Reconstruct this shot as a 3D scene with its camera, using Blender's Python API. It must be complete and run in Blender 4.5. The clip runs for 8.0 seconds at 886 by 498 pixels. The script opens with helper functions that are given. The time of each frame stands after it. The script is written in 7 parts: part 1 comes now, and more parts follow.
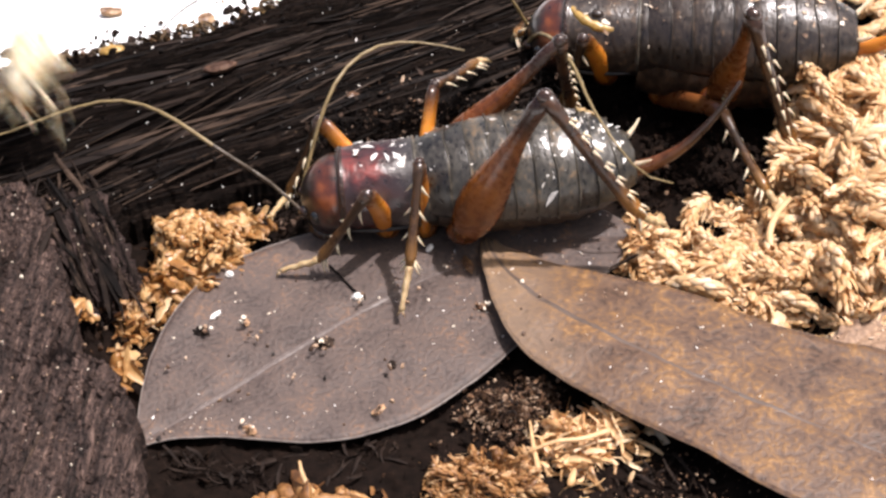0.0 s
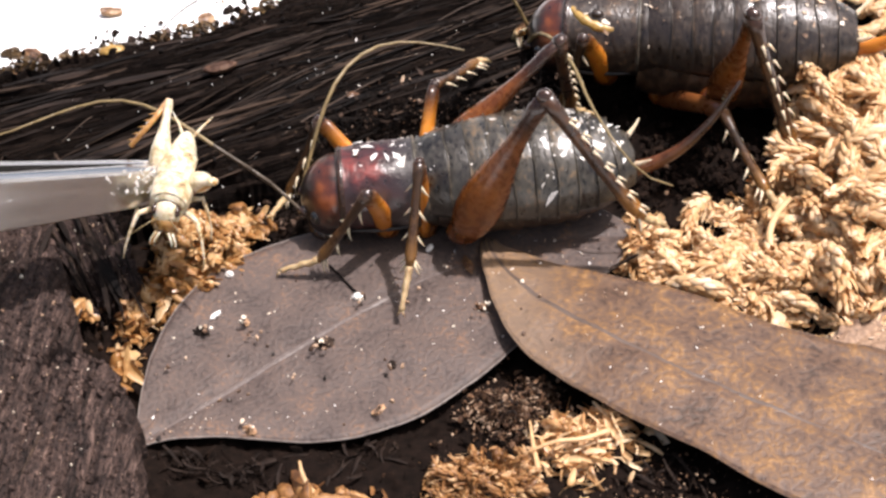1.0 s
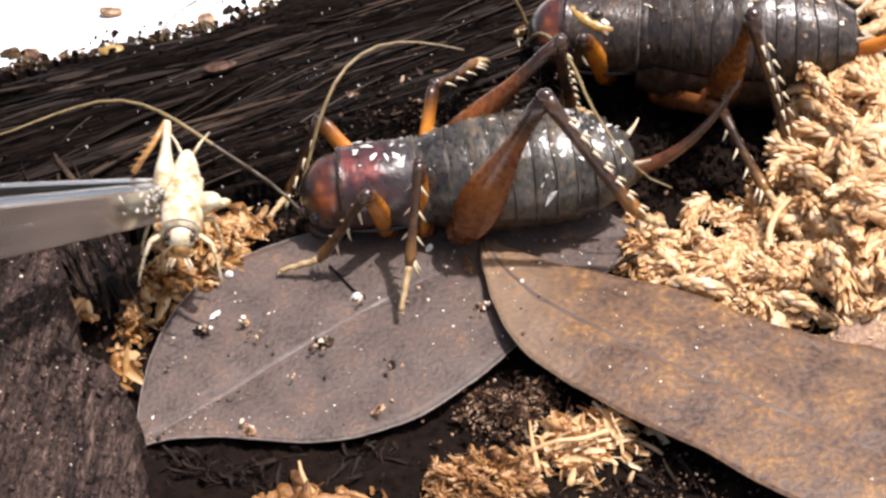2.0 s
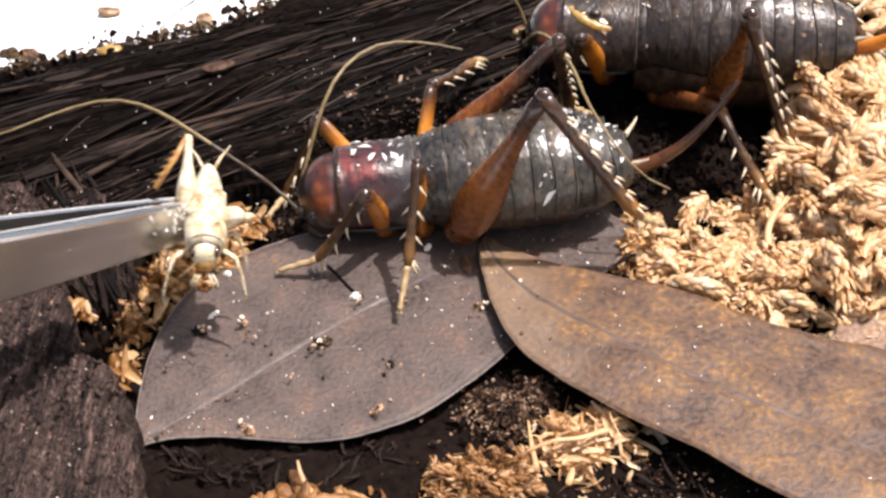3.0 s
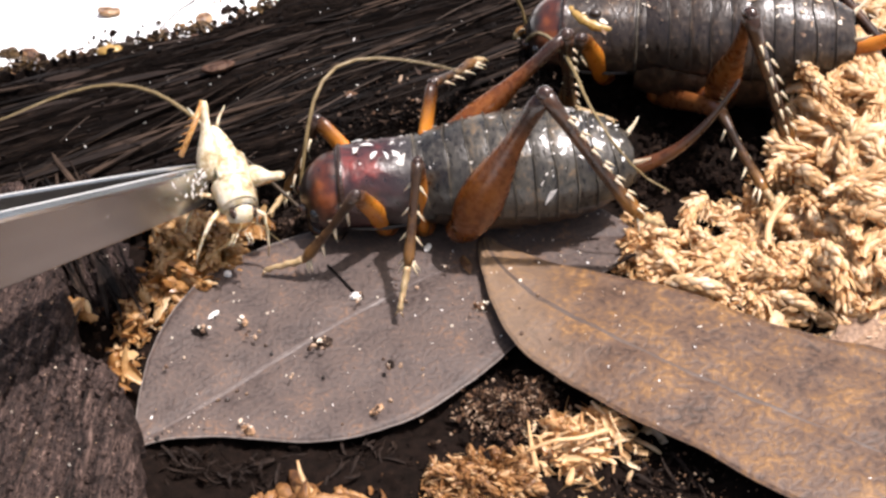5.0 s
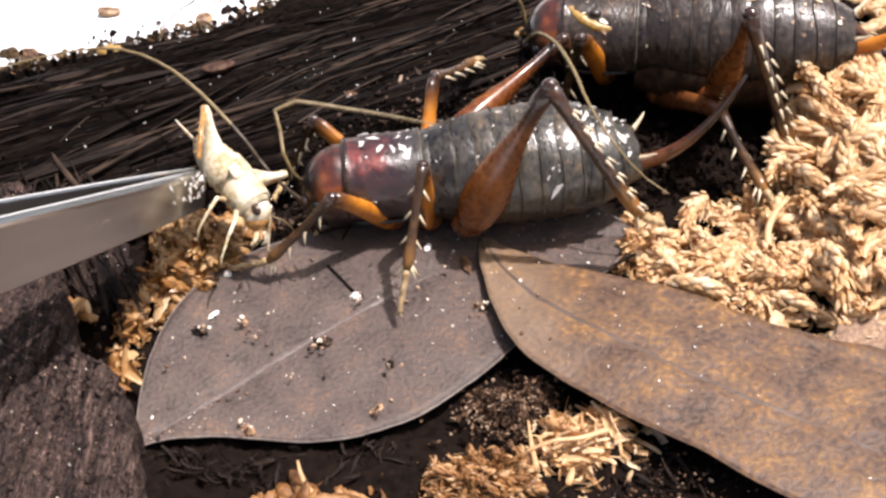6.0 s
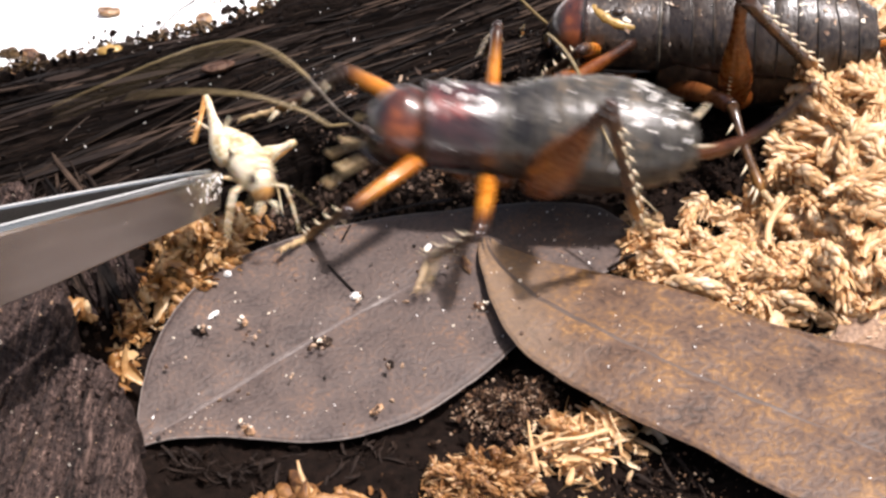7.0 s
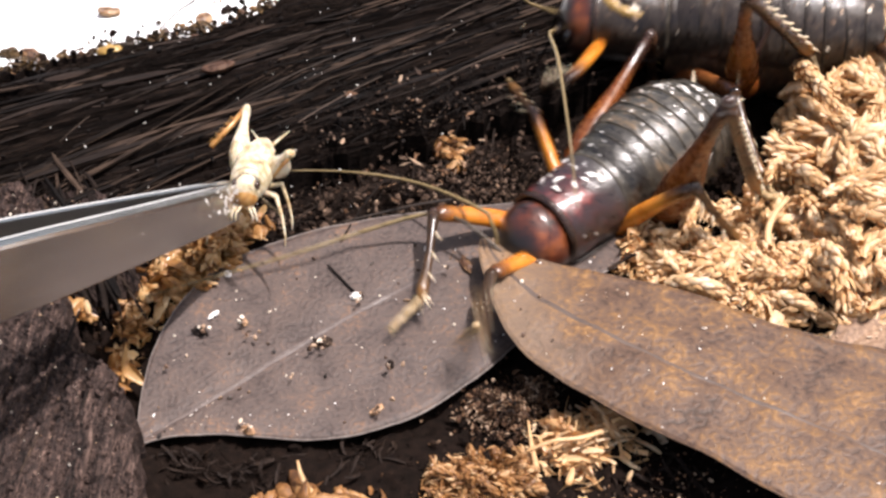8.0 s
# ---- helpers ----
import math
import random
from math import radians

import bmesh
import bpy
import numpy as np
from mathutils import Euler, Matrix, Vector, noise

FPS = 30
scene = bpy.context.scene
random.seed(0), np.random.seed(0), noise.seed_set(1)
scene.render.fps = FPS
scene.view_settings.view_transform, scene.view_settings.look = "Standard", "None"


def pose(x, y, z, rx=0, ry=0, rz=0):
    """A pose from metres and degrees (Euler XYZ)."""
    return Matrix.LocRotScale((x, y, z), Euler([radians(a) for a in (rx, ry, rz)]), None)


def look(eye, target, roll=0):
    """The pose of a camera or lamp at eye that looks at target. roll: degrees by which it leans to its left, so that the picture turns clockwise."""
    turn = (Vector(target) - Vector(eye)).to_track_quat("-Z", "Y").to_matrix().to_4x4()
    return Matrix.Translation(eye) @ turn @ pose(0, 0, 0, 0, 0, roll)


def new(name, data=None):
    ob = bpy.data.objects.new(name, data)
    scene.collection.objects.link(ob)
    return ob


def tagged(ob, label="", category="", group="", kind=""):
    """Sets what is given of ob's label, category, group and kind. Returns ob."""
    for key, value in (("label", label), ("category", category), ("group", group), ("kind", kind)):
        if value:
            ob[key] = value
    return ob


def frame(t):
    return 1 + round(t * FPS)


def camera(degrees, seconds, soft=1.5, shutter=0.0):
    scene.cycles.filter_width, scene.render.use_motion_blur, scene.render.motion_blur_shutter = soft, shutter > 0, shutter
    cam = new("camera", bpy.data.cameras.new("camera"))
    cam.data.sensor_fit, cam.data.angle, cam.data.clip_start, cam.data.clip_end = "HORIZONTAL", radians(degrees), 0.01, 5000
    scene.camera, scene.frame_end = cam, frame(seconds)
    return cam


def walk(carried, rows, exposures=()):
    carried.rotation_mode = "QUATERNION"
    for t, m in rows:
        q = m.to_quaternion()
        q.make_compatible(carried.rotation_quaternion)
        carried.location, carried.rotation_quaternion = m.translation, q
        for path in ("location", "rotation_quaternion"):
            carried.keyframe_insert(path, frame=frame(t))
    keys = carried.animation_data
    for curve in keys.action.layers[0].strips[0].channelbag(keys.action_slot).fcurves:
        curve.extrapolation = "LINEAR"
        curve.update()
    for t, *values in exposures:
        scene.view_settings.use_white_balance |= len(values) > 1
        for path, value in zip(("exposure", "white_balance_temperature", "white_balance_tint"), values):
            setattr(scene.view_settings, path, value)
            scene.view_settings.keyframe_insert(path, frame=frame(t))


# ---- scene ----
MM = 0.001
cam = camera(30, 8.0, soft=2.7, shutter=0.9)
EYE = (0.0, -0.16349, 0.14721)
walk(cam, [(0.0, look(EYE, (-0.00025, 0.0, 0.00008))), (1.7, look(EYE, (-0.00025, 0.0, 0.00008))),
           (2.8, look(EYE, (0, 0, 0))), (8.0, look(EYE, (0, 0, 0)))],
     exposures=[(0.0, 1.0), (8.0, 1.0)])

# ---- light: a high sun, a weak clear sky ----
SUN = Vector((0.30, 0.02, 0.95)).normalized()
world = bpy.data.worlds.new("sky")
scene.world = world
world.use_nodes = True
sky = world.node_tree.nodes.new("ShaderNodeTexSky")
sky.sky_type, sky.sun_disc, sky.dust_density = "NISHITA", False, 7.0
sky.sun_elevation, sky.sun_rotation = math.asin(SUN.z), math.atan2(SUN.x, SUN.y)
world.node_tree.links.new(sky.outputs[0], world.node_tree.nodes["Background"].inputs[0])
world.node_tree.nodes["Background"].inputs[1].default_value = 0.092
lamp = bpy.data.lights.new("sun", "SUN")
lamp.energy, lamp.angle, lamp.color = 3.7, radians(1.2), (1.0, 0.925, 0.945)
sun = new("sun", lamp)
sun.matrix_world = look(SUN * 2, (0, 0, 0))


# ---- materials ----
def surface(name, colours, scale=400, rough=0.5, bump=0.3, stretch=(1, 1, 1), fine=4, fine_mix=0.35, spec=0.5,
            sss=0.0, coat=0.0, metal=0.0, island=0.0, each=0.0, low=0.3, high=0.7, height=0.0004, rough_var=0.15, grades=(), thin=0.0):
    """Colour ramp over two scales of noise, with relief; scale is in cycles per metre of the object. each: how far whole objects differ.
    grades: rows of (axis, from mm, to mm, colour, how much) along which the colour turns into another. thin: share of light that a thin leaf lets through."""
    m = bpy.data.materials.new(name)
    m.use_nodes = True
    n, l = m.node_tree.nodes, m.node_tree.links
    b = n["Principled BSDF"]
    co, mp = n.new("ShaderNodeTexCoord"), n.new("ShaderNodeMapping")
    mp.inputs["Scale"].default_value = stretch
    l.new(co.outputs["Object"], mp.inputs["Vector"])
    a, c = n.new("ShaderNodeTexNoise"), n.new("ShaderNodeTexNoise")
    a.inputs["Scale"].default_value, a.inputs["Detail"].default_value = scale, 5
    c.inputs["Scale"].default_value, c.inputs["Detail"].default_value = scale * fine, 4
    l.new(mp.outputs[0], a.inputs["Vector"]), l.new(mp.outputs[0], c.inputs["Vector"])
    mix = n.new("ShaderNodeMix")
    mix.inputs[0].default_value = fine_mix
    l.new(a.outputs[0], mix.inputs[2]), l.new(c.outputs[0], mix.inputs[3])
    value = mix.outputs[0]
    for amount, source in ((island, "ShaderNodeNewGeometry"), (each, "ShaderNodeObjectInfo")):
        if amount:
            info, add, sub = n.new(source), n.new("ShaderNodeMath"), n.new("ShaderNodeMath")
            add.operation, sub.operation = "MULTIPLY_ADD", "SUBTRACT"
            add.inputs[1].default_value, sub.inputs[1].default_value = amount, amount / 2
            l.new(info.outputs["Random Per Island" if amount == island else "Random"], add.inputs[0]), l.new(value, add.inputs[2])
            l.new(add.outputs[0], sub.inputs[0])
            value = sub.outputs[0]
    ramp = n.new("ShaderNodeValToRGB")
    e = ramp.color_ramp.elements
    while len(e) < len(colours):
        e.new(0.5)
    for i, col in enumerate(colours):
        e[i].position = low + (high - low) * i / max(1, len(colours) - 1)
        e[i].color = (*col, 1)
    l.new(value, ramp.inputs[0])
    tone = ramp.outputs[0]
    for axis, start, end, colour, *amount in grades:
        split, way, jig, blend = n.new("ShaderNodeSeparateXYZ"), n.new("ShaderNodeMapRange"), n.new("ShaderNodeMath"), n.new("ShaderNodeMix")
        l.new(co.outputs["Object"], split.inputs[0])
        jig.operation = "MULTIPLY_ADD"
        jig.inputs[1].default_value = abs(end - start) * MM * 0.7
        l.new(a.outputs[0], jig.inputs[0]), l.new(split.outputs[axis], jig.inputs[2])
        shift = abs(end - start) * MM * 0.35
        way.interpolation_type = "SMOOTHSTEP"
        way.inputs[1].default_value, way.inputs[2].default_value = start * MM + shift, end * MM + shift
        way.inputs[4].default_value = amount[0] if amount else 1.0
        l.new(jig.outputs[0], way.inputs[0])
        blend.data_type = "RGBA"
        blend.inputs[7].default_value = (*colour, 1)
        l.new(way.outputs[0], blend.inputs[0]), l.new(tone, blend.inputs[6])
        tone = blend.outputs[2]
    l.new(tone, b.inputs["Base Color"])
    bp = n.new("ShaderNodeBump")
    bp.inputs["Strength"].default_value, bp.inputs["Distance"].default_value = bump, height
    l.new(mix.outputs[0], bp.inputs["Height"]), l.new(bp.outputs[0], b.inputs["Normal"])
    l.new(bp.outputs[0], b.inputs["Coat Normal"])
    rr = n.new("ShaderNodeMapRange")
    rr.inputs[3].default_value, rr.inputs[4].default_value = max(0.03, rough - rough_var), min(1, rough + rough_var)
    l.new(c.outputs[0], rr.inputs[0]), l.new(rr.outputs[0], b.inputs["Roughness"])
    b.inputs["Specular IOR Level"].default_value, b.inputs["Metallic"].default_value = spec, metal
    b.inputs["Coat Weight"].default_value, b.inputs["Coat Roughness"].default_value = coat, 0.11
    if sss:
        b.inputs["Subsurface Weight"].default_value, b.inputs["Subsurface Scale"].default_value = sss, 0.0005
        b.inputs["Subsurface Radius"].default_value = (1.0, 0.6, 0.35)
    if thin:
        glow, both, deep = n.new("ShaderNodeBsdfTranslucent"), n.new("ShaderNodeMixShader"), n.new("ShaderNodeGamma")
        deep.inputs[1].default_value = 1.5  # light that comes through is deeper in colour
        both.inputs[0].default_value = thin
        l.new(tone, deep.inputs[0]), l.new(deep.outputs[0], glow.inputs["Color"]), l.new(b.outputs[0], both.inputs[1]), l.new(glow.outputs[0], both.inputs[2])
        l.new(both.outputs[0], n["Material Output"].inputs["Surface"])
    return m


TRAY = surface("white_plastic", [(0.78, 0.78, 0.76), (0.84, 0.84, 0.82)], 60, 0.4, 0.1)
SOIL = surface("damp_soil", [(0.0045, 0.0028, 0.002), (0.0095, 0.0056, 0.004), (0.022, 0.013, 0.0085)], 900, 0.85, 1.0, fine=5, island=0.3, spec=0.06, low=0.35, high=0.75)
WOOD = surface("rotten_wood", [(0.0026, 0.0017, 0.0014), (0.0054, 0.0035, 0.0026), (0.0132, 0.0085, 0.0063), (0.046, 0.030, 0.0215)], 1100, 0.75, 1.0,
               (0.05, 1, 1), 3.5, 0.55, 0.05, low=0.38, high=0.74, height=0.0011)
CHUNK = surface("weathered_wood", [(0.008, 0.0049, 0.0040), (0.028, 0.0175, 0.0142), (0.064, 0.0405, 0.0325), (0.17, 0.113, 0.090)], 900, 0.7, 1.0,
                (1, 0.14, 1), 4, 0.5, 0.2, low=0.36, high=0.68, height=0.0009)
WOOD_WET = surface("dark_wet_wood", [(0.007, 0.0046, 0.004), (0.020, 0.013, 0.011), (0.040, 0.026, 0.022), (0.10, 0.068, 0.056)], 900, 0.7, 1.0,
                   (1, 0.14, 1), 4, 0.5, 0.12, low=0.36, high=0.7, height=0.0009)
SPLINTER = surface("wood_splinter", [(0.0024, 0.0016, 0.0012), (0.006, 0.0039, 0.0029), (0.0145, 0.0093, 0.0066), (0.052, 0.034, 0.0235)], 600, 0.75, 0.6,
                   (0.2, 1, 1), each=0.8, spec=0.1, low=0.15, high=0.95)
BARK = surface("dark_bark", [(0.004, 0.0026, 0.002), (0.010, 0.0063, 0.0046), (0.021, 0.0132, 0.0095), (0.062, 0.040, 0.027)], 700, 0.7, 1.0, (0.1, 1, 1), each=0.6, spec=0.12, low=0.2, high=0.85)
STRAND = surface("pale_wood_fibre", [(0.012, 0.008, 0.006), (0.036, 0.024, 0.017), (0.080, 0.056, 0.042)], 500, 0.6, 0.4, (0.2, 1, 1), each=0.6, spec=0.2, low=0.2, high=0.8)
MOSS = surface("dry_moss", [(0.30, 0.128, 0.043), (0.60, 0.360, 0.158), (0.73, 0.520, 0.290), (0.81, 0.67, 0.49)], 240, 0.42, 0.5, fine=6,
               island=0.42, low=0.14, high=0.85, height=0.0002, thin=0.33)
MOSS_BROWN = surface("damp_moss", [(0.08, 0.032, 0.011), (0.26, 0.115, 0.036), (0.45, 0.235, 0.085), (0.70, 0.49, 0.27)], 420, 0.5, 0.6, fine=5,
                     island=0.45, low=0.2, high=0.8, height=0.0002, thin=0.4)
MOSS_HONEY = surface("honey_moss", [(0.17, 0.066, 0.018), (0.45, 0.225, 0.072), (0.63, 0.40, 0.175), (0.78, 0.60, 0.37)], 380, 0.34, 0.6, fine=5,
                     island=0.5, coat=0.15, low=0.12, high=0.9, height=0.0003, thin=0.45)
FLAKE = surface("pale_flake", [(0.50, 0.46, 0.40), (0.80, 0.78, 0.74)], 700, 0.4, 0.3, island=0.5)
CRUMB = surface("litter_crumb", [(0.012, 0.008, 0.006), (0.11, 0.06, 0.035), (0.36, 0.24, 0.15), (0.68, 0.60, 0.48)], 300, 0.6, 0.4, island=1.0, low=0.1, high=0.85)
DIRT = surface("brown_dirt", [(0.012, 0.007, 0.005), (0.055, 0.028, 0.015), (0.125, 0.066, 0.034), (0.40, 0.29, 0.20)], 400, 0.7, 0.6, island=0.9, spec=0.2, low=0.1, high=1.05)
MOULD = surface("mouldy_bark", [(0.008, 0.005, 0.003), (0.030, 0.018, 0.009), (0.075, 0.045, 0.018), (0.20, 0.12, 0.04)], 350, 0.6, 0.6, island=0.5, spec=0.2, low=0.15, high=0.95)
FRASS = surface("brown_frass", [(0.014, 0.009, 0.006), (0.050, 0.031, 0.021), (0.105, 0.068, 0.047), (0.28, 0.20, 0.15)], 400, 0.7, 0.6, island=0.6, spec=0.15, low=0.15, high=1.05)
HUSK_TAN = surface("tan_litter", [(0.12, 0.06, 0.03), (0.32, 0.18, 0.09), (0.55, 0.38, 0.22)], 500, 0.55, 0.5, fine=4, low=0.3, high=0.7)
PUPA = surface("pupa_case", [(0.018, 0.009, 0.006), (0.05, 0.024, 0.014), (0.12, 0.07, 0.045)], 350, 0.6, 0.8, fine=4, spec=0.2)
HUSK = surface("seed_husk", [(0.02, 0.009, 0.006), (0.085, 0.038, 0.017), (0.26, 0.15, 0.06)], 350, 0.4, 0.5, island=0.3)
LEAF_GREY = surface("dry_grey_leaf", [(0.034, 0.023, 0.019), (0.062, 0.045, 0.038), (0.081, 0.057, 0.046), (0.140, 0.080, 0.048)], 200, 0.55, 0.8, fine=9,
                    fine_mix=0.52, spec=0.3, low=0.35, high=0.67, height=0.0004)
LEAF_BROWN = surface("dry_brown_leaf", [(0.044, 0.027, 0.018), (0.077, 0.046, 0.031), (0.103, 0.061, 0.037), (0.146, 0.079, 0.034), (0.225, 0.122, 0.050)], 165, 0.5, 0.9, fine=8,
                     fine_mix=0.45, spec=0.25, low=0.36, high=0.66, height=0.0004, grades=((0, 20.0, 5.0, (0.215, 0.155, 0.106), 0.55),))
LEAF_TAN = surface("dry_tan_leaf", [(0.07, 0.040, 0.026), (0.16, 0.10, 0.065), (0.24, 0.155, 0.10), (0.36, 0.25, 0.16)], 300, 0.55, 0.8, fine=6,
                   fine_mix=0.5, spec=0.25, low=0.33, high=0.68, height=0.0004)
RIB = surface("leaf_midrib", [(0.055, 0.040, 0.035), (0.088, 0.066, 0.057), (0.135, 0.112, 0.100)], 900, 0.5, 0.3)
RIM_PALE = surface("leaf_margin", [(0.075, 0.055, 0.047), (0.13, 0.105, 0.09), (0.22, 0.19, 0.165)], 500, 0.5, 0.3)
RIB_DARK = surface("leaf_midrib_dark", [(0.05, 0.036, 0.028), (0.09, 0.06, 0.043)], 300, 0.5, 0.3)
SHELL = surface("grey_chitin", [(0.010, 0.0075, 0.0056), (0.028, 0.024, 0.0185), (0.050, 0.044, 0.034), (0.12, 0.080, 0.044)], 360, 0.34, 0.7, (1.3, 0.8, 0.8), fine=4, fine_mix=0.45, spec=0.5,
                coat=0.25, each=0.12, low=0.36, high=0.68, height=0.0003, rough_var=0.26)
SHELL_DARK = surface("dark_chitin", [(0.008, 0.005, 0.0036), (0.021, 0.014, 0.0098), (0.036, 0.025, 0.0175), (0.12, 0.072, 0.038)], 300, 0.36, 0.6, (1.6, 1, 1), fine=4, fine_mix=0.4, spec=0.5,
                     coat=0.15, low=0.33, high=0.70, height=0.0004, rough_var=0.25)
BELLY = surface("brown_underside", [(0.018, 0.010, 0.006), (0.055, 0.030, 0.016), (0.11, 0.066, 0.035)], 300, 0.4, 0.5, (2, 1, 1), coat=0.2, low=0.35, high=0.7)
SEAM = surface("pale_seam", [(0.025, 0.020, 0.014), (0.06, 0.05, 0.036), (0.13, 0.11, 0.082), (0.34, 0.30, 0.24)], 300, 0.35, 0.3, fine=3, low=0.40, high=0.72)
SEAM_DARK = surface("dull_seam", [(0.012, 0.009, 0.007), (0.03, 0.022, 0.016), (0.15, 0.12, 0.09)], 300, 0.45, 0.3, fine=3, low=0.42, high=0.78)
RED = surface("red_chitin", [(0.012, 0.008, 0.008), (0.024, 0.011, 0.010), (0.042, 0.011, 0.010), (0.15, 0.018, 0.012)], 150, 0.34, 1.0, fine=5, fine_mix=0.35, spec=0.6,
              coat=0.35, low=0.36, high=0.66, height=0.0006, rough_var=0.28, grades=((0, 9.8, 6.6, (0.034, 0.029, 0.026), 0.9),))
# black face at the front; the colour also darkens towards the head's underside
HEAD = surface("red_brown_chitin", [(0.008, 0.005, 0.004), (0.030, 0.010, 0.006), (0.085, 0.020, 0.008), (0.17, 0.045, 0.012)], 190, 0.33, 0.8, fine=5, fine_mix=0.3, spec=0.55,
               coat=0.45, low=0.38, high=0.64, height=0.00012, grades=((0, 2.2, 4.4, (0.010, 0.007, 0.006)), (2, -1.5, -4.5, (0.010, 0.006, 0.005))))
AMBER = surface("amber_chitin", [(0.23, 0.065, 0.008), (0.42, 0.140, 0.013), (0.54, 0.21, 0.022)], 150, 0.3, 0.12, fine=5, sss=0.35, coat=0.3, spec=0.35,
                low=0.3, high=0.7, height=0.0001, grades=((0, 9.5, 14.5, (0.035, 0.013, 0.005)),))
RUST = surface("rust_chitin", [(0.052, 0.014, 0.004), (0.115, 0.032, 0.006), (0.22, 0.072, 0.011)], 160, 0.28, 0.4, fine=7, fine_mix=0.45, sss=0.3, coat=0.3, spec=0.35,
               low=0.3, high=0.7, height=0.00015, grades=((0, 16.5, 21.5, (0.028, 0.011, 0.006)),))
# tail blade's own brown; also stands in for shade on the back weta's mid femurs
BLADE_AND_SHADE = surface("dark_brown_and_shaded_chitin", [(0.045, 0.014, 0.005), (0.10, 0.032, 0.010), (0.17, 0.06, 0.016)], 160, 0.3, 0.3, fine=5, coat=0.3, spec=0.35, low=0.3, high=0.7,
                height=0.0001, grades=((0, -25.0, -33.0, (0.016, 0.007, 0.005)),))
JOINT = surface("joint_chitin", [(0.012, 0.006, 0.004), (0.045, 0.021, 0.012)], 500, 0.22, 0.5, coat=0.25)
SHIN = surface("shin_chitin", [(0.016, 0.009, 0.005), (0.045, 0.022, 0.010), (0.14, 0.065, 0.02)], 200, 0.3, 0.3, coat=0.15, spec=0.4, low=0.35, high=0.75,
               grades=((0, 8.5, 13.0, (0.20, 0.095, 0.026)),))
SHIN_HIND = surface("hind_shin_chitin", [(0.012, 0.006, 0.004), (0.032, 0.014, 0.007), (0.09, 0.036, 0.012)], 200, 0.3, 0.3, coat=0.15, spec=0.4, low=0.3, high=0.75,
                    grades=((0, 15.5, 21.5, (0.24, 0.105, 0.024)),))
SPINE = surface("pale_spine", [(0.40, 0.32, 0.20), (0.68, 0.58, 0.42)], 600, 0.35, 0.1, sss=0.2)
TARSUS = surface("pale_tarsus", [(0.22, 0.14, 0.06), (0.48, 0.36, 0.20)], 400, 0.4, 0.2, sss=0.3)
FEELER_DARK = surface("dark_feeler", [(0.02, 0.013, 0.007), (0.06, 0.04, 0.02)], 900, 0.45, 0.2)
FEELER = surface("feeler", [(0.11, 0.075, 0.03), (0.22, 0.16, 0.07)], 900, 0.45, 0.2)
EYE_BLACK = surface("eye", [(0.004, 0.004, 0.004), (0.012, 0.010, 0.010)], 900, 0.08, 0.05, coat=0.6, rough_var=0.02)
CREAM = surface("cream_chitin", [(0.07, 0.04, 0.018), (0.34, 0.245, 0.12), (0.52, 0.435, 0.285), (0.64, 0.57, 0.44)], 420, 0.4, 0.4, fine=4, fine_mix=0.4, sss=0.45, low=0.28, high=0.6, height=0.0002)
CREAM_MARK = surface("dark_mark", [(0.010, 0.007, 0.006), (0.05, 0.032, 0.02)], 500, 0.35, 0.1)
OCHRE = surface("ochre_chitin", [(0.10, 0.05, 0.015), (0.30, 0.18, 0.04), (0.42, 0.29, 0.09)], 500, 0.4, 0.3, coat=0.2)
HONEY = surface("honey_chitin", [(0.18, 0.075, 0.018), (0.38, 0.19, 0.05), (0.50, 0.30, 0.11)], 400, 0.3, 0.2, sss=0.4, coat=0.3)
STEEL = surface("brushed_steel", [(0.50, 0.485, 0.465), (0.56, 0.545, 0.525), (0.63, 0.615, 0.595)], 300, 0.25, 0.3, (0.06, 1, 1), metal=1.0, rough_var=0.05, height=0.00006)


# ---- mesh tools; all lengths in millimetres ----
def part(name, bm, material, parent=None, label="", smooth=True):
    mesh = bpy.data.meshes.new(name)
    for v in bm.verts:
        v.co *= MM
    bmesh.ops.recalc_face_normals(bm, faces=bm.faces)
    bm.to_mesh(mesh)
    bm.free()
    mesh.materials.append(material)
    if smooth:
        mesh.polygons.foreach_set("use_smooth", [True] * len(mesh.polygons))
    ob = new(name, mesh)
    ob.parent = parent
    return tagged(ob, label=label)


def raw(name, verts, faces, material, parent=None, label="", smooth=True):
    mesh = bpy.data.meshes.new(name)
    mesh.from_pydata([(x * MM, y * MM, z * MM) for x, y, z in verts], [], faces)
    mesh.materials.append(material)
    mesh.polygons.foreach_set("use_smooth", [smooth] * len(mesh.polygons))
    ob = new(name, mesh)
    ob.parent = parent
    return tagged(ob, label=label)


def at(x, y, z, rx=0, ry=0, rz=0):
    return pose(x * MM, y * MM, z * MM, rx, ry, rz)


def axes(a, b, up=(0, 0, 1)):
    """A pose at a, in mm, whose x axis points to b."""
    f = (Vector(b) - Vector(a)).normalized()
    s = Vector(up).cross(f)
    if s.length < 1e-4:
        s = Vector((0, 1, 0)).cross(f)
    s.normalize()
    m = Matrix((f, s, f.cross(s))).transposed().to_4x4()
    m.translation = Vector(a) * MM
    return m


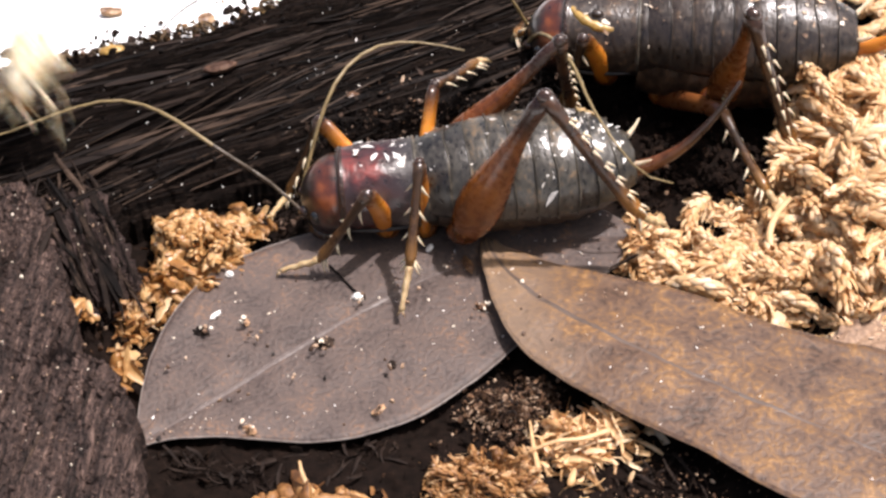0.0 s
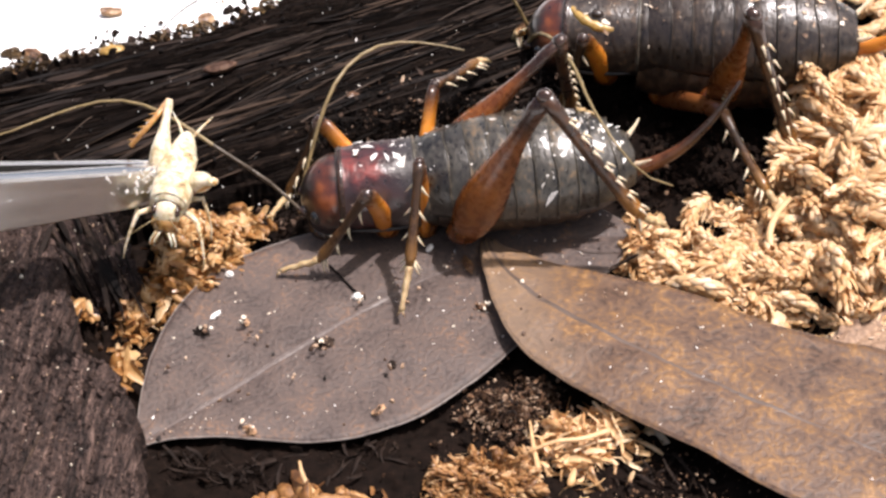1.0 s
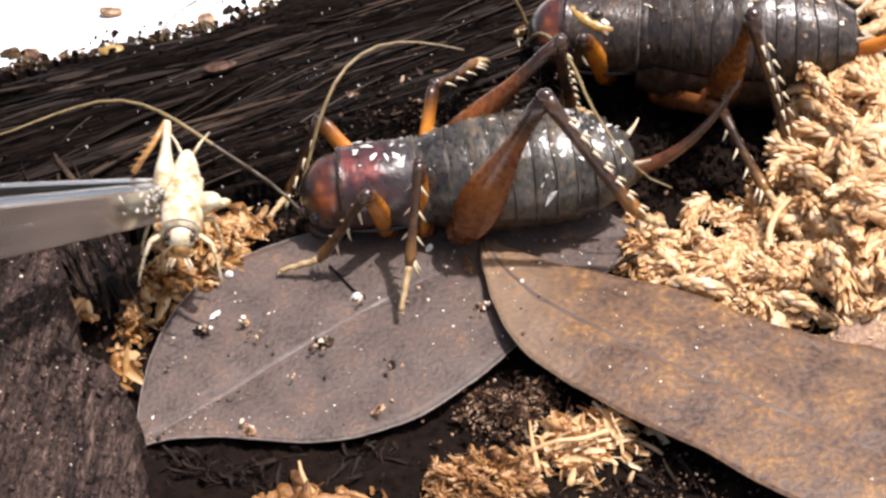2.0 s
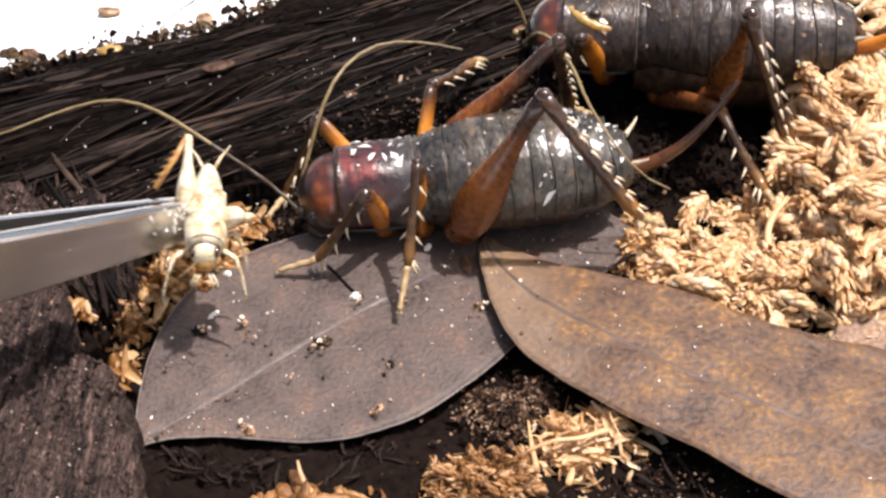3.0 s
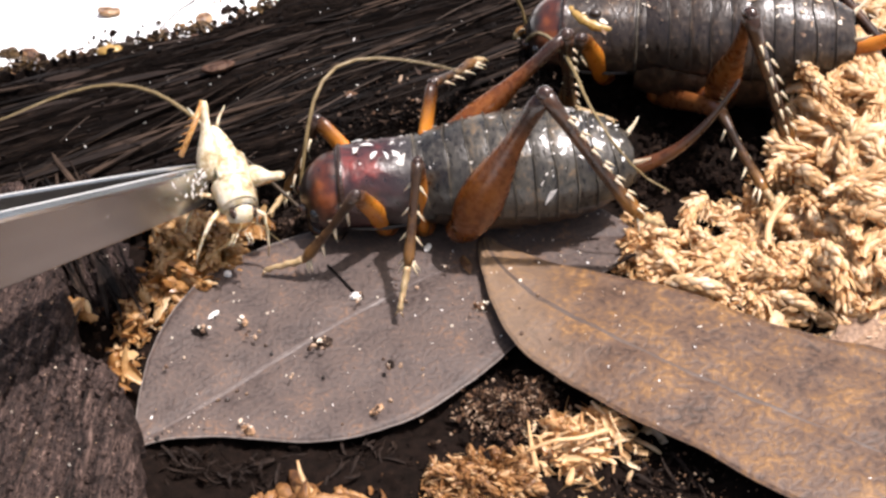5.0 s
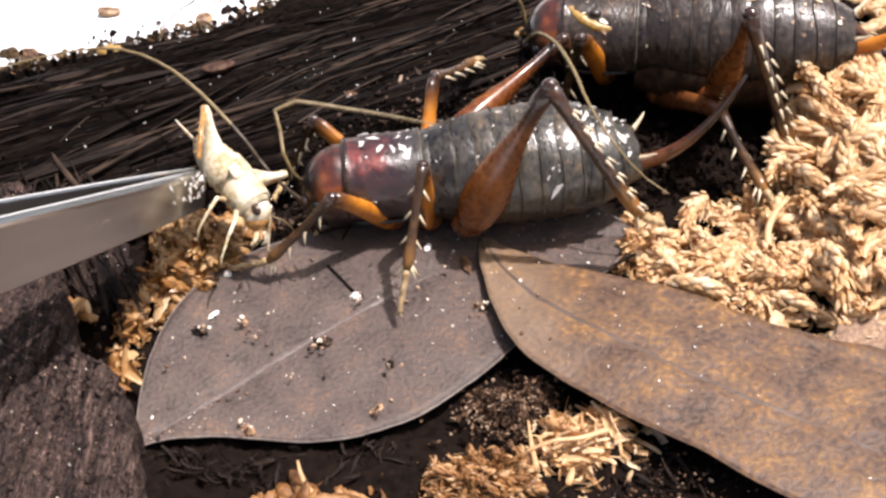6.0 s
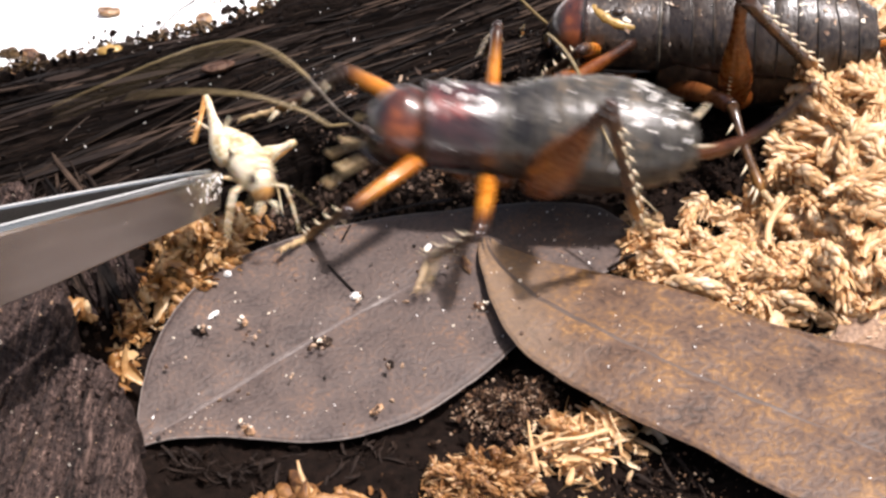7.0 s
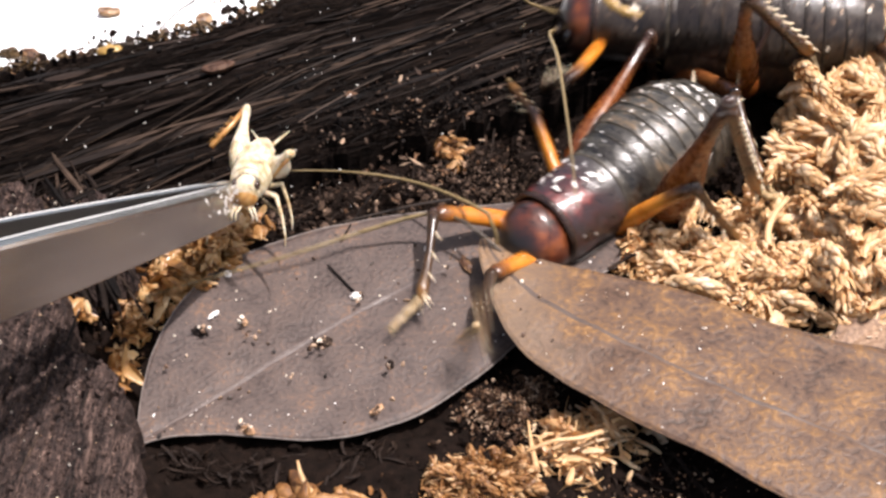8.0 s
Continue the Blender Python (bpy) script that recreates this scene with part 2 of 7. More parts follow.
def tube(bm, points, radii, seg=10, flat=1.0, up=(0, 0, 1)):
    """A closed tube along points; flat squeezes it sideways."""
    pts = [Vector(p) for p in points]
    rings, side = [], None
    for i, p in enumerate(pts):
        d = (pts[min(i + 1, len(pts) - 1)] - pts[max(i - 1, 0)]).normalized()
        if side is None:
            side = Vector(up).cross(d)
            if side.length < 0.05:
                side = Vector((0, 1, 0)).cross(d)
        side = (side - d * side.dot(d)).normalized()
        top = d.cross(side)
        r = radii[i]
        rings.append([bm.verts.new(p + side * math.cos(k * math.tau / seg) * r * flat + top * math.sin(k * math.tau / seg) * r) for k in range(seg)])
    for a, b in zip(rings, rings[1:]):
        for k in range(seg):
            bm.faces.new((a[k], a[(k + 1) % seg], b[(k + 1) % seg], b[k]))
    bm.faces.new(rings[0][::-1]), bm.faces.new(rings[-1])
    return bm


def bezier(p0, p1, p2, p3, n):
    p0, p1, p2, p3 = map(Vector, (p0, p1, p2, p3))
    return [p0 * (1 - t) ** 3 + p1 * 3 * t * (1 - t) ** 2 + p2 * 3 * t * t * (1 - t) + p3 * t ** 3 for t in (i / (n - 1) for i in range(n))]


def spline(points, n):
    """A smooth curve through the points."""
    q = [Vector(p) for p in points]
    q = [q[0] * 2 - q[1]] + q + [q[-1] * 2 - q[-2]]
    out = []
    for i in range(n):
        s = i / (n - 1) * (len(q) - 3)
        k = min(int(s), len(q) - 4)
        t = s - k
        a, b, c, d = q[k:k + 4]
        out.append(0.5 * (2 * b + (c - a) * t + (2 * a - 5 * b + 4 * c - d) * t * t + (3 * b - a - 3 * c + d) * t ** 3))
    return out


def ball(bm, centre, radii, seg=16, rings=10, turn=None):
    m = Matrix.Translation(centre) @ (turn or Matrix()) @ Matrix.Diagonal((*radii, 1))
    bmesh.ops.create_uvsphere(bm, u_segments=seg, v_segments=rings, radius=1, matrix=m)
    return bm


def spike(bm, base, tip, r):
    b, t = Vector(base), Vector(tip)
    d = (t - b).normalized()
    s = d.orthogonal().normalized()
    u = d.cross(s)
    ring = [bm.verts.new(b + (s * math.cos(k * math.tau / 5) + u * math.sin(k * math.tau / 5)) * r) for k in range(5)]
    apex = bm.verts.new(t)
    for k in range(5):
        bm.faces.new((ring[k], ring[(k + 1) % 5], apex))
    bm.faces.new(ring[::-1])


def rough_lump(bm, centre, size, rnd, seg=1, squash=1.0):
    r = bmesh.ops.create_icosphere(bm, subdivisions=seg, radius=1)
    q = Euler((rnd.uniform(0, 6), rnd.uniform(0, 6), rnd.uniform(0, 6))).to_matrix()
    sx = Vector((size * rnd.uniform(0.6, 1.3), size * rnd.uniform(0.5, 1.0), size * rnd.uniform(0.35, 0.8)))
    for v in r["verts"]:
        w = v.co * (1 + 0.7 * noise.noise(v.co * 1.9 + Vector(centre) * 3.7))
        w = q @ Vector((w.x * sx.x, w.y * sx.y, w.z * sx.z))
        w.z *= squash
        v.co = w + Vector(centre)


def flake(bm, centre, normal, size, rnd):
    """An irregular thin chip lying on a surface."""
    n = Vector(normal).normalized()
    s = (n.orthogonal().normalized() * 1.0)
    s.rotate(Matrix.Rotation(rnd.uniform(0, 6.28), 3, n))
    u = n.cross(s)
    c = Vector(centre) + n * 0.02
    k = rnd.choice((4, 5, 5, 6, 7))
    low, top = [], []
    long = rnd.uniform(0.9, 1.9)
    for i in range(k):
        a = (i + rnd.uniform(-0.3, 0.3)) * math.tau / k
        r = size * rnd.choice((0.35, 0.6, 0.9, 1.3))
        p = c + s * math.cos(a) * r * long + u * math.sin(a) * r * 0.7 + n * rnd.uniform(-0.05, 0.3) * size
        low.append(bm.verts.new(p - n * 0.05)), top.append(bm.verts.new(p + n * 0.03))
    bm.faces.new(top), bm.faces.new(low[::-1])
    for i in range(k):
        bm.faces.new((low[i], low[(i + 1) % k], top[(i + 1) % k], top[i]))


# ---- tray and soil ----
def build_ground():
    bm = bmesh.new()
    bmesh.ops.create_grid(bm, x_segments=4, y_segments=4, size=400)
    for v in bm.verts:
        v.co.z = -3.4
    tagged(part("ground", bm, TRAY), "white sunlit plastic tray floor under the litter", "ground", kind="structure")
    verts, faces, nx, ny = [], [], 300, 210
    for j in range(ny):
        for i in range(nx):
            x, y = -105 + 210 * i / (nx - 1), -75 + 145 * j / (ny - 1)
            n = noise.fractal(Vector((x, y, 0)) * 0.12, 1.0, 2.0, 5) * 1.6 + noise.noise(Vector((x, y, 3)) * 0.7) * 0.8 + noise.noise(Vector((x, y, 8)) * 1.7) * 0.6
            edge = (y - (0.46 * x + 60)) / 6  # the soil thins out on the tray beyond the log
            verts.append((x, y, -2.0 + n * 0.9 - 3.0 * min(1, max(0, edge)) - 2.5 * min(1, max(0, (abs(x) - 92) / 10)) - 3.0 * min(1, max(0, (-52 - y) / 6))))
    for j in range(ny - 1):
        for i in range(nx - 1):
            a = j * nx + i
            faces.append((a, a + 1, a + nx + 1, a + nx))
    tagged(raw("soil", verts, faces, SOIL), "dark damp crumbly soil on the tray", "soil", kind="structure")
    rnd = random.Random(5)
    bm = bmesh.new()
    for _ in range(1800):
        x, y = rnd.uniform(-62, 62), rnd.uniform(-45, 46)
        rough_lump(bm, (x, y, rnd.uniform(-2.2, -1.4)), rnd.choice((0.2, 0.3, 0.4, 0.6, 0.9)), rnd)
    tagged(part("soil_crumbs", bm, SOIL, smooth=False), "loose dark soil crumbs on the soil", "soil", kind="stuff")


# ---- rotten log behind, wood chunks in front ----
LOG = dict(a=(-61.6, 16.2, 3.0), b=(8.3, 48.0, 3.0))


def build_log():
    """Split plates of rotten wood side by side along the log, deep cracks between them, loose bundles of fibres on top."""
    a, b = Vector(LOG["a"]), Vector(LOG["b"])
    d = (b - a).normalized()
    base = a - d * 45
    length, width = 185.0, 40.0
    heading = math.degrees(math.atan2(d.y, d.x))
    rnd = random.Random(11)
    cuts, tilt, lift, gap = [-12.0], [], [], []
    while cuts[-1] < 56:
        cuts.append(cuts[-1] + rnd.choice((0.45, 0.6, 0.8, 1.1, 1.6, 2.4, 3.4)))
        tilt.append(rnd.uniform(-0.22, 0.22)), lift.append(rnd.gauss(0, 0.55)), gap.append(rnd.choice((0.12, 0.16, 0.22, 0.3, 0.7)))
    cuts = np.array(cuts)

    def height(s, v):
        k = v / width  # 0 at the front foot, 1 at the back edge
        arch = 8.5 * max(0, math.sin(math.pi * min(1, 0.06 + 0.9 * k))) ** 0.6 - 1.5
        w = v - 0.05 * s + noise.noise(Vector((s * 0.02, v * 0.05, 3.0))) * 3.2 + noise.noise(Vector((s * 0.09, v * 0.3, 6.0))) * 0.5
        i = min(len(tilt) - 1, max(0, int(np.searchsorted(cuts, w)) - 1))
        lo, hi = w - cuts[i], cuts[i + 1] - w
        step = lift[i] + tilt[i] * (lo - hi) * 0.5 + noise.noise(Vector((s * 0.05, i * 3.7, 2.0))) * 1.1
        open_ = max(0.0, noise.noise(Vector((s * 0.03, i * 5.1, 4.0))) + 0.35)
        crack = -3.4 * open_ * math.exp(-(lo / gap[i]) ** 2) - 0.9 * math.exp(-(hi / 0.12) ** 2)
        wide = noise.fractal(Vector((s * 0.010, w * 0.12, 1.3)), 1.0, 2.0, 3) * 2.4
        grain = (1 - 2 * abs(noise.noise(Vector((s * 0.02, w * 1.1, 5.1))))) * 0.4 + noise.noise(Vector((s * 0.06, w * 3.2, 7.7))) * 0.38
        pit = -1.6 * max(0, noise.noise(Vector((s * 0.25, w * 0.5, 9.0))) - 0.32)
        rot = noise.noise(Vector((s * 0.7, w * 0.9, 12.0))) * 0.3
        trough = -4.5 * math.exp(-((v - 14.0 - 0.02 * (s - 60)) / 1.5) ** 2) * (0.5 + 0.5 * math.tanh((s - 34) / 6)) * (0.5 - 0.5 * math.tanh((s - 84) / 8))  # one long split
        return trough + arch + wide + step + crack + grain + pit + rot

    nx, ny = 330, 300
    verts, faces = [], []
    for j in range(ny):
        for i in range(nx):
            s, v = length * i / (nx - 1), width * j / (ny - 1)
            ragged = noise.noise(Vector((s * 0.12, 0, 2))) * 1.6 + noise.noise(Vector((s * 0.5, 0, 2))) * 0.9 + noise.noise(Vector((s * 1.3, 0, 2))) * 0.5
            q = j / (ny - 1)
            verts.append((s, v - width / 2 + ragged * 2.2 * (q ** 6) + ragged * 1.2 * (1 - q) ** 6, height(s, v)))
    for j in range(ny - 1):
        for i in range(nx - 1):
            c = j * nx + i
            faces.append((c, c + 1, c + nx + 1, c + nx))
    n0 = len(verts)
    rim = [j * nx for j in range(ny)] + [(ny - 1) * nx + i for i in range(1, nx)]
    rim += [j * nx + nx - 1 for j in range(ny - 2, -1, -1)] + [i for i in range(nx - 2, 0, -1)]
    for r in rim:
        verts.append((verts[r][0], verts[r][1], -5.0))
    for k in range(len(rim)):
        faces.append((rim[k], rim[(k + 1) % len(rim)], n0 + (k + 1) % len(rim), n0 + k))
    log = new("rotten_log")
    tagged(log, "dark rotten fibrous log lying on the soil", "log")
    log.matrix_world = at(base.x, base.y, 0, 0, 0, heading)
    raw("body", verts, faces, WOOD, log, smooth=False)

    def fibre(name, skin, s, v, ln, yaw, lift, sag, r, flat, n):
        e = (s + ln * math.cos(yaw), min(width, max(0, v + ln * math.sin(yaw))))
        p0, p3 = Vector((s, v - width / 2, height(s, v) + lift)), Vector((e[0], e[1] - width / 2, height(*e) + lift * 0.6))
        for q in (0.33, 0.66):  # keep above the wood between its ends
            sag.z = max(sag.z, height(s + (e[0] - s) * q, v + (e[1] - v) * q) - (p0.z + (p3.z - p0.z) * q))
        sag.z = min(sag.z, 1.6)
        pts = bezier(p0, p0.lerp(p3, 0.33) + sag, p0.lerp(p3, 0.66) + sag, p3, n)
        part(name, tube(bmesh.new(), pts, [r * (0.25 + 0.75 * math.sin(math.pi * (0.1 + 0.85 * q / (n - 1)))) for q in range(n)], 5, flat), skin, log, smooth=False)

    for k in range(34):  # bundles of parallel fibres; those at the front splay out more
        s, v = rnd.uniform(36, 118), width * rnd.choice((rnd.uniform(0.03, 0.45), rnd.uniform(0.03, 0.45), rnd.uniform(0, 0.9)))
        yaw = rnd.gauss(0.03, 0.05) + (rnd.uniform(0.0, 0.20) if v < width * 0.4 else 0)
        for _ in range(rnd.randrange(4, 10)):
            fibre("splinter", SPLINTER, s + rnd.uniform(-6, 6), min(width * 0.98, max(0.3, v + rnd.gauss(0, 1.3))), rnd.uniform(7, 26), yaw + rnd.gauss(0, 0.03),
                  rnd.uniform(0.0, 0.5), Vector((0, rnd.uniform(-0.5, 0.5), rnd.uniform(0.0, 0.3))), rnd.choice((0.06, 0.08, 0.11, 0.16, 0.26)), rnd.uniform(1.0, 2.2), 7)
    for k in range(80):
        fibre("bark_strip", BARK, rnd.uniform(25, 135), width * rnd.uniform(0.02, 0.95), rnd.uniform(6, 22), rnd.gauss(0.05, 0.06), 0.1,
              Vector((0, rnd.uniform(-0.5, 0.5), rnd.uniform(0.0, 0.3))), rnd.uniform(0.08, 0.15), rnd.uniform(2, 6), 8)
    for k in range(26):
        fibre("fibre", STRAND, rnd.uniform(35, 120), width * rnd.uniform(0.02, 0.6), rnd.uniform(10, 34), rnd.uniform(0.02, 0.34), 0.3,
              Vector((0, 0, rnd.uniform(0.2, 1.2))), rnd.choice((0.04, 0.05, 0.07, 0.09)), 1.5, 9)
    bm = bmesh.new()
    for _ in range(900):
        s, v = rnd.uniform(25, 135), width * rnd.random()
        rough_lump(bm, (s, v - width / 2, height(s, v) + 0.05), rnd.choice((0.1, 0.14, 0.2, 0.3, 0.5)), rnd)
    tagged(part("wood_crumbs", bm, BARK, log, "crumbling bits of the same wood", smooth=False), kind="stuff")


def build_slab(label, edge, left, top, seed, skin):
    """A split slab of rotten wood, its grain along y; edge: rows of (y, x) of its broken side."""
    rnd = random.Random(seed)
    slab = new("wood_chunk")
    ys, xs = [e[0] for e in edge], [e[1] for e in edge]
    nx, ny, wall = 130, 190, 9

    def height(x, y, inner):
        g = x - 0.12 * y
        ridge = (1 - 2.2 * abs(noise.noise(Vector((g * 0.55, y * 0.05, 2.0))))) * 0.8 + noise.noise(Vector((g * 1.9, y * 0.12, 3.0))) * 0.55 + noise.noise(Vector((g * 4.5, y * 0.4, 4.0))) * 0.25
        crumb = noise.noise(Vector((x, y, 5.0)) * 0.9) * 0.5 + noise.noise(Vector((x, y, 6.0)) * 2.4) * 0.3
        groove = -2.6 * max(0, noise.noise(Vector((g * 0.9, y * 0.06, 7.0))) - 0.22) - 2.2 * max(0, noise.noise(Vector((x * 0.35, y * 1.2, 8.0))) - 0.38)
        rift = -6.5 * math.exp(-((x + 56.6 - 0.15 * (y + 16)) / 1.1) ** 2) * (1 / (1 + math.exp(-(y + 23) * 1.2))) * (1 / (1 + math.exp((y + 8) * 1.2)))
        return top + ridge + crumb + groove + rift + noise.noise(Vector((x, y, 1.0)) * 0.12) * 1.4 - 1.6 * math.exp(-inner / 1.1)

    verts, faces, tops = [], [], []
    y0, y1 = ys[0], ys[-1]
    for j in range(ny + wall):
        y = y0 + (y1 - y0) * min(1, j / (ny - 1))
        back = max(0, j - ny + 1) / wall
        side = float(np.interp(y, ys, xs)) + noise.noise(Vector((y * 0.5, seed, 0))) * 1.1 + noise.noise(Vector((y * 1.6, seed, 3))) * 0.6
        for i in range(nx + wall):
            out = max(0, i - nx + 1) / wall
            x = left + (side - left) * min(1, i / (nx - 1))
            inner = min(side - x, y1 - y)
            z = height(x, y, inner)
            drop = max(out, back)
            if drop:
                rag = noise.noise(Vector((x * 0.8, y * 0.8, z * 0.4 - drop * 3)))
                x += (0.5 * out + rag * 0.8) * (out > 0)
                yy = y + (0.5 * back + rag * 0.8) * (back > 0)
                z = z * (1 - drop) - 4.5 * drop
            else:
                yy = y
                if inner > 0.6:
                    tops.append(Vector((x, y, z)))
            verts.append((x, yy + noise.noise(Vector((x * 0.9, seed, 9))) * 1.4 * (y > y1 - 3), z))
    m = nx + wall
    for j in range(ny + wall - 1):
        for i in range(m - 1):
            c = j * m + i
            faces.append((c, c + 1, c + m + 1, c + m))
    raw("body", verts, faces, skin, slab, smooth=False)
    for _ in range(60):
        p = rnd.choice(tops)
        ln, r = rnd.uniform(2, 8), rnd.choice((0.08, 0.12, 0.16, 0.26))
        d = Vector((0.12 + rnd.gauss(0, 0.06), 1, rnd.gauss(0, 0.03)))
        pts = bezier(p, p + d * ln * 0.3 + Vector((0, 0, 0.2)), p + d * ln * 0.7 + Vector((rnd.gauss(0, 0.2), 0, rnd.uniform(0, 0.3))), p + d * ln, 7)
        part("fibre", tube(bmesh.new(), pts, [r * q for q in (0.3, 0.8, 1, 1, 0.9, 0.7, 0.15)], 5, rnd.uniform(1, 2.5)), BARK, slab, smooth=False)
    for name, skin_, count, sizes, text in (("wood_crumbs", skin, 800, (0.1, 0.14, 0.2, 0.3, 0.45, 0.6), "crumbling bits of the same wood"),
                                            ("litter_crumbs", CRUMB, 420, (0.06, 0.08, 0.1, 0.14, 0.2, 0.34), "dark and pale crumbs of litter")):
        bm = bmesh.new()
        for _ in range(count):
            rough_lump(bm, rnd.choice(tops) + Vector((0, 0, 0.1)), rnd.choice(sizes), rnd)
        tagged(part(name, bm, skin_, slab, text, smooth=False), kind="stuff")
    return tagged(slab, label, "wood", "wood chunks")


def build_stump(label, centre, size, turn, seed, fibres, skin):
    """A frayed block of rotten wood, its grain along its own y axis, with loose fibres and crumbs on it."""
    rnd = random.Random(seed)
    chunk = new("wood_chunk")
    bm = bmesh.new()
    bmesh.ops.create_cube(bm, size=1)
    bmesh.ops.subdivide_edges(bm, edges=bm.edges, cuts=60, use_grid_fill=True)
    tops = []
    for v in bm.verts:
        p = Vector((v.co.x * size[0], v.co.y * size[1], v.co.z * size[2]))
        q = p + Vector((seed * 7, 0, 0))
        crack = max(0, noise.noise(Vector((q.x * 1.1, q.y * 0.10, seed))) - 0.15)
        g = (1 - 2.2 * abs(noise.noise(Vector((q.x * 0.9, q.y * 0.06, q.z * 0.9))))) * 0.55 + noise.noise(Vector((q.x * 3.2, q.y * 0.25, q.z * 2.2))) * 0.5
        g += noise.noise(q * 0.8) * 0.7 - crack * 5.0
        wide = noise.fractal(q * 0.1, 1.0, 2.0, 3)
        ends = noise.noise(Vector((q.x * 0.8, seed, q.z * 0.5))) * 2.6 + noise.noise(Vector((q.x * 2.5, seed, q.z * 2))) * 1.0
        out = Vector((v.co.x * abs(v.co.x) * 4, 0, v.co.z * abs(v.co.z) * 4))
        p += out * (g * 0.9 + wide * 1.5)
        p.y += v.co.y * 2 * ends * (abs(v.co.y) > 0.4)
        near = max(abs(v.co.x), abs(v.co.z)) * 2 + abs(v.co.y) * 2 - 1.6
        if near > 0:
            p *= 1 - 0.2 * near
        if v.co.z > 0.49 and abs(v.co.x) < 0.46 and abs(v.co.y) < 0.46:
            tops.append(p.copy())
        v.co = p
    part("body", bm, skin, chunk, smooth=False)
    for _ in range(fibres):
        p = rnd.choice(tops)
        ln, r = rnd.uniform(3, 10), rnd.choice((0.06, 0.1, 0.14, 0.2, 0.3))
        d = Vector((rnd.gauss(0, 0.12), rnd.choice((-1, 1)), rnd.gauss(0, 0.05)))
        pts = bezier(p, p + d * ln * 0.3 + Vector((0, 0, rnd.uniform(0, 0.4))), p + d * ln * 0.7 + Vector((rnd.gauss(0, 0.5), 0, rnd.uniform(0, 0.5))), p + d * ln, 7)
        part("fibre", tube(bmesh.new(), pts, [r * q for q in (0.3, 0.8, 1, 1, 0.9, 0.7, 0.15)], 5, rnd.uniform(1, 2)), SPLINTER, chunk, smooth=False)
    bm = bmesh.new()
    for _ in range(90):
        rough_lump(bm, rnd.choice(tops), rnd.choice((0.1, 0.15, 0.2, 0.3, 0.45)), rnd)
    tagged(part("wood_crumbs", bm, skin, chunk, "crumbling bits of the same wood", smooth=False), kind="stuff")
    bm = bmesh.new()
    for _ in range(60):
        rough_lump(bm, rnd.choice(tops) + Vector((0, 0, 0.12)), rnd.choice((0.06, 0.08, 0.1, 0.14, 0.2, 0.28)), rnd)
    tagged(part("litter_crumbs", bm, CRUMB, chunk, "dark and pale crumbs of litter", smooth=False), kind="stuff")
    chunk.matrix_world = at(*centre, *turn)
    return tagged(chunk, label, "wood", "wood chunks")


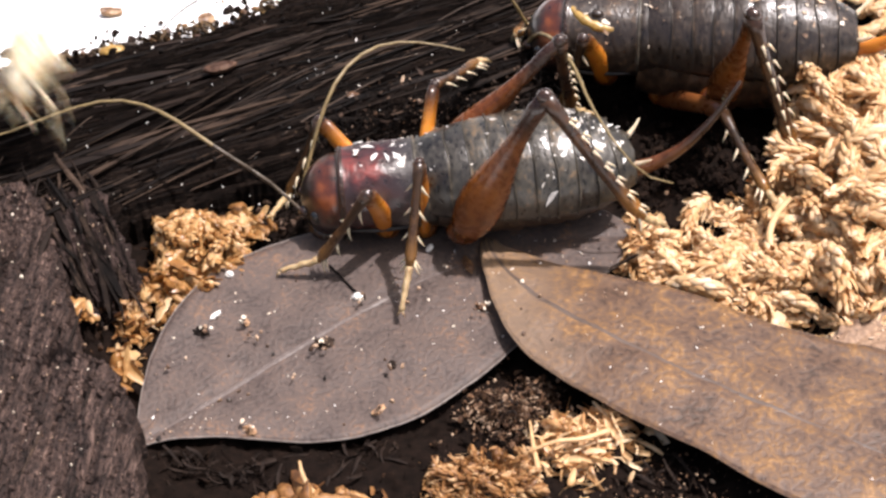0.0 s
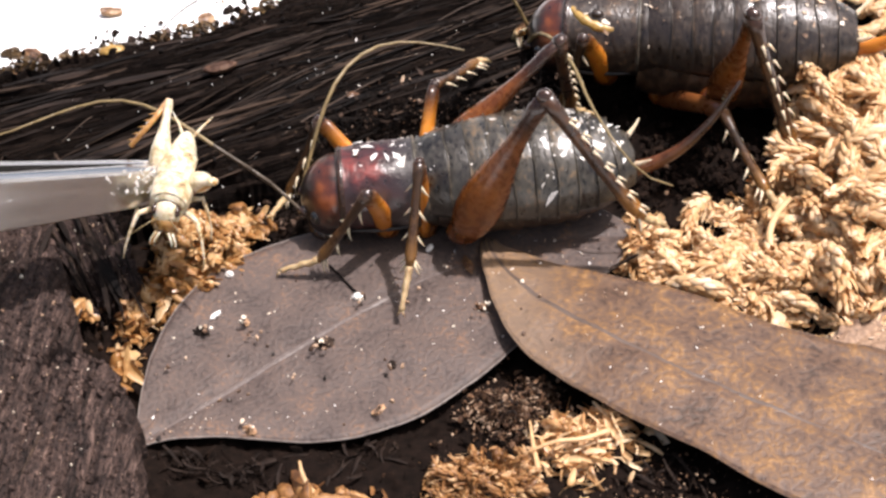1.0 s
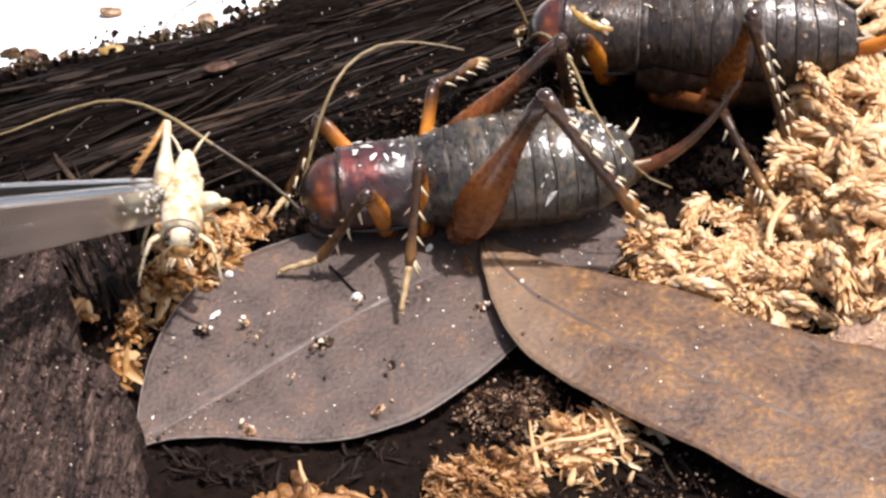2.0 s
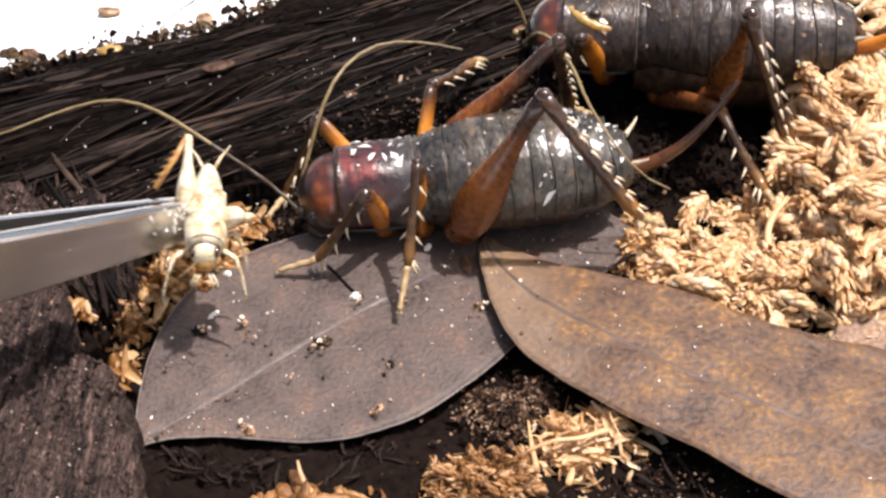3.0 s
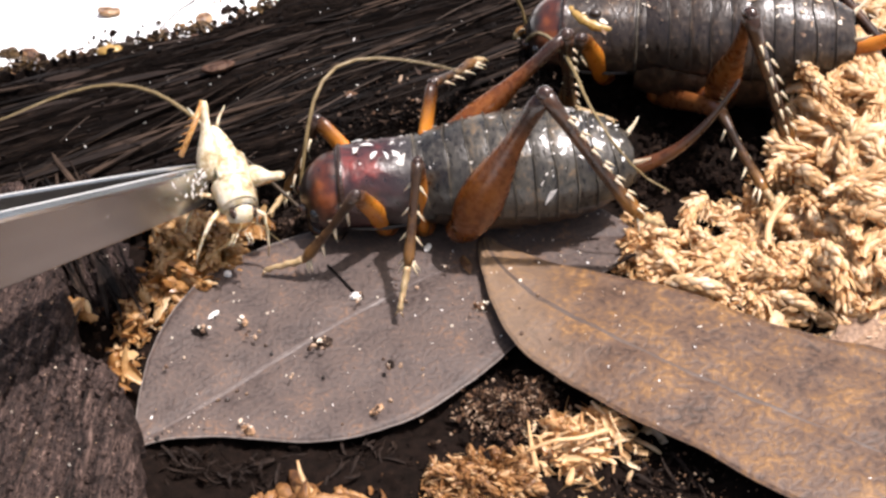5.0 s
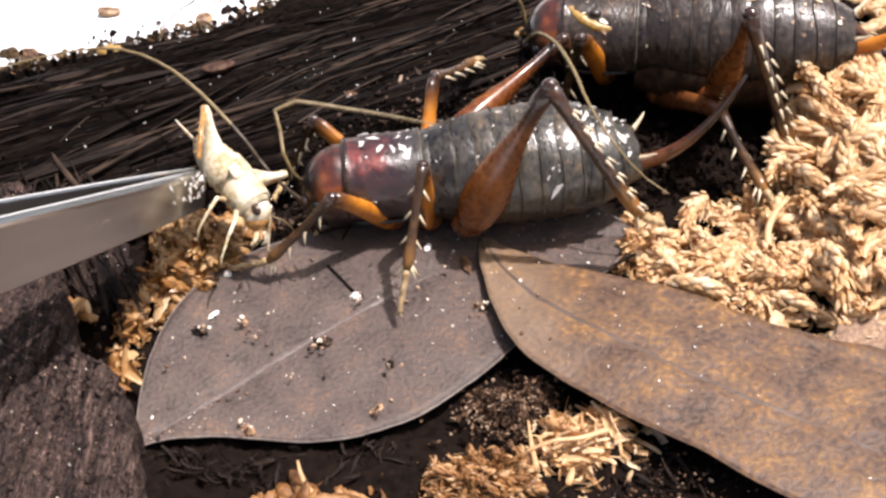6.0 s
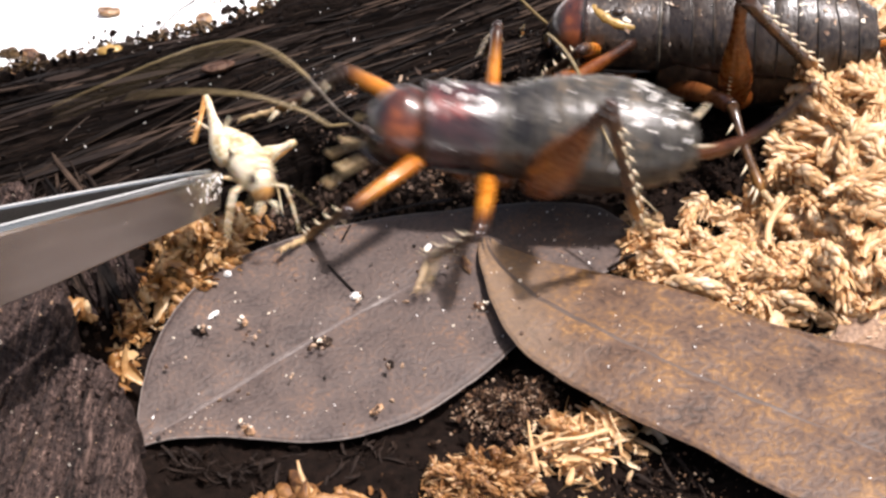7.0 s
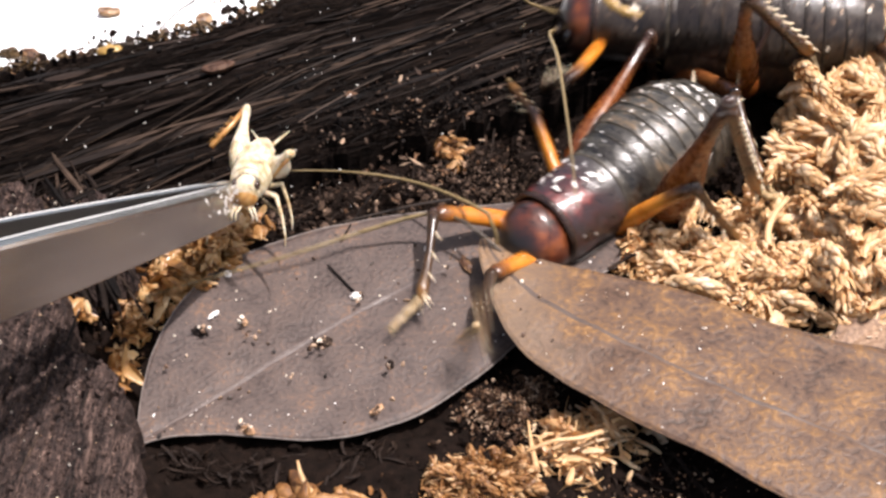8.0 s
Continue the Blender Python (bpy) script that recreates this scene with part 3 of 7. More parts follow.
# ---- dry leaves ----
def build_leaf(name, label, p0, p1, p2, p3, left, right, plane, skin, rib, rnd, curl=0.0, specks=60, waves=0.35, thick=0.3, roll=None):
    """A leaf along the curve p0..p3 in the plane z = c + k y; left and right are rows of (place along it, half width)."""
    mid = bezier((*p0, 0), (*p1, 0), (*p2, 0), (*p3, 0), 81)
    c, ky = plane
    nu, nv = 81, 14
    top = []
    for i, m in enumerate(mid):
        t = i / (nu - 1)
        d = mid[min(i + 1, nu - 1)] - mid[max(i - 1, 0)]
        side = Vector((-d.y, d.x, 0)).normalized()
        row = []
        for j in range(-nv, nv + 1):
            k = j / nv
            prof = left if k > 0 else right
            ww = sum(float(np.interp(t + o, [q[0] for q in prof], [q[1] for q in prof])) for o in (-0.025, 0, 0.025)) / 3
            ww += 0.12 * noise.noise(Vector((t * 30, k, 1))) * (ww > 1)
            p = m + side * (k * ww)
            lift = noise.noise(Vector((t * 5, k * 2, prof[1][1]))) * waves * abs(k) - 0.22 * math.exp(-(k * 9) ** 2) + curl * k * k * ww * 0.1
            lift += noise.noise(Vector((p.x, p.y, 0)) * 0.22) * waves * 0.5
            p.z = c + ky * p.y + lift + (roll(t, k) if roll else 0)
            row.append(p)
        top.append(row)
    verts, faces, cols = [], [], 2 * nv + 1
    for dz in (0.0, -thick):
        for row in top:
            verts += [(p.x, p.y, p.z + dz) for p in row]
    off = nu * cols
    for i in range(nu - 1):
        for j in range(cols - 1):
            a = i * cols + j
            faces.append((a, a + cols, a + cols + 1, a + 1))
            faces.append((off + a, off + a + 1, off + a + cols + 1, off + a + cols))
        for a, b in ((i * cols, (i + 1) * cols), ((i + 1) * cols + cols - 1, i * cols + cols - 1)):
            faces.append((a, off + a, off + b, b))
    leaf = new(name)
    raw("blade", verts, faces, skin, leaf)
    rp = [row[nv] + Vector((0, 0, -0.12)) for row in top]
    part("midrib", tube(bmesh.new(), rp, [0.19 - 0.10 * i / (nu - 1) for i in range(nu)], 12, 4.0), rib, leaf)
    for edge in (0, -1):
        part("margin", tube(bmesh.new(), [row[edge] + Vector((0, 0, -0.10)) for row in top[:-1]], [0.13] * (nu - 1), 6), RIM_PALE if skin is LEAF_GREY else skin, leaf)
    bm = bmesh.new()
    for _ in range(specks):
        i, j = rnd.randrange(2, nu - 4), rnd.randrange(1, cols - 2)
        p = top[i][j].lerp(top[i + 1][j + 1], rnd.random())
        s = rnd.choice((0.06, 0.08, 0.1, 0.12, 0.15, 0.22, 0.36))
        rough_lump(bm, p + Vector((0, 0, s * 0.4)), s, rnd)
    tagged(part("litter_crumbs", bm, CRUMB, leaf, "dark and pale crumbs of litter", smooth=False), kind="stuff")
    bm = bmesh.new()
    for _ in range(specks // 4):
        i, j = rnd.randrange(2, nu - 4), rnd.randrange(1, cols - 2)
        flake(bm, top[i][j], (0, 0, 1), rnd.choice((0.08, 0.1, 0.13, 0.2)), rnd)
    tagged(part("pale_flakes", bm, FLAKE, leaf, "small pale flakes", smooth=False), kind="stuff")
    return tagged(leaf, label, "leaf")


# ---- dry sphagnum moss ----
def moss_strand(verts, faces, path, rnd, leaf_len, leaf_wide, fat, tip, spread):
    """A plump stem clothed in overlapping boat-shaped leaflets."""
    n = len(path)
    b = len(verts)
    core = fat * 1.15
    for i, p in enumerate(path):
        d = (path[min(i + 1, n - 1)] - path[max(i - 1, 0)]).normalized()
        s = d.orthogonal().normalized()
        t = d.cross(s)
        r = core * (0.35 + 0.65 * math.sin(math.pi * min(1, 0.2 + 0.7 * i / n))) * rnd.uniform(0.85, 1.1)
        for q in range(6):
            g = q * math.pi / 3
            verts.append(tuple(p + s * (math.cos(g) * r) + t * (math.sin(g) * r)))
    for i in range(n - 1):
        for q in range(6):
            faces.append((b + i * 6 + q, b + i * 6 + (q + 1) % 6, b + i * 6 + 6 + (q + 1) % 6, b + i * 6 + 6 + q))
    total = sum((b - a).length for a, b in zip(path, path[1:]))
    count = max(10, int(total / (leaf_len * 0.085)))
    phase = rnd.uniform(0, 6)
    for k in range(count):
        f = k / count * (n - 1)
        i = min(int(f), n - 2)
        p = path[i].lerp(path[i + 1], f - i)
        d = (path[i + 1] - path[i]).normalized()
        s = d.orthogonal().normalized()
        s.rotate(Matrix.Rotation(phase + k * 2.4, 3, d))
        taper = 0.55 + 0.45 * math.sin(math.pi * min(1, 0.15 + 0.8 * k / count))
        ln, wd = leaf_len * rnd.uniform(0.75, 1.2) * taper, leaf_wide * rnd.uniform(0.8, 1.2) * taper
        a = rnd.uniform(0.05, spread) * (1.6 if rnd.random() < 0.12 else 0.8)
        out = (d * math.cos(a) + s * math.sin(a)).normalized()
        nor = (s * math.cos(a) - d * math.sin(a)).normalized()
        wdir = out.cross(nor)
        o = p + s * fat * taper
        b = len(verts)
        rows = ((0.0, 0.5, 0.0), (0.25, 1.0, 0.10), (0.5, 1.05, 0.12), (0.78, 0.7, 0.07), (1.0, tip, rnd.uniform(-0.14, 0.04)))
        for t, w, h in rows:
            c = o + out * (t * ln) + nor * (h * ln)
            for q, dip in ((-1, -0.5), (-0.55, 0.02), (0, 0.22), (0.55, 0.02), (1, -0.5)):
                verts.append(tuple(c + wdir * (q * w * wd * 0.5) + nor * (dip * w * wd * 0.6)))
        for r in range(4):
            for q in range(4):
                v = b + r * 5 + q
                faces.append((v, v + 1, v + 6, v + 5))


def moss_pile(label, centre, rx, ry, height, count, seed, skin, leaf=(1.9, 1.1), span=(7, 15), base=0.0, fat=0.28, steep=0.35, tip=0.3, spread=0.45, comb=0.0):
    """A heap of leafy moss branches; comb lays neighbours side by side."""
    rnd = random.Random(seed)
    verts, faces = [], []
    for k in range(count):
        r, a = math.sqrt(rnd.random()), rnd.uniform(0, math.tau)
        x, y = centre[0] + rx * r * math.cos(a), centre[1] + ry * r * math.sin(a)
        z = base + height * (1 - r * r) ** 0.7 * rnd.uniform(0.55, 1.0) + rnd.uniform(0.2, 0.9)
        ln, yaw, pitch = rnd.uniform(*span), rnd.uniform(0, math.tau), rnd.gauss(0.05, steep)
        if comb:
            yaw = noise.noise(Vector((x * 0.07, y * 0.07, seed))) * 7 + rnd.gauss(0, 1 - comb)
        d = Vector((math.cos(yaw) * math.cos(pitch), math.sin(yaw) * math.cos(pitch), math.sin(pitch)))
        bend = Vector((rnd.uniform(-1, 1), rnd.uniform(-1, 1), rnd.uniform(-0.5, 0.4))) * ln * 0.3
        o = Vector((x, y, z)) - d * ln * 0.5
        path = bezier(o, o + d * ln * 0.33 + bend, o + d * ln * 0.66 + bend, o + d * ln, 9)
        for p in path:
            p.z = max(p.z, base + 0.3)
        moss_strand(verts, faces, path, rnd, leaf[0] * rnd.uniform(0.7, 1.2), leaf[1] * rnd.uniform(0.7, 1.2), fat * rnd.uniform(0.7, 1.2), tip, spread)
    return tagged(raw("moss_pile", verts, faces, skin), label, "moss", kind="stuff")


def shreds(label, spots, count, seed, skin, span=(1.5, 6), wide=(0.25, 0.9), base=-2.0, steep=0.4):
    """Torn, curled ribbons of dead moss and straw heaped round spots: (place, spread x, spread y, height)."""
    rnd = random.Random(seed)
    verts, faces = [], []
    for k in range(count):
        (px, py, pz), sx, sy, tall = spots[k % len(spots)]
        u, w = rnd.gauss(0, 0.45), rnd.gauss(0, 0.45)
        hump = math.exp(-(u * u + w * w) * 2.0)
        o = Vector((px + u * sx, py + w * sy, base + tall * hump * rnd.uniform(0.3, 1.0)))
        ln, wd = rnd.uniform(*span) * rnd.uniform(0.5, 1), rnd.uniform(*wide)
        yaw, pitch = rnd.uniform(0, math.tau), rnd.gauss(0.1, steep)
        d = Vector((math.cos(yaw) * math.cos(pitch), math.sin(yaw) * math.cos(pitch), math.sin(pitch)))
        bend = Vector((rnd.gauss(0, 0.13), rnd.gauss(0, 0.13), rnd.uniform(-0.05, 0.2))) * ln
        path = bezier(o - d * ln * 0.5, o - d * ln * 0.2 + bend, o + d * ln * 0.2 + bend, o + d * ln * 0.5, 7)
        roll, twist = rnd.uniform(0, math.tau), rnd.gauss(0, 1.2)
        b = len(verts)
        for i, p in enumerate(path):
            t = i / 6
            f = (path[min(i + 1, 6)] - path[max(i - 1, 0)]).normalized()
            s = Vector((0, 0, 1)).cross(f)
            if s.length < 0.1:
                s = Vector((0, 1, 0)).cross(f)
            s.normalize()
            s.rotate(Matrix.Rotation(roll + twist * t, 3, f))
            n = f.cross(s)
            half = wd * 0.5 * (0.35 + 0.65 * math.sin(math.pi * min(1, 0.2 + 0.75 * t))) * rnd.uniform(0.7, 1.15)
            if p.z < base:
                p.z = base + 0.05 * rnd.random()
            for q, dip in ((-1, -0.3), (-0.45, 0.12), (0.45, 0.12), (1, -0.3)):
                verts.append(tuple(p + s * (q * half) + n * (dip * half)))
        for i in range(6):
            for q in range(3):
                v = b + i * 4 + q
                faces.append((v, v + 1, v + 5, v + 4))
    return tagged(raw("moss_shreds", verts, faces, skin), label, "moss", kind="stuff")


def bracts(label, spots, count, seed, skin, span=(2.4, 4.6), base=0.0):
    """Plump pointed moss leaves, hollow on one side, in small sheaves heaped round spots: (place, spread x, spread y, height)."""
    rnd = random.Random(seed)
    verts, faces, n, m = [], [], 8, 7
    for k in range(count):
        (px, py, pz), sx, sy, tall = spots[k % len(spots)]
        u, w = rnd.gauss(0, 0.45), rnd.gauss(0, 0.45)
        o = Vector((px + u * sx, py + w * sy, base + tall * math.exp(-(u * u + w * w) * 2.0) * rnd.uniform(0.4, 1.0)))
        yaw, pitch = rnd.uniform(0, math.tau), rnd.gauss(0.2, 0.35)
        for _ in range(rnd.randrange(2, 5)):
            ya, pa = yaw + rnd.gauss(0, 0.3), pitch + rnd.gauss(0, 0.2)
            d = Vector((math.cos(ya) * math.cos(pa), math.sin(ya) * math.cos(pa), math.sin(pa)))
            s = Vector((0, 0, 1)).cross(d).normalized()
            s.rotate(Matrix.Rotation(rnd.gauss(0, 0.7), 3, d))
            top = d.cross(s)
            big = rnd.choice((0.5, 0.7, 1.0, 1.0, 1.35))
            ln, wd, fat, bow = rnd.uniform(*span) * big, rnd.uniform(0.35, 1.0) * big ** 0.5, rnd.uniform(0.1, 0.4), rnd.uniform(-0.1, 0.25)
            p = o + Vector((rnd.gauss(0, 0.7), rnd.gauss(0, 0.7), rnd.gauss(0, 0.35)))
            b = len(verts)
            for i in range(n):
                t = i / (n - 1)
                half = wd * (math.sin(math.pi * min(1, 0.1 + 0.9 * t)) ** 0.75 + 0.04) * rnd.uniform(0.78, 1.2)
                c = p + d * (ln * (t - 0.5)) + top * (bow * ln * math.sin(math.pi * t))
                for j in range(m):
                    g = math.pi * j / (m - 1)
                    verts.append(tuple(c + s * (math.cos(g) * half) + top * ((math.sin(g) - 0.3) * half * fat * 2 + rnd.uniform(-0.09, 0.09))))
            for i in range(n - 1):
                for j in range(m - 1):
                    v = b + i * m + j
                    faces.append((v, v + 1, v + m + 1, v + m))
    return tagged(raw("moss_leaves", verts, faces, skin), label, "moss", kind="stuff")


# ---- weta: x forward, z up, origin in the middle of the body ----
FORE, MID, HIND = (14.2, 12.5, 5.5), (15.2, 13.0, 5.8), (21.6, 21.0, 6.5)
HIPS = dict(fore=(10.6, 3.0, -6.2), mid=(5.8, 3.6, -6.2), hind=(1.0, 7.6, -3.8), far_hind=(4.2, 7.2, -3.8))
HIPS_BACK = dict(fore=(10.6, 3.0, -6.2), mid=(3.1, 3.5, -8.7), hind=(-3.9, 9.4, -4.7), far_hind=(1.0, 7.6, -3.8))  # this one squats with its legs drawn under


def femur_mesh(length, thick, slim, hind):
    bm = bmesh.new()
    prof = (0.55, 0.85, 1.0, 1.0, 0.92, 0.78, 0.62, 0.48, 0.40, 0.38, 0.42, 0.30) if hind else (0.6, 0.85, 0.95, 1.0, 1.0, 0.97, 0.93, 0.9, 0.86, 0.84, 0.88, 0.6)
    n = len(prof)
    pts = [(length * i / (n - 1), 0, (0.35 if hind else 0.5) * math.sin(math.pi * i / (n - 1))) for i in range(n)]
    return tube(bm, pts, [thick * p for p in prof], 14, slim)


def tibia_mesh(length, thick):
    prof = (1.15, 1.0, 0.85, 0.8, 0.8, 0.8, 0.85, 0.95, 1.1, 0.7)
    return tube(bmesh.new(), [(length * i / 9, 0, -0.25 * math.sin(math.pi * i / 9)) for i in range(10)], [thick * p for p in prof], 10)


SPIKES = {}


def spine_piece(parent, base, tip, r, skin):
    """One thorn; alike thorns share their mesh."""
    ln = round((Vector(tip) - Vector(base)).length, 1)
    key = (ln, r, skin.name)
    ob = None
    if key in SPIKES:
        ob = new("spine", SPIKES[key])
        ob.parent = parent
    else:
        bm = bmesh.new()
        tube(bm, [(-0.2, 0, 0), (ln * 0.35, 0, 0.04 * ln), (ln * 0.7, 0, 0.03 * ln), (ln, 0, -0.03 * ln)], [r, r * 0.75, r * 0.4, 0.02], 6)
        ob = part("spine", bm, skin, parent)
        SPIKES[key] = ob.data
    ob.matrix_local = axes(base, tip)


def tibia_spines(tibia, length, thick, hind):
    n = 7 if hind else 4
    for side in (-1, 1):
        for k in range(n):
            x = length * (0.2 + 0.72 * k / (n - 1)) + (0.4 if side > 0 else 0)
            z, ln = (thick * 0.75, 1.15) if hind else (-thick * 0.6, 1.8)
            b = Vector((x, side * thick * 0.55, z))
            lean = (ln * 1.1, side * ln * 0.28, ln * 0.34) if hind else (ln * 0.75, side * ln * 0.65, -ln * 0.35)
            spine_piece(tibia, b, b + Vector(lean), 0.22 if hind else 0.24, SPINE)
        b = Vector((length * 0.98, side * thick * 0.6, -0.2))
        spine_piece(tibia, b, b + Vector((1.6, side * 0.9, -0.7)), 0.26, SPINE)


def tarsus_mesh(length):
    bm = bmesh.new()
    tube(bm, [(length * k / 11, 0, 0.12 * math.sin(k * 1.7)) for k in range(12)], [0.42, 0.5, 0.42, 0.5, 0.4, 0.48, 0.36, 0.42, 0.3, 0.32, 0.42, 0.3], 8)
    for side in (-1, 1):
        spike(bm, (length, side * 0.15, 0), (length + 0.8, side * 0.7, -0.45), 0.16)
    return bm


def shield(bm, x0, x1, ry, rz, arc0, arc1, nx, nk, lip, front=1.0, back=1.0, zc=0.0, dent=0.0):
    """A curved plate round the body from angle arc0 to arc1, with thickness and a raised rim."""
    grid = []
    for layer, t in ((0, 0.0), (1, -0.35)):
        rows = []
        for i in range(nx):
            u = i / (nx - 1)
            s = front + (back - front) * u
            bulge = 1 + 0.05 * math.sin(math.pi * u)
            edge = lip * (math.exp(-((u) / 0.05) ** 2) + math.exp(-((1 - u) / 0.05) ** 2))
            row = []
            for k in range(nk):
                a = arc0 + (arc1 - arc0) * k / (nk - 1)
                rim = lip * (math.exp(-(k / (nk - 1) / 0.04) ** 2) + math.exp(-((1 - k / (nk - 1)) / 0.04) ** 2))
                r = s * bulge
                dd = dent * math.exp(-((u - 0.55) / 0.2) ** 2) * math.sin(3 * a) ** 2
                y = math.cos(a) * (ry * r + edge + rim + t - dd)
                z = math.sin(a) * (rz * r + edge + rim + t - dd) + zc
                row.append(bm.verts.new((x0 + (x1 - x0) * u, y, z)))
            rows.append(row)
        grid.append(rows)
    a, b = grid
    for i in range(nx - 1):
        for k in range(nk - 1):
            bm.faces.new((a[i][k], a[i + 1][k], a[i + 1][k + 1], a[i][k + 1]))
            bm.faces.new((b[i][k], b[i][k + 1], b[i + 1][k + 1], b[i + 1][k]))
    for i in range(nx - 1):
        bm.faces.new((a[i][0], b[i][0], b[i + 1][0], a[i + 1][0]))
        bm.faces.new((a[i][-1], a[i + 1][-1], b[i + 1][-1], b[i][-1]))
    for k in range(nk - 1):
        bm.faces.new((a[0][k], a[0][k + 1], b[0][k + 1], b[0][k]))
        bm.faces.new((a[-1][k], b[-1][k], b[-1][k + 1], a[-1][k + 1]))
    return bm


def girth(x):
    """Half width and half height of the abdomen at x."""
    t = (6.0 - x) / 27.0
    return float(np.interp(t, (0, 0.12, 0.3, 0.55, 0.75, 0.9, 1.0), (5.6, 6.6, 7.6, 8.0, 7.4, 5.9, 3.6)))


def uneven(bm, x0, x1, k, amount):
    """Make a plate wavy: its hind edge wanders, its face is dimpled and sunken along the flanks."""
    for v in bm.verts:
        u = (x0 - v.co.x) / (x0 - x1)
        a = math.atan2(v.co.z, v.co.y)
        r = 1 + amount * (0.010 * noise.noise(Vector((a * 2.6, u * 1.5, k * 3.1))) + 0.006 * noise.noise(Vector((a * 9, u * 3, k * 1.7))))
        r -= amount * 0.018 * math.sin(math.pi * min(1, max(0, u))) * (0.4 + abs(math.cos(a)))
        v.co.y *= r
        v.co.z *= r
        v.co.x += amount * u * (0.45 * noise.noise(Vector((a * 1.4, k * 2.3, 0))) - 0.5 * abs(math.cos(a)) ** 2)


PALPS, SLIDES = {}, {}  # mouth feelers that swing; abdomen plates and how far each slides forward when the animal hunches


def build_weta(label, shell, feelers, leg_skin, seed, hips, size=1.0, hind_lengths=None):
    rnd = random.Random(seed)
    weta = new("weta")
    weta.scale = (size, size, size)
    tagged(weta, label, "insect", "weta")
    # abdomen plates, each tucked under the one before
    n, plates = 10, []
    for k in range(n):
        x0 = 6.0 - 26.6 * k / n
        x1 = x0 - 26.6 / n - 0.9
        g0, g1 = girth(x0), girth(x1 + 0.5)
        bm = shield(bmesh.new(), x0, x1, g0, g0 * 0.95, radians(-14), radians(194), 12, 44, 0.03, 0.965, g1 / g0 * 1.03)
        uneven(bm, x0, x1, k + seed, 1.0)
        plate = part("tergite", bm, shell, weta)
        bm = shield(bmesh.new(), x1 + 0.16, x1 - 0.03, g1 * 1.026, g1 * 0.976, radians(-14), radians(194), 4, 44, 0.03)
        uneven(bm, x0, x1, k + seed, 1.0)
        part("rim", bm, SEAM if shell is SHELL else SEAM_DARK, plate, "pale hind rim")
        SLIDES.setdefault(weta, []).append((plate, 0.55 * k))
        plates.append(plate)
    bm = bmesh.new()
    prof = [(6.5 - 27.5 * i / 70, girth(6.5 - 27.5 * i / 70) * (0.90 + 0.03 * abs(math.sin(i * 0.45)))) for i in range(71)]
    sag = -0.7 if shell is SHELL else -3.4
    front, rear = prof[:36], [(x, g * (0.9 if i == 0 else 0.955)) for i, (x, g) in enumerate(prof[20:])]
    front[-1] = (front[-1][0], front[-1][1] * 0.9)
    part("underside", tube(bm, [(x, 0, sag) for x, g in front], [g for x, g in front], 30), BELLY, weta)
    end = part("underside", tube(bmesh.new(), [(x, 0, sag) for x, g in rear], [g for x, g in rear], 30), BELLY, weta)
    SLIDES[weta].append((end, 5.0))
    # thorax
    bm = bmesh.new()
    tube(bm, [(17 - 12.5 * i / 9, 0, -1.2) for i in range(10)], [3.4, 4.2, 4.7, 4.9, 5.0, 5.0, 5.0, 5.0, 5.0, 4.8], 20)
    part("thorax", bm, BELLY, weta)
    bm = shield(bmesh.new(), 16.3, 6.4, 5.6, 5.4, radians(-34), radians(214), 20, 36, 0.24, 0.95, 1.04, -0.3, 0.25)
    part("pronotum", bm, RED if shell is SHELL else SHELL_DARK, weta, "glossy dark red shield" if shell is SHELL else "glossy dark shield")
    bm = shield(bmesh.new(), 6.75, 6.25, 5.86, 5.65, radians(-34), radians(214), 4, 36, 0.06, 1.0, 1.02, -0.3)
    part("pronotum_rim", bm, SEAM, weta, "pale rim of the shield")
    bm = shield(bmesh.new(), 16.55, 15.75, 5.42, 5.22, radians(-34), radians(214), 6, 36, 0.10, 0.97, 1.02, -0.3)
    part("collar", bm, JOINT, weta, "dark glossy front collar of the shield")
    for q in (-1, 1):
        bm = tube(bmesh.new(), [(15.6 - 0.9 * k, q * (4.9 + 0.30 * math.sin(math.pi * k / 10)), -3.45 - 0.15 * math.sin(math.pi * k / 10)) for k in range(11)], [0.16 + 0.12 * math.sin(math.pi * k / 10) for k in range(11)], 8)
        part("flange", bm, SEAM_DARK, weta, "translucent lower edge of the shield")
    if shell is SHELL_DARK:
        arc = [(15.4, 70), (14.6, 58), (13.2, 47), (11.6, 40), (10.0, 38), (8.4, 41)]
        arc = spline([(x, 5.15 * math.cos(radians(a)), 4.95 * math.sin(radians(a)) - 0.3) for x, a in arc], 18)
        bm = tube(bmesh.new(), arc, [0.95 * math.sin(math.pi * (0.08 + 0.86 * k / 17)) ** 0.6 * (0.85 + 0.3 * noise.noise(Vector((k * 0.6, 0, 0)))) for k in range(18)], 10)
        part("yellow_patch", bm, OCHRE, weta, "yellow crescent on the shield")
        part("dark_spot", ball(bmesh.new(), (12.0, 3.1, 4.45), (0.85, 0.6, 0.5), 12, 8), CREAM_MARK, weta, "dark spot above the crescent")
    for x in (6.7, 5.9):
        bm = shield(bmesh.new(), x, x - 1.9, 5.5, 5.3, radians(-35), radians(215), 5, 26, 0.1, 1.0, 1.04, -0.2)
        part("thorax_plate", bm, shell, weta)
    # head
    bm = ball(bmesh.new(), (0.2, 0, -0.7), (5.0, 5.2, 6.0), 34, 24)
    for v in bm.verts:
        low = max(0, -(v.co.z + 1.5)) / 5.5
        v.co.y *= 1 - 0.35 * low
        v.co.x += 0.9 * low - 0.35 * max(0, v.co.z - 2) * (v.co.x > 1) * 0.4
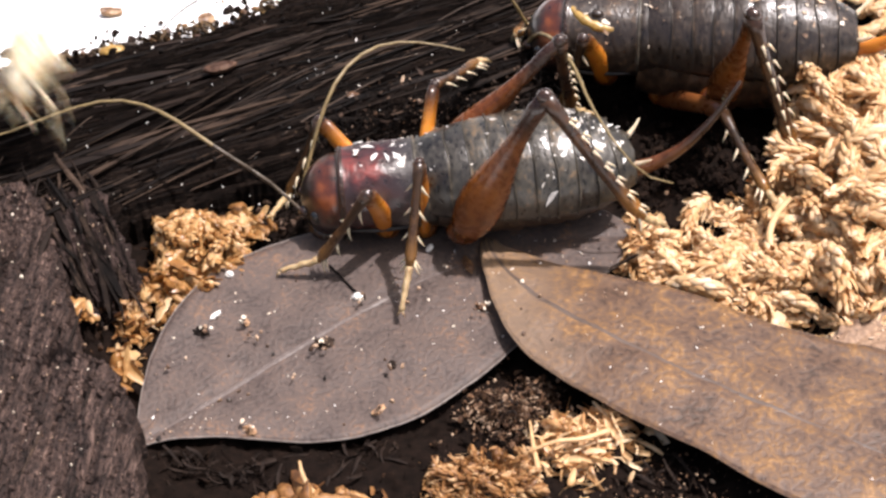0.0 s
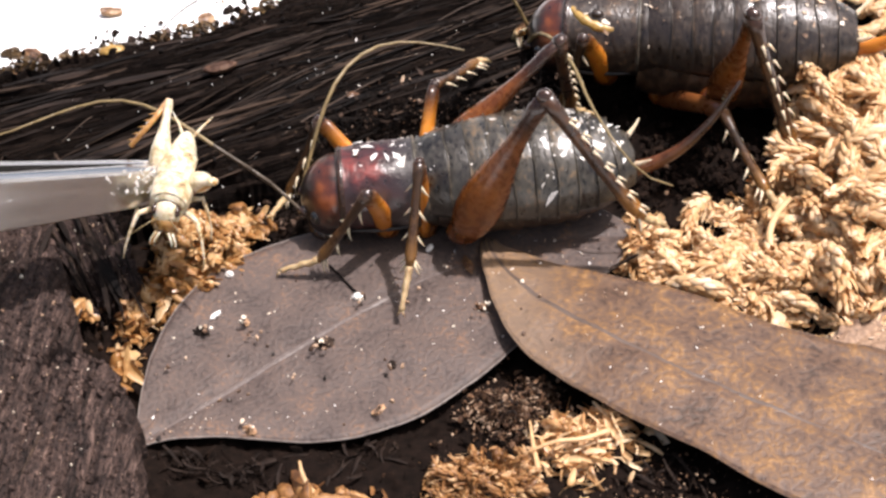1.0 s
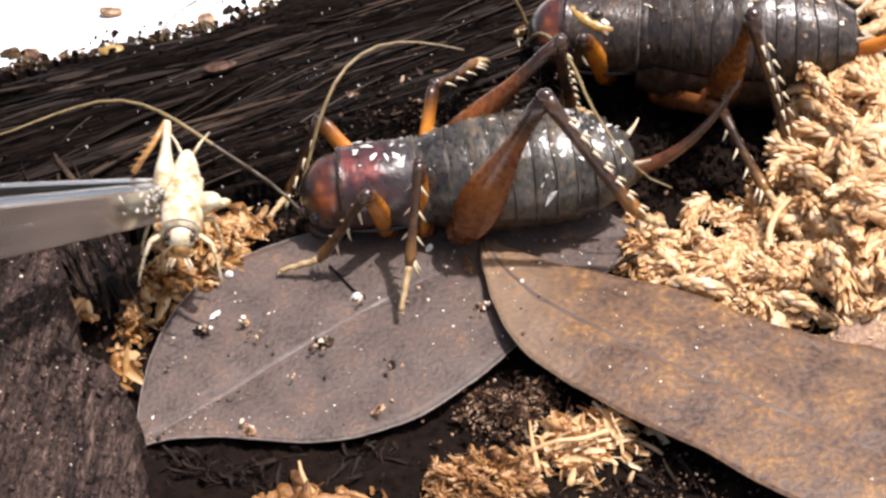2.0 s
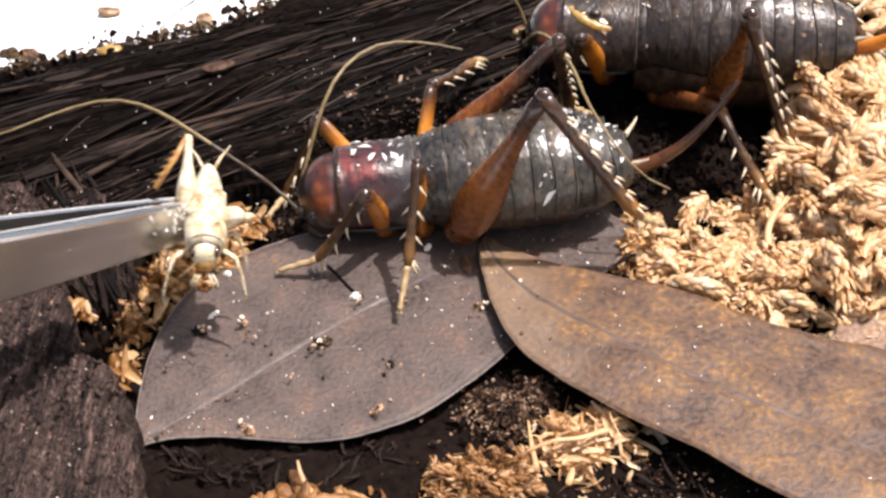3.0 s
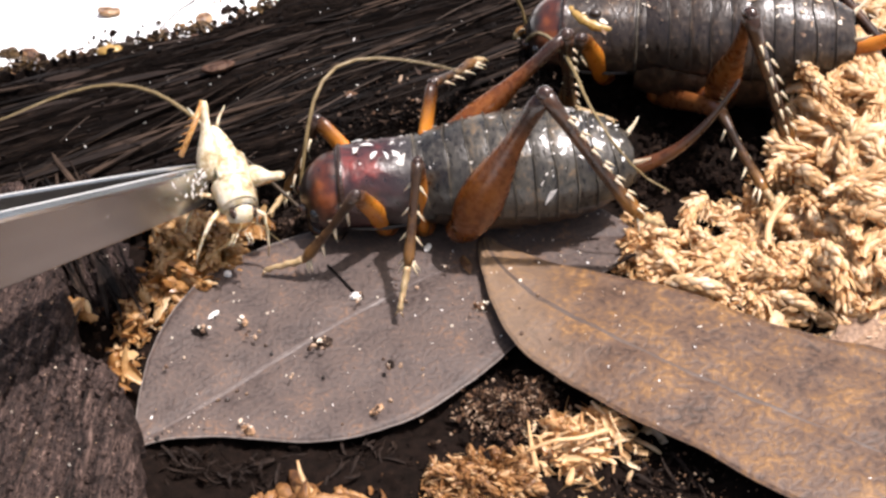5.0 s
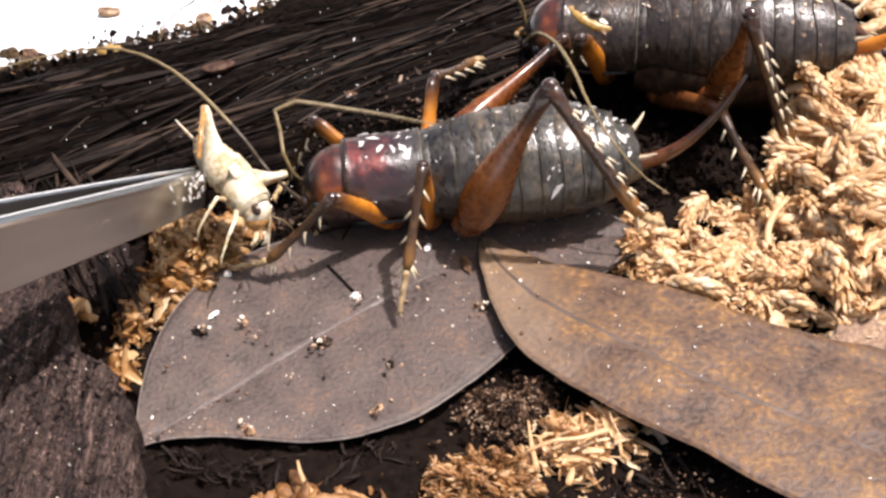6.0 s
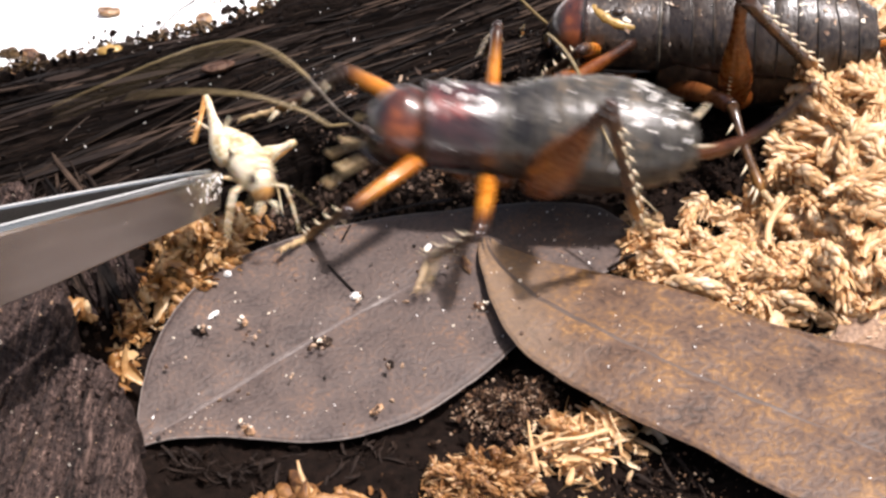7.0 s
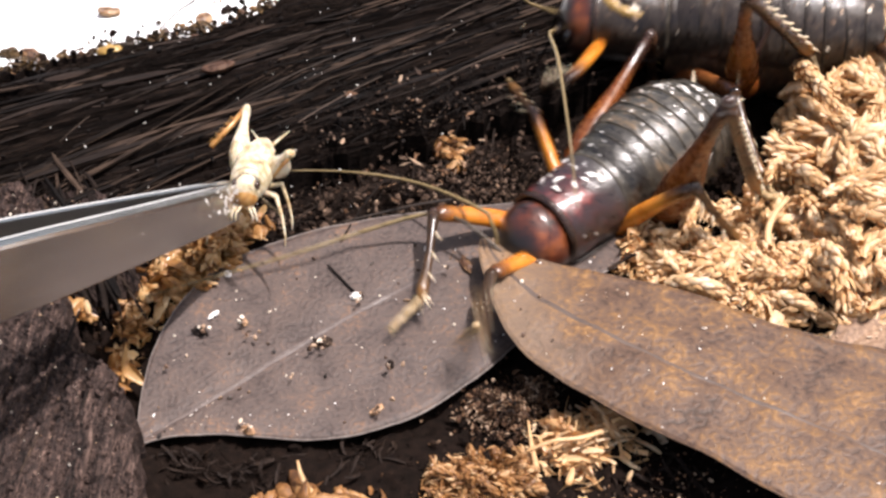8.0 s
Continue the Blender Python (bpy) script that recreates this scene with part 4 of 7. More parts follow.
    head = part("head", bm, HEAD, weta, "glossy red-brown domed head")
    head.location = Vector((16.2, 0, -0.8)) * MM
    bm = bmesh.new()
    ball(bm, (3.2, 0, -5.4), (2.0, 2.7, 1.9))
    part("mouth", bm, JOINT, head)
    for s in (-1, 1):
        part("eye", ball(bmesh.new(), (3.4, s * 3.75, -0.6), (0.8, 0.65, 1.1)), EYE_BLACK, head)
        part("antenna_socket", ball(bmesh.new(), (4.9, s * 2.0, -0.6), (0.8, 0.75, 0.75), 12, 8), JOINT, head)
        bm = tube(bmesh.new(), bezier((3.2, s * 1.0, -5.4), (4.6, s * 2.0, -6.2), (4.4, s * 1.6, -7.2), (3.3, s * 0.2, -7.6), 8), [0.9, 0.95, 0.9, 0.8, 0.7, 0.55, 0.4, 0.15], 8)
        part("mandible", bm, JOINT, head)
        for q, ln in ((1.9, 7.6), (1.0, 5.2)):
            n = 14
            bend = [0.35 * math.sin(math.pi * k / (n - 1)) for k in range(n)]
            rad = [0.34, 0.36, 0.32, 0.28, 0.34, 0.32, 0.27, 0.26, 0.32, 0.3, 0.3, 0.4, 0.52, 0.34]
            p = part("palp", tube(bmesh.new(), [(ln * k / (n - 1), 0, bend[k]) for k in range(n)], rad, 8), TARSUS, head, "pale mouth feeler with a swollen tip")
            PALPS.setdefault(weta, []).append((p, s, q))
    # tail
    pts = bezier((-19.8, 0, -1.2), (-25, 0.2, -2.2), (-31.0, 0.4, 2.0), (-35.2, 0.6, 12.0), 16)
    blade = part("ovipositor", tube(bmesh.new(), pts, [1.35 - 1.15 * (i / 15) ** 1.3 for i in range(16)], 10, 0.6), BLADE_AND_SHADE if shell is SHELL else AMBER, weta, "brown upcurved blade with a dark tip" if shell is SHELL else "glossy amber blade")
    SLIDES[weta].append((blade, 5.0))
    for s in (-1, 1):
        pts = bezier((-20.0, s * 1.8, 1.0), (-21.6, s * 2.8, 1.6), (-22.8, s * 3.6, 2.4), (-23.6, s * 4.4, 3.6), 7)
        SLIDES[weta].append((part("cercus", tube(bmesh.new(), pts, [0.55, 0.5, 0.42, 0.34, 0.26, 0.18, 0.06], 7), SPINE, weta), 5.0))
    # chips of litter stuck to the back
    chips = [bmesh.new() for _ in range(n + 1)]  # one lot for each plate, the last for the shield
    for _ in range(190 if shell is SHELL else 420):
        x, a = rnd.choice((rnd.uniform(-20, 15), rnd.gauss(-16, 3), rnd.gauss(-14, 3), rnd.gauss(8.5, 2))), rnd.gauss(math.pi / 2, 0.6)
        x = min(16, max(-20, x))
        if x > 6:
            g, zc = 5.75, -0.3
        else:
            g, zc = girth(x) * 1.02, 0.0
        nrm = Vector((0, math.cos(a), math.sin(a)))
        big = (0.2, 0.3, 0.4, 0.5, 0.65) if x < -9 or x > 6 else (0.08, 0.1, 0.14, 0.2, 0.3)
        if shell is SHELL_DARK:
            big = (0.1, 0.14, 0.2, 0.3, 0.42)
        lot = n if x > 6 else min(n - 1, int((6.0 - x) / 2.66))
        flake(chips[lot], Vector((x, math.cos(a) * g, math.sin(a) * g * 0.965 + zc)), nrm, rnd.choice((0.07, 0.1, 0.15) + big), rnd)
    for lot, bm in enumerate(chips):
        if not bm.faces:
            bm.free()
            continue
        tagged(part("litter_flakes", bm, FLAKE if shell is SHELL else CRUMB, plates[lot] if lot < n else weta, "white chips of litter stuck to the back" if shell is SHELL else "brown and pale dirt stuck to the back", smooth=False), kind="stuff")
    # legs
    legs = {}
    for kind, (lf, lt, la) in (("fore", FORE), ("mid", MID), ("hind", hind_lengths or HIND)):
        for s in (1, -1):
            hind = kind == "hind"
            # back weta's mid femurs are coloured dark for the shade under its body
            f = part("femur", femur_mesh(lf, (3.0 if shell is SHELL else 2.2) if hind else 1.35, 0.72, hind), leg_skin if hind else BLADE_AND_SHADE if kind == "mid" and shell is SHELL_DARK else AMBER, weta)
            if hind:
                bm = bmesh.new()
                for k in range(14):
                    x = lf * (0.2 + 0.035 * k)
                    for q in (-1, 1):
                        ball(bm, (x, q * (1.55 - 0.075 * k), 1.5 - 0.09 * k), (0.09, 0.16, 0.34), 6, 4, Matrix.Rotation(0.5, 4, "Y"))
                part("ridge_comb", bm, TARSUS, f, "row of fine pale ridges")
            part("knee", ball(bmesh.new(), (lf, 0, 0), (1.15, 0.95, 1.1) if hind else (0.8, 0.75, 0.85), 12, 8), JOINT, f, "dark knee joint")
            tb = part("tibia", tibia_mesh(lt, 0.95 if hind else 0.72), SHIN_HIND if hind else SHIN, weta)
            tibia_spines(tb, lt, 0.95 if hind else 0.72, hind)
            ta = part("tarsus", tarsus_mesh(la), TARSUS, weta, "pale foot with two claws")
            cx = part("coxa", ball(bmesh.new(), (hips[kind][0], s * (hips[kind][1] - 0.6), hips[kind][2] + 0.4), (1.7, 1.3, 1.5) if not hind else (2.2, 1.6, 2.0)), leg_skin, weta)
            legs[kind, s] = (f, tb, ta, lf, lt)
    # antennae: chains of short stiff joints
    horns = []
    for count in feelers:
        chain = []
        for k in range(count):
            slim = min(1.0, 0.62 + 0.06 * k)
            r0, r1 = ((0.40 - 0.30 * q / count) * slim for q in (k, k + 1))
            chain.append(part("antenna_joint", tube(bmesh.new(), [(-0.1, 0, 0), (0.1, 0, 0), (1.5, 0, 0), (2.9, 0, 0), (3.1, 0, 0)], [r0 * 0.8, r0, (r0 + r1) / 2 * 0.96, r1, r1 * 0.8], 7), FEELER_DARK if k < 5 and shell is SHELL and count > 13 else FEELER, weta, "thin ringed antenna"))
        horns.append(chain)
    return weta, legs, horns, head, hips


REACH = dict(fore=4.6, mid=1.8, hind=0.0)  # how far the hips swing forward once the animal stirs


def limb(hip, foot, l1, l2, pole):
    """The knee between hip and foot, on the pole's side; the foot is pulled in where it is out of reach."""
    h, f = Vector(hip), Vector(foot)
    d = f - h
    ln = min(d.length, (l1 + l2) * 0.995)
    ln = max(ln, abs(l1 - l2) + 0.3)
    u = d.normalized()
    a = (l1 * l1 - l2 * l2 + ln * ln) / (2 * ln)
    hgt = math.sqrt(max(0, l1 * l1 - a * a))
    p = Vector(pole)
    p = (p - u * p.dot(u)).normalized()
    return h + u * a + p * hgt, h + u * ln


def glide(rows, t):
    ts = [r[0] for r in rows]
    return [float(np.interp(t, ts, [r[1][i] for r in rows])) for i in range(len(rows[0][1]))]


def move_weta(weta, legs, horns, head, hips, body, feet, arcs, nods, times):
    """Key the body, the legs so that the feet hold their places in the world, and the antennae along their arcs."""
    tracks, size = {}, weta.scale.x
    for t in times:
        m = at(*glide(body, t))
        inv = m.inverted()

        def own(p):
            return inv @ (Vector(p) * MM) / (MM * size)

        tracks.setdefault(weta, []).append((t, m))
        tracks.setdefault(head, []).append((t, at(*glide(nods, t))))
        for (kind, s), (f, tb, ta, l1, l2) in legs.items():
            v = glide(feet[kind, s], t)
            foot, toe, bend = own(v[:3]), own(v[3:6]), own(v[6:9])
            x, y, z = hips["far_hind"] if kind == "hind" and s < 0 else hips[kind]
            k = REACH[kind] * min(1, max(0, (t - 6.4) / 0.5))
            hip = Vector((x + k, s * y, z + 0.8 * k))
            pl = bend - (hip + foot) * 0.5
            knee, ankle = limb(hip, foot, l1, l2, pl)
            pl.normalize()
            tracks.setdefault(f, []).append((t, axes(hip, knee, pl)))
            tracks.setdefault(tb, []).append((t, axes(knee, ankle, pl)))
            tracks.setdefault(ta, []).append((t, axes(ankle, ankle + (toe - foot), (0, 0, 1))))
        for chain, rows, side in zip(horns, arcs, (1, -1)):
            v = glide(rows, t)
            root = at(*glide(nods, t)) @ Vector((5.2 * MM, side * 2.0 * MM, -0.5 * MM)) / MM
            curve = spline([root] + [own(v[i:i + 3]) for i in range(3, len(v), 3)], 120)
            i, p = 0, curve[0]
            for joint in chain:
                while i < len(curve) - 1 and (curve[i] - p).length < 3.0:
                    i += 1
                way = curve[i] - p
                if i == len(curve) - 1:
                    way = curve[-1] - curve[-4]
                way.normalize()
                tracks.setdefault(joint, []).append((t, axes(p, p + way)))
                p = p + way * 3.0
    for ob, rows in tracks.items():
        walk(ob, rows)


# ---- feeder cricket: x forward, z up ----
def build_cricket():
    c = new("cricket")
    tagged(c, "small pale cream cricket held in the forceps", "insect")
    for k in range(7):
        x0 = 0.5 - 1.15 * k
        g = (2.5, 2.75, 2.8, 2.7, 2.5, 2.1, 1.6)[k]
        g1 = (2.75, 2.8, 2.7, 2.5, 2.1, 1.6, 0.8)[k]
        part("abdomen_ring", tube(bmesh.new(), [(x0, 0, 0), (x0 - 0.2, 0, 0), (x0 - 0.9, 0, 0), (x0 - 1.35, 0, 0)], [g * 0.9, g, (g + g1) / 2 * 0.94, g1 * 0.97], 18, 0.72), CREAM, c)
    part("wing_pad", shield(bmesh.new(), 1.2, -2.4, 2.75, 2.8, radians(35), radians(145), 8, 14, 0.05, 0.95, 1.0), CREAM, c)
    part("pronotum", shield(bmesh.new(), 4.3, 0.8, 2.45, 2.5, radians(-40), radians(220), 10, 22, 0.03, 0.93, 1.05), CREAM, c)
    part("thorax", tube(bmesh.new(), [(4.7, 0, 0), (4.3, 0, 0), (3.5, 0, -0.1), (1.5, 0, -0.2), (0.4, 0, -0.2)], [1.7, 2.2, 2.42, 2.45, 2.2], 18), CREAM, c)
    part("head", ball(bmesh.new(), (5.0, 0, -0.45), (1.7, 1.75, 2.0), 20, 14), CREAM, c)
    part("face", ball(bmesh.new(), (5.5, 0, -1.15), (1.5, 1.45, 1.6), 18, 12), HONEY, c, "orange lower face")
    part("head_band", shield(bmesh.new(), 5.1, 4.8, 1.82, 2.06, radians(38), radians(142), 4, 16, 0.0, 0.98, 1.0, -0.5), CREAM_MARK, c, "dark band across the crown")
    for s in (-1, 1):
        part("eye", ball(bmesh.new(), (5.4, s * 1.4, 0.4), (0.85, 0.42, 0.65), 12, 8), JOINT, c)
        for q in (0.5, 1.0):
            part("palp", tube(bmesh.new(), spline([(7.0, s * q, -2.0), (7.8, s * (q + 0.5), -2.6), (7.8, s * (q + 0.6), -3.6)], 6), [0.13, 0.15, 0.13, 0.12, 0.15, 0.12], 6), CREAM, c)
        pts = spline([(6.8, s * 0.7, 0.4), (8.2, s * 1.6, 0.8), (9.4, s * 3.4, -0.2), (10.0, s * 5.5, -2.0)], 20)
        part("antenna", tube(bmesh.new(), pts, [0.10 - 0.004 * k for k in range(20)], 5), FEELER, c)
        # jumping legs, raised high
        hip, knee = Vector((-0.6, s * 2.4, -0.6)), Vector((-8.4, -2.4, 5.2)) if s < 0 else Vector((2.6, 5.4, 3.6))
        f = part("hind_femur", femur_mesh((knee - hip).length, 1.8, 0.75, True), CREAM, c)
        f.matrix_local = axes(hip, knee, (1, 0, 1))
        foot = Vector((-2.4, -6.4, 1.6)) if s < 0 else Vector((0.6, 1.2, -2.0))
        tb = part("hind_tibia", tube(bmesh.new(), [(0, 0, 0), (3.5, 0, -0.1), (7.6, 0, 0)], [0.42, 0.33, 0.36], 7), HONEY, c)
        tb.matrix_local = axes(knee, foot, (-1, 0, 1))
        for q in (-1, 1):
            for k in range(5):
                spine_piece(tb, (2.4 + k * 1.05, q * 0.2, 0.2), (3.0 + k * 1.05, q * 0.6, 0.7), 0.09, HONEY)
        for x, kx, fx in ((3.4, 5.0, 7.2), (1.6, 1.2, 2.4)):
            pts = [(x, s * 1.6, -1.6), (kx, s * 3.6, -1.4), (kx + (fx - kx) * 0.5, s * 4.4, -3.6), (fx, s * 4.9, -5.6), (fx + 0.8, s * 5.0, -6.8)]
            part("walking_leg", tube(bmesh.new(), pts, [0.42, 0.31, 0.2, 0.13, 0.08], 8), CREAM, c)
        part("cercus", tube(bmesh.new(), [(-7.4, s * 0.6, 0), (-9.0, s * 1.4, 0.4), (-10.6, s * 2.6, 1.0)], [0.25, 0.18, 0.05], 6), CREAM, c)
    return c


def build_forceps():
    """Two sprung steel blades that meet at the tip, which is the origin; they run back along -x."""
    fc = new("forceps")
    tagged(fc, "flat brushed steel feeding forceps", "forceps")
    for s in (-1, 1):
        rows = []
        for i in range(25):
            t = i / 24
            x = -130 * t
            half = float(np.interp(t, (0, 0.02, 0.1, 0.3, 0.7, 1), (2.9, 3.2, 3.7, 5.0, 6.0, 6.0)))
            gap = 0.15 + 2.2 * math.sin(math.pi * t)
            rows.append((x, half, s * gap))
        bm = bmesh.new()
        prev = None
        for x, half, y in rows:
            ring = []
            top, low = half * 0.58, half * -1.1
            for q, z in ((0, low + 0.25), (0.25, low), (1.15, low), (1.4, low + 0.25), (1.4, top - 0.8), (1.3, top - 0.4), (1.05, top - 0.12), (0.7, top), (0.2, top), (0, top - 0.2)):
                ring.append(bm.verts.new((x, y + s * q, z)))
            if prev:
                for k in range(10):
                    bm.faces.new((prev[k], prev[(k + 1) % 10], ring[(k + 1) % 10], ring[k]))
            else:
                bm.faces.new(ring)
            prev = ring
        bm.faces.new(prev[::-1])
        part("blade", bm, STEEL, fc, smooth=False)
    rnd = random.Random(77)
    bm = bmesh.new()
    for _ in range(60):
        x = -abs(rnd.gauss(0.4, 3.2))
        t = -x / 130
        y = -(0.15 + 2.2 * math.sin(math.pi * t) + 1.4)
        flake(bm, (x - 0.3, y + 0.02, rnd.uniform(-1.4, 1.7)), (0, -1, 0), rnd.choice((0.08, 0.12, 0.2, 0.32)), rnd)
    tagged(part("residue", bm, FLAKE, fc, "dried white residue near the tip", smooth=False), kind="stuff")
    return fc


def build_husk(label, place, size, turn, seed, skin=None):
    rnd = random.Random(seed)
    bm = bmesh.new()
    ball(bm, (0, 0, 0), size, 18, 12)
    for v in bm.verts:
        a = math.atan2(v.co.y / size[1], v.co.z / size[2])
        v.co *= 1 + 0.06 * math.sin(v.co.x / size[0] * 9 + seed) + 0.09 * noise.noise(v.co * 0.9 + Vector((seed, 0, 0)))
        if v.co.z > 0.45 * size[2] and abs(v.co.x) < size[0] * 0.7:
            v.co.z -= 0.5 * size[2] * (seed % 2)
    ob = part("seed_husk", bm, skin or HUSK)
    ob.matrix_world = at(*place, *turn)
    return tagged(ob, label, "husk", "seed husks")


def build_piece(name, label, skin, place, size, seed):
    """One splintered chip, crumb or flake."""
    bm = bmesh.new()
    bmesh.ops.create_icosphere(bm, subdivisions=3, radius=1)
    for v in bm.verts:
        q = v.co + Vector((seed * 3.3, 0, 0))
        v.co *= 1 + 0.45 * noise.noise(q * 1.3) + 0.3 * noise.noise(q * 3.1)
        v.co = Vector((v.co.x * size[0], v.co.y * size[1], v.co.z * size[2]))
    ob = part(name, bm, skin, smooth=False)
    ob.matrix_world = at(*place, 0, 0, seed * 47 % 180)
    return tagged(ob, label, name.split("_")[1], "loose " + name.replace("_", " ") + "s")


def build_branch(label, start, end, seed):
    """One leafy moss branch, bare of others."""
    rnd = random.Random(900 + seed)
    a, b = Vector(start), Vector(end)
    bow = Vector((rnd.uniform(-0.1, 0.1), rnd.uniform(-0.1, 0.1), 0.15)) * (b - a).length
    verts, faces = [], []
    moss_strand(verts, faces, bezier(a, a.lerp(b, 0.33) + bow, a.lerp(b, 0.66) + bow, b, 11), rnd, 2.3, 1.1, 0.58, 0.06, 0.55)
    return tagged(raw("moss_branch", verts, faces, MOSS), label, "moss", "moss branches")


build_ground()
build_log()
build_slab("grey brown weathered slab of rotten wood on the soil", ((-58, -31.0), (-49, -33.1), (-33.9, -36.2), (-28.5, -38.6), (-25.8, -43.4), (-21, -45.5), (-13, -47.2), (-2.2, -51.6), (5.2, -55.1)), -76, 7.6, 1, CHUNK)
build_stump("dark frayed fibrous stump of rotten wood", (-47.3, -2.0, -0.6), (8.0, 20, 8), (4, 0, 26), 3, 90, WOOD_WET)
leaf_grey = build_leaf("dry_leaf", "flat dry grey-brown leaf with a pale midrib", (-36.3, -33.9), (-17.8, -20.0), (-0.7, 0.4), (24.6, -0.4),
                       ((0, 0.5), (0.042, 4.5), (0.09, 8.4), (0.145, 11.7), (0.215, 14.7), (0.28, 16.4), (0.345, 17.2), (0.48, 15.1), (0.71, 9.2), (0.97, 5.0), (1, 0.3)),
                       ((0, 0.4), (0.035, 1.1), (0.075, 2.8), (0.128, 5.6), (0.21, 11.8), (0.255, 14.4), (0.3, 16.0), (0.36, 17.5), (0.43, 18.0), (0.52, 17.6), (0.6, 16.7), (0.675, 15.2), (0.99, 5.0), (1, 0.3)),
                       (3.0, 0.1), LEAF_GREY, RIB, random.Random(3), specks=190)
leaf_brown = build_leaf("dry_leaf", "curved rusty brown dry leaf lying over the litter", (5.6, -1.4), (5.8, -20.8), (60.0, -40.2), (68.8, -51.0),
                        ((0, 0.8), (0.02, 2.2), (0.1, 4.4), (0.17, 6.2), (0.283, 9.3), (0.375, 11.8), (0.53, 12.6), (0.645, 15.6), (0.8, 12.8), (1, 0.3)),
                        ((0, 0.6), (0.11, 2.4), (0.175, 4.9), (0.222, 6.8), (0.272, 8.5), (0.38, 9.1), (0.5, 9.6), (0.6, 11), (0.8, 9.6), (1, 0.3)),
                        (6.0, 0.06), LEAF_BROWN, RIB_DARK, random.Random(4), specks=100, waves=0.6,
                        roll=lambda t, k: -2.6 * max(0, 1 - t / 0.4) ** 1.5 - 0.7 * abs(k) ** 1.2 + 0.25)
build_leaf("dry_leaf", "pale tan dry leaf half buried in the moss", (70.0, -6.5), (62.0, -10.5), (54.0, -16.5), (46.0, -23.5),
           ((0, 0.5), (0.3, 6), (0.6, 5), (1, 0.5)), ((0, 0.5), (0.3, 6), (0.6, 5), (1, 0.5)), (3.3, 0.05), LEAF_TAN, RIB_DARK, random.Random(8), specks=60, waves=0.9)
moss_pile("bright straw-coloured dry moss heaped beside the weta", (58.3, 6.0, 4.0), 11.5, 20, 12.5, 215, 21, MOSS, leaf=(2.3, 1.0), span=(6, 12), fat=0.55, steep=0.3, spread=0.62, tip=0.06, comb=0.75)
moss_pile("straw-coloured dry moss heaped against the weta's tail", (58.3, 23.5, 7.0), 8.5, 8, 10.0, 100, 61, MOSS, leaf=(2.2, 1.05), span=(4, 9), base=1.0, fat=0.55, steep=0.3, spread=0.55, tip=0.1, comb=0.7)
shreds("frayed pale tips on the moss heap", [((59.0, 15.0, 8.0), 10, 10, 12), ((56.0, 4.7, 6.0), 9, 10, 11), ((55.7, -4.3, 5.0), 9, 9, 10)], 240, 53, MOSS, span=(0.9, 2.6), wide=(0.3, 0.9), base=0.5, steep=0.7)
moss_pile("spiky straw-coloured moss tips at the heap's foot", (46.5, 3.0, 1.0), 5, 9, 5, 28, 70, MOSS, leaf=(1.7, 1.0), span=(4, 8), fat=0.42, steep=0.5, spread=0.7, tip=0.06)
moss_pile("straw-coloured dry moss in front of the heap", (46.5, -9.5, 1.0), 9, 7, 5, 56, 28, MOSS, leaf=(2.0, 0.9), span=(5, 9), fat=0.45, spread=0.65, tip=0.06, comb=0.75)
moss_pile("spiky straw-coloured dry moss spread on the soil", (34.5, -4.5, 0.5), 11, 7, 3.5, 46, 22, MOSS, leaf=(1.6, 0.95), span=(3, 7), fat=0.36, tip=0.06, spread=0.75)
bracts("plump pale moss leaves among the spiky moss", [((27.5, -3.5, 0.5), 4, 4.5, 4), ((34.5, -9.0, 0.5), 6, 4, 4), ((40.0, -12.5, 0.5), 5, 4, 4)], 60, 71, MOSS, span=(1.4, 3.2), base=0.3)
shreds("straw moss tufts over the leaf's far end", [((24.7, -2.7, 3.0), 2.5, 3.5, 4), ((26.5, 1.3, 2.0), 3.5, 4, 4)], 150, 66, MOSS, span=(1.0, 3.5), wide=(0.25, 1.1), base=1.5, steep=0.6)
bracts("plump damp honey-coloured moss leaves beside the grey leaf", [((-32.6, -0.5, 0.0), 4.5, 6, 5), ((-32.0, -3.5, 0.0), 4, 5, 5), ((-35.4, -8.0, 0.0), 2.5, 5, 4), ((-27.0, 3.3, 0.0), 3.5, 2.2, 4)], 46, 67, MOSS_HONEY)
moss_pile("damp honey-coloured leafy moss beside the grey leaf", (-32.5, -2.0, 0.0), 5.5, 7.5, 5.0, 52, 73, MOSS_HONEY, leaf=(1.7, 1.1), span=(3, 6), fat=0.5, steep=0.35, spread=0.5, tip=0.14, comb=0.5)
bracts("pale honey moss leaves beside the slab", [((-45.2, -14.8, 1.0), 1.0, 2.0, 5), ((-39.6, -22.0, 0.0), 1.0, 2.2, 3.5)], 9, 72, MOSS_HONEY)
shreds("torn honey-coloured moss along the grey leaf", [((-31.8, -1.0, 0.0), 5, 6, 4), ((-36.4, -9.7, 0.0), 3, 6, 4.0), ((-39.0, -14.8, -1.0), 2, 4, 4)], 200, 68, MOSS_HONEY, span=(1.0, 3.4), wide=(0.2, 0.9), base=-1.0, steep=0.6)
shreds("torn straw-coloured dry moss on the soil", [((15.5, -35.5, 0.0), 5, 5, 4.5), ((19.5, -32.0, 0.0), 4.5, 4, 4.5), ((14.4, -32.9, 0.0), 4, 4, 4)], 330, 24, MOSS, span=(2.0, 7), wide=(0.25, 1.15))
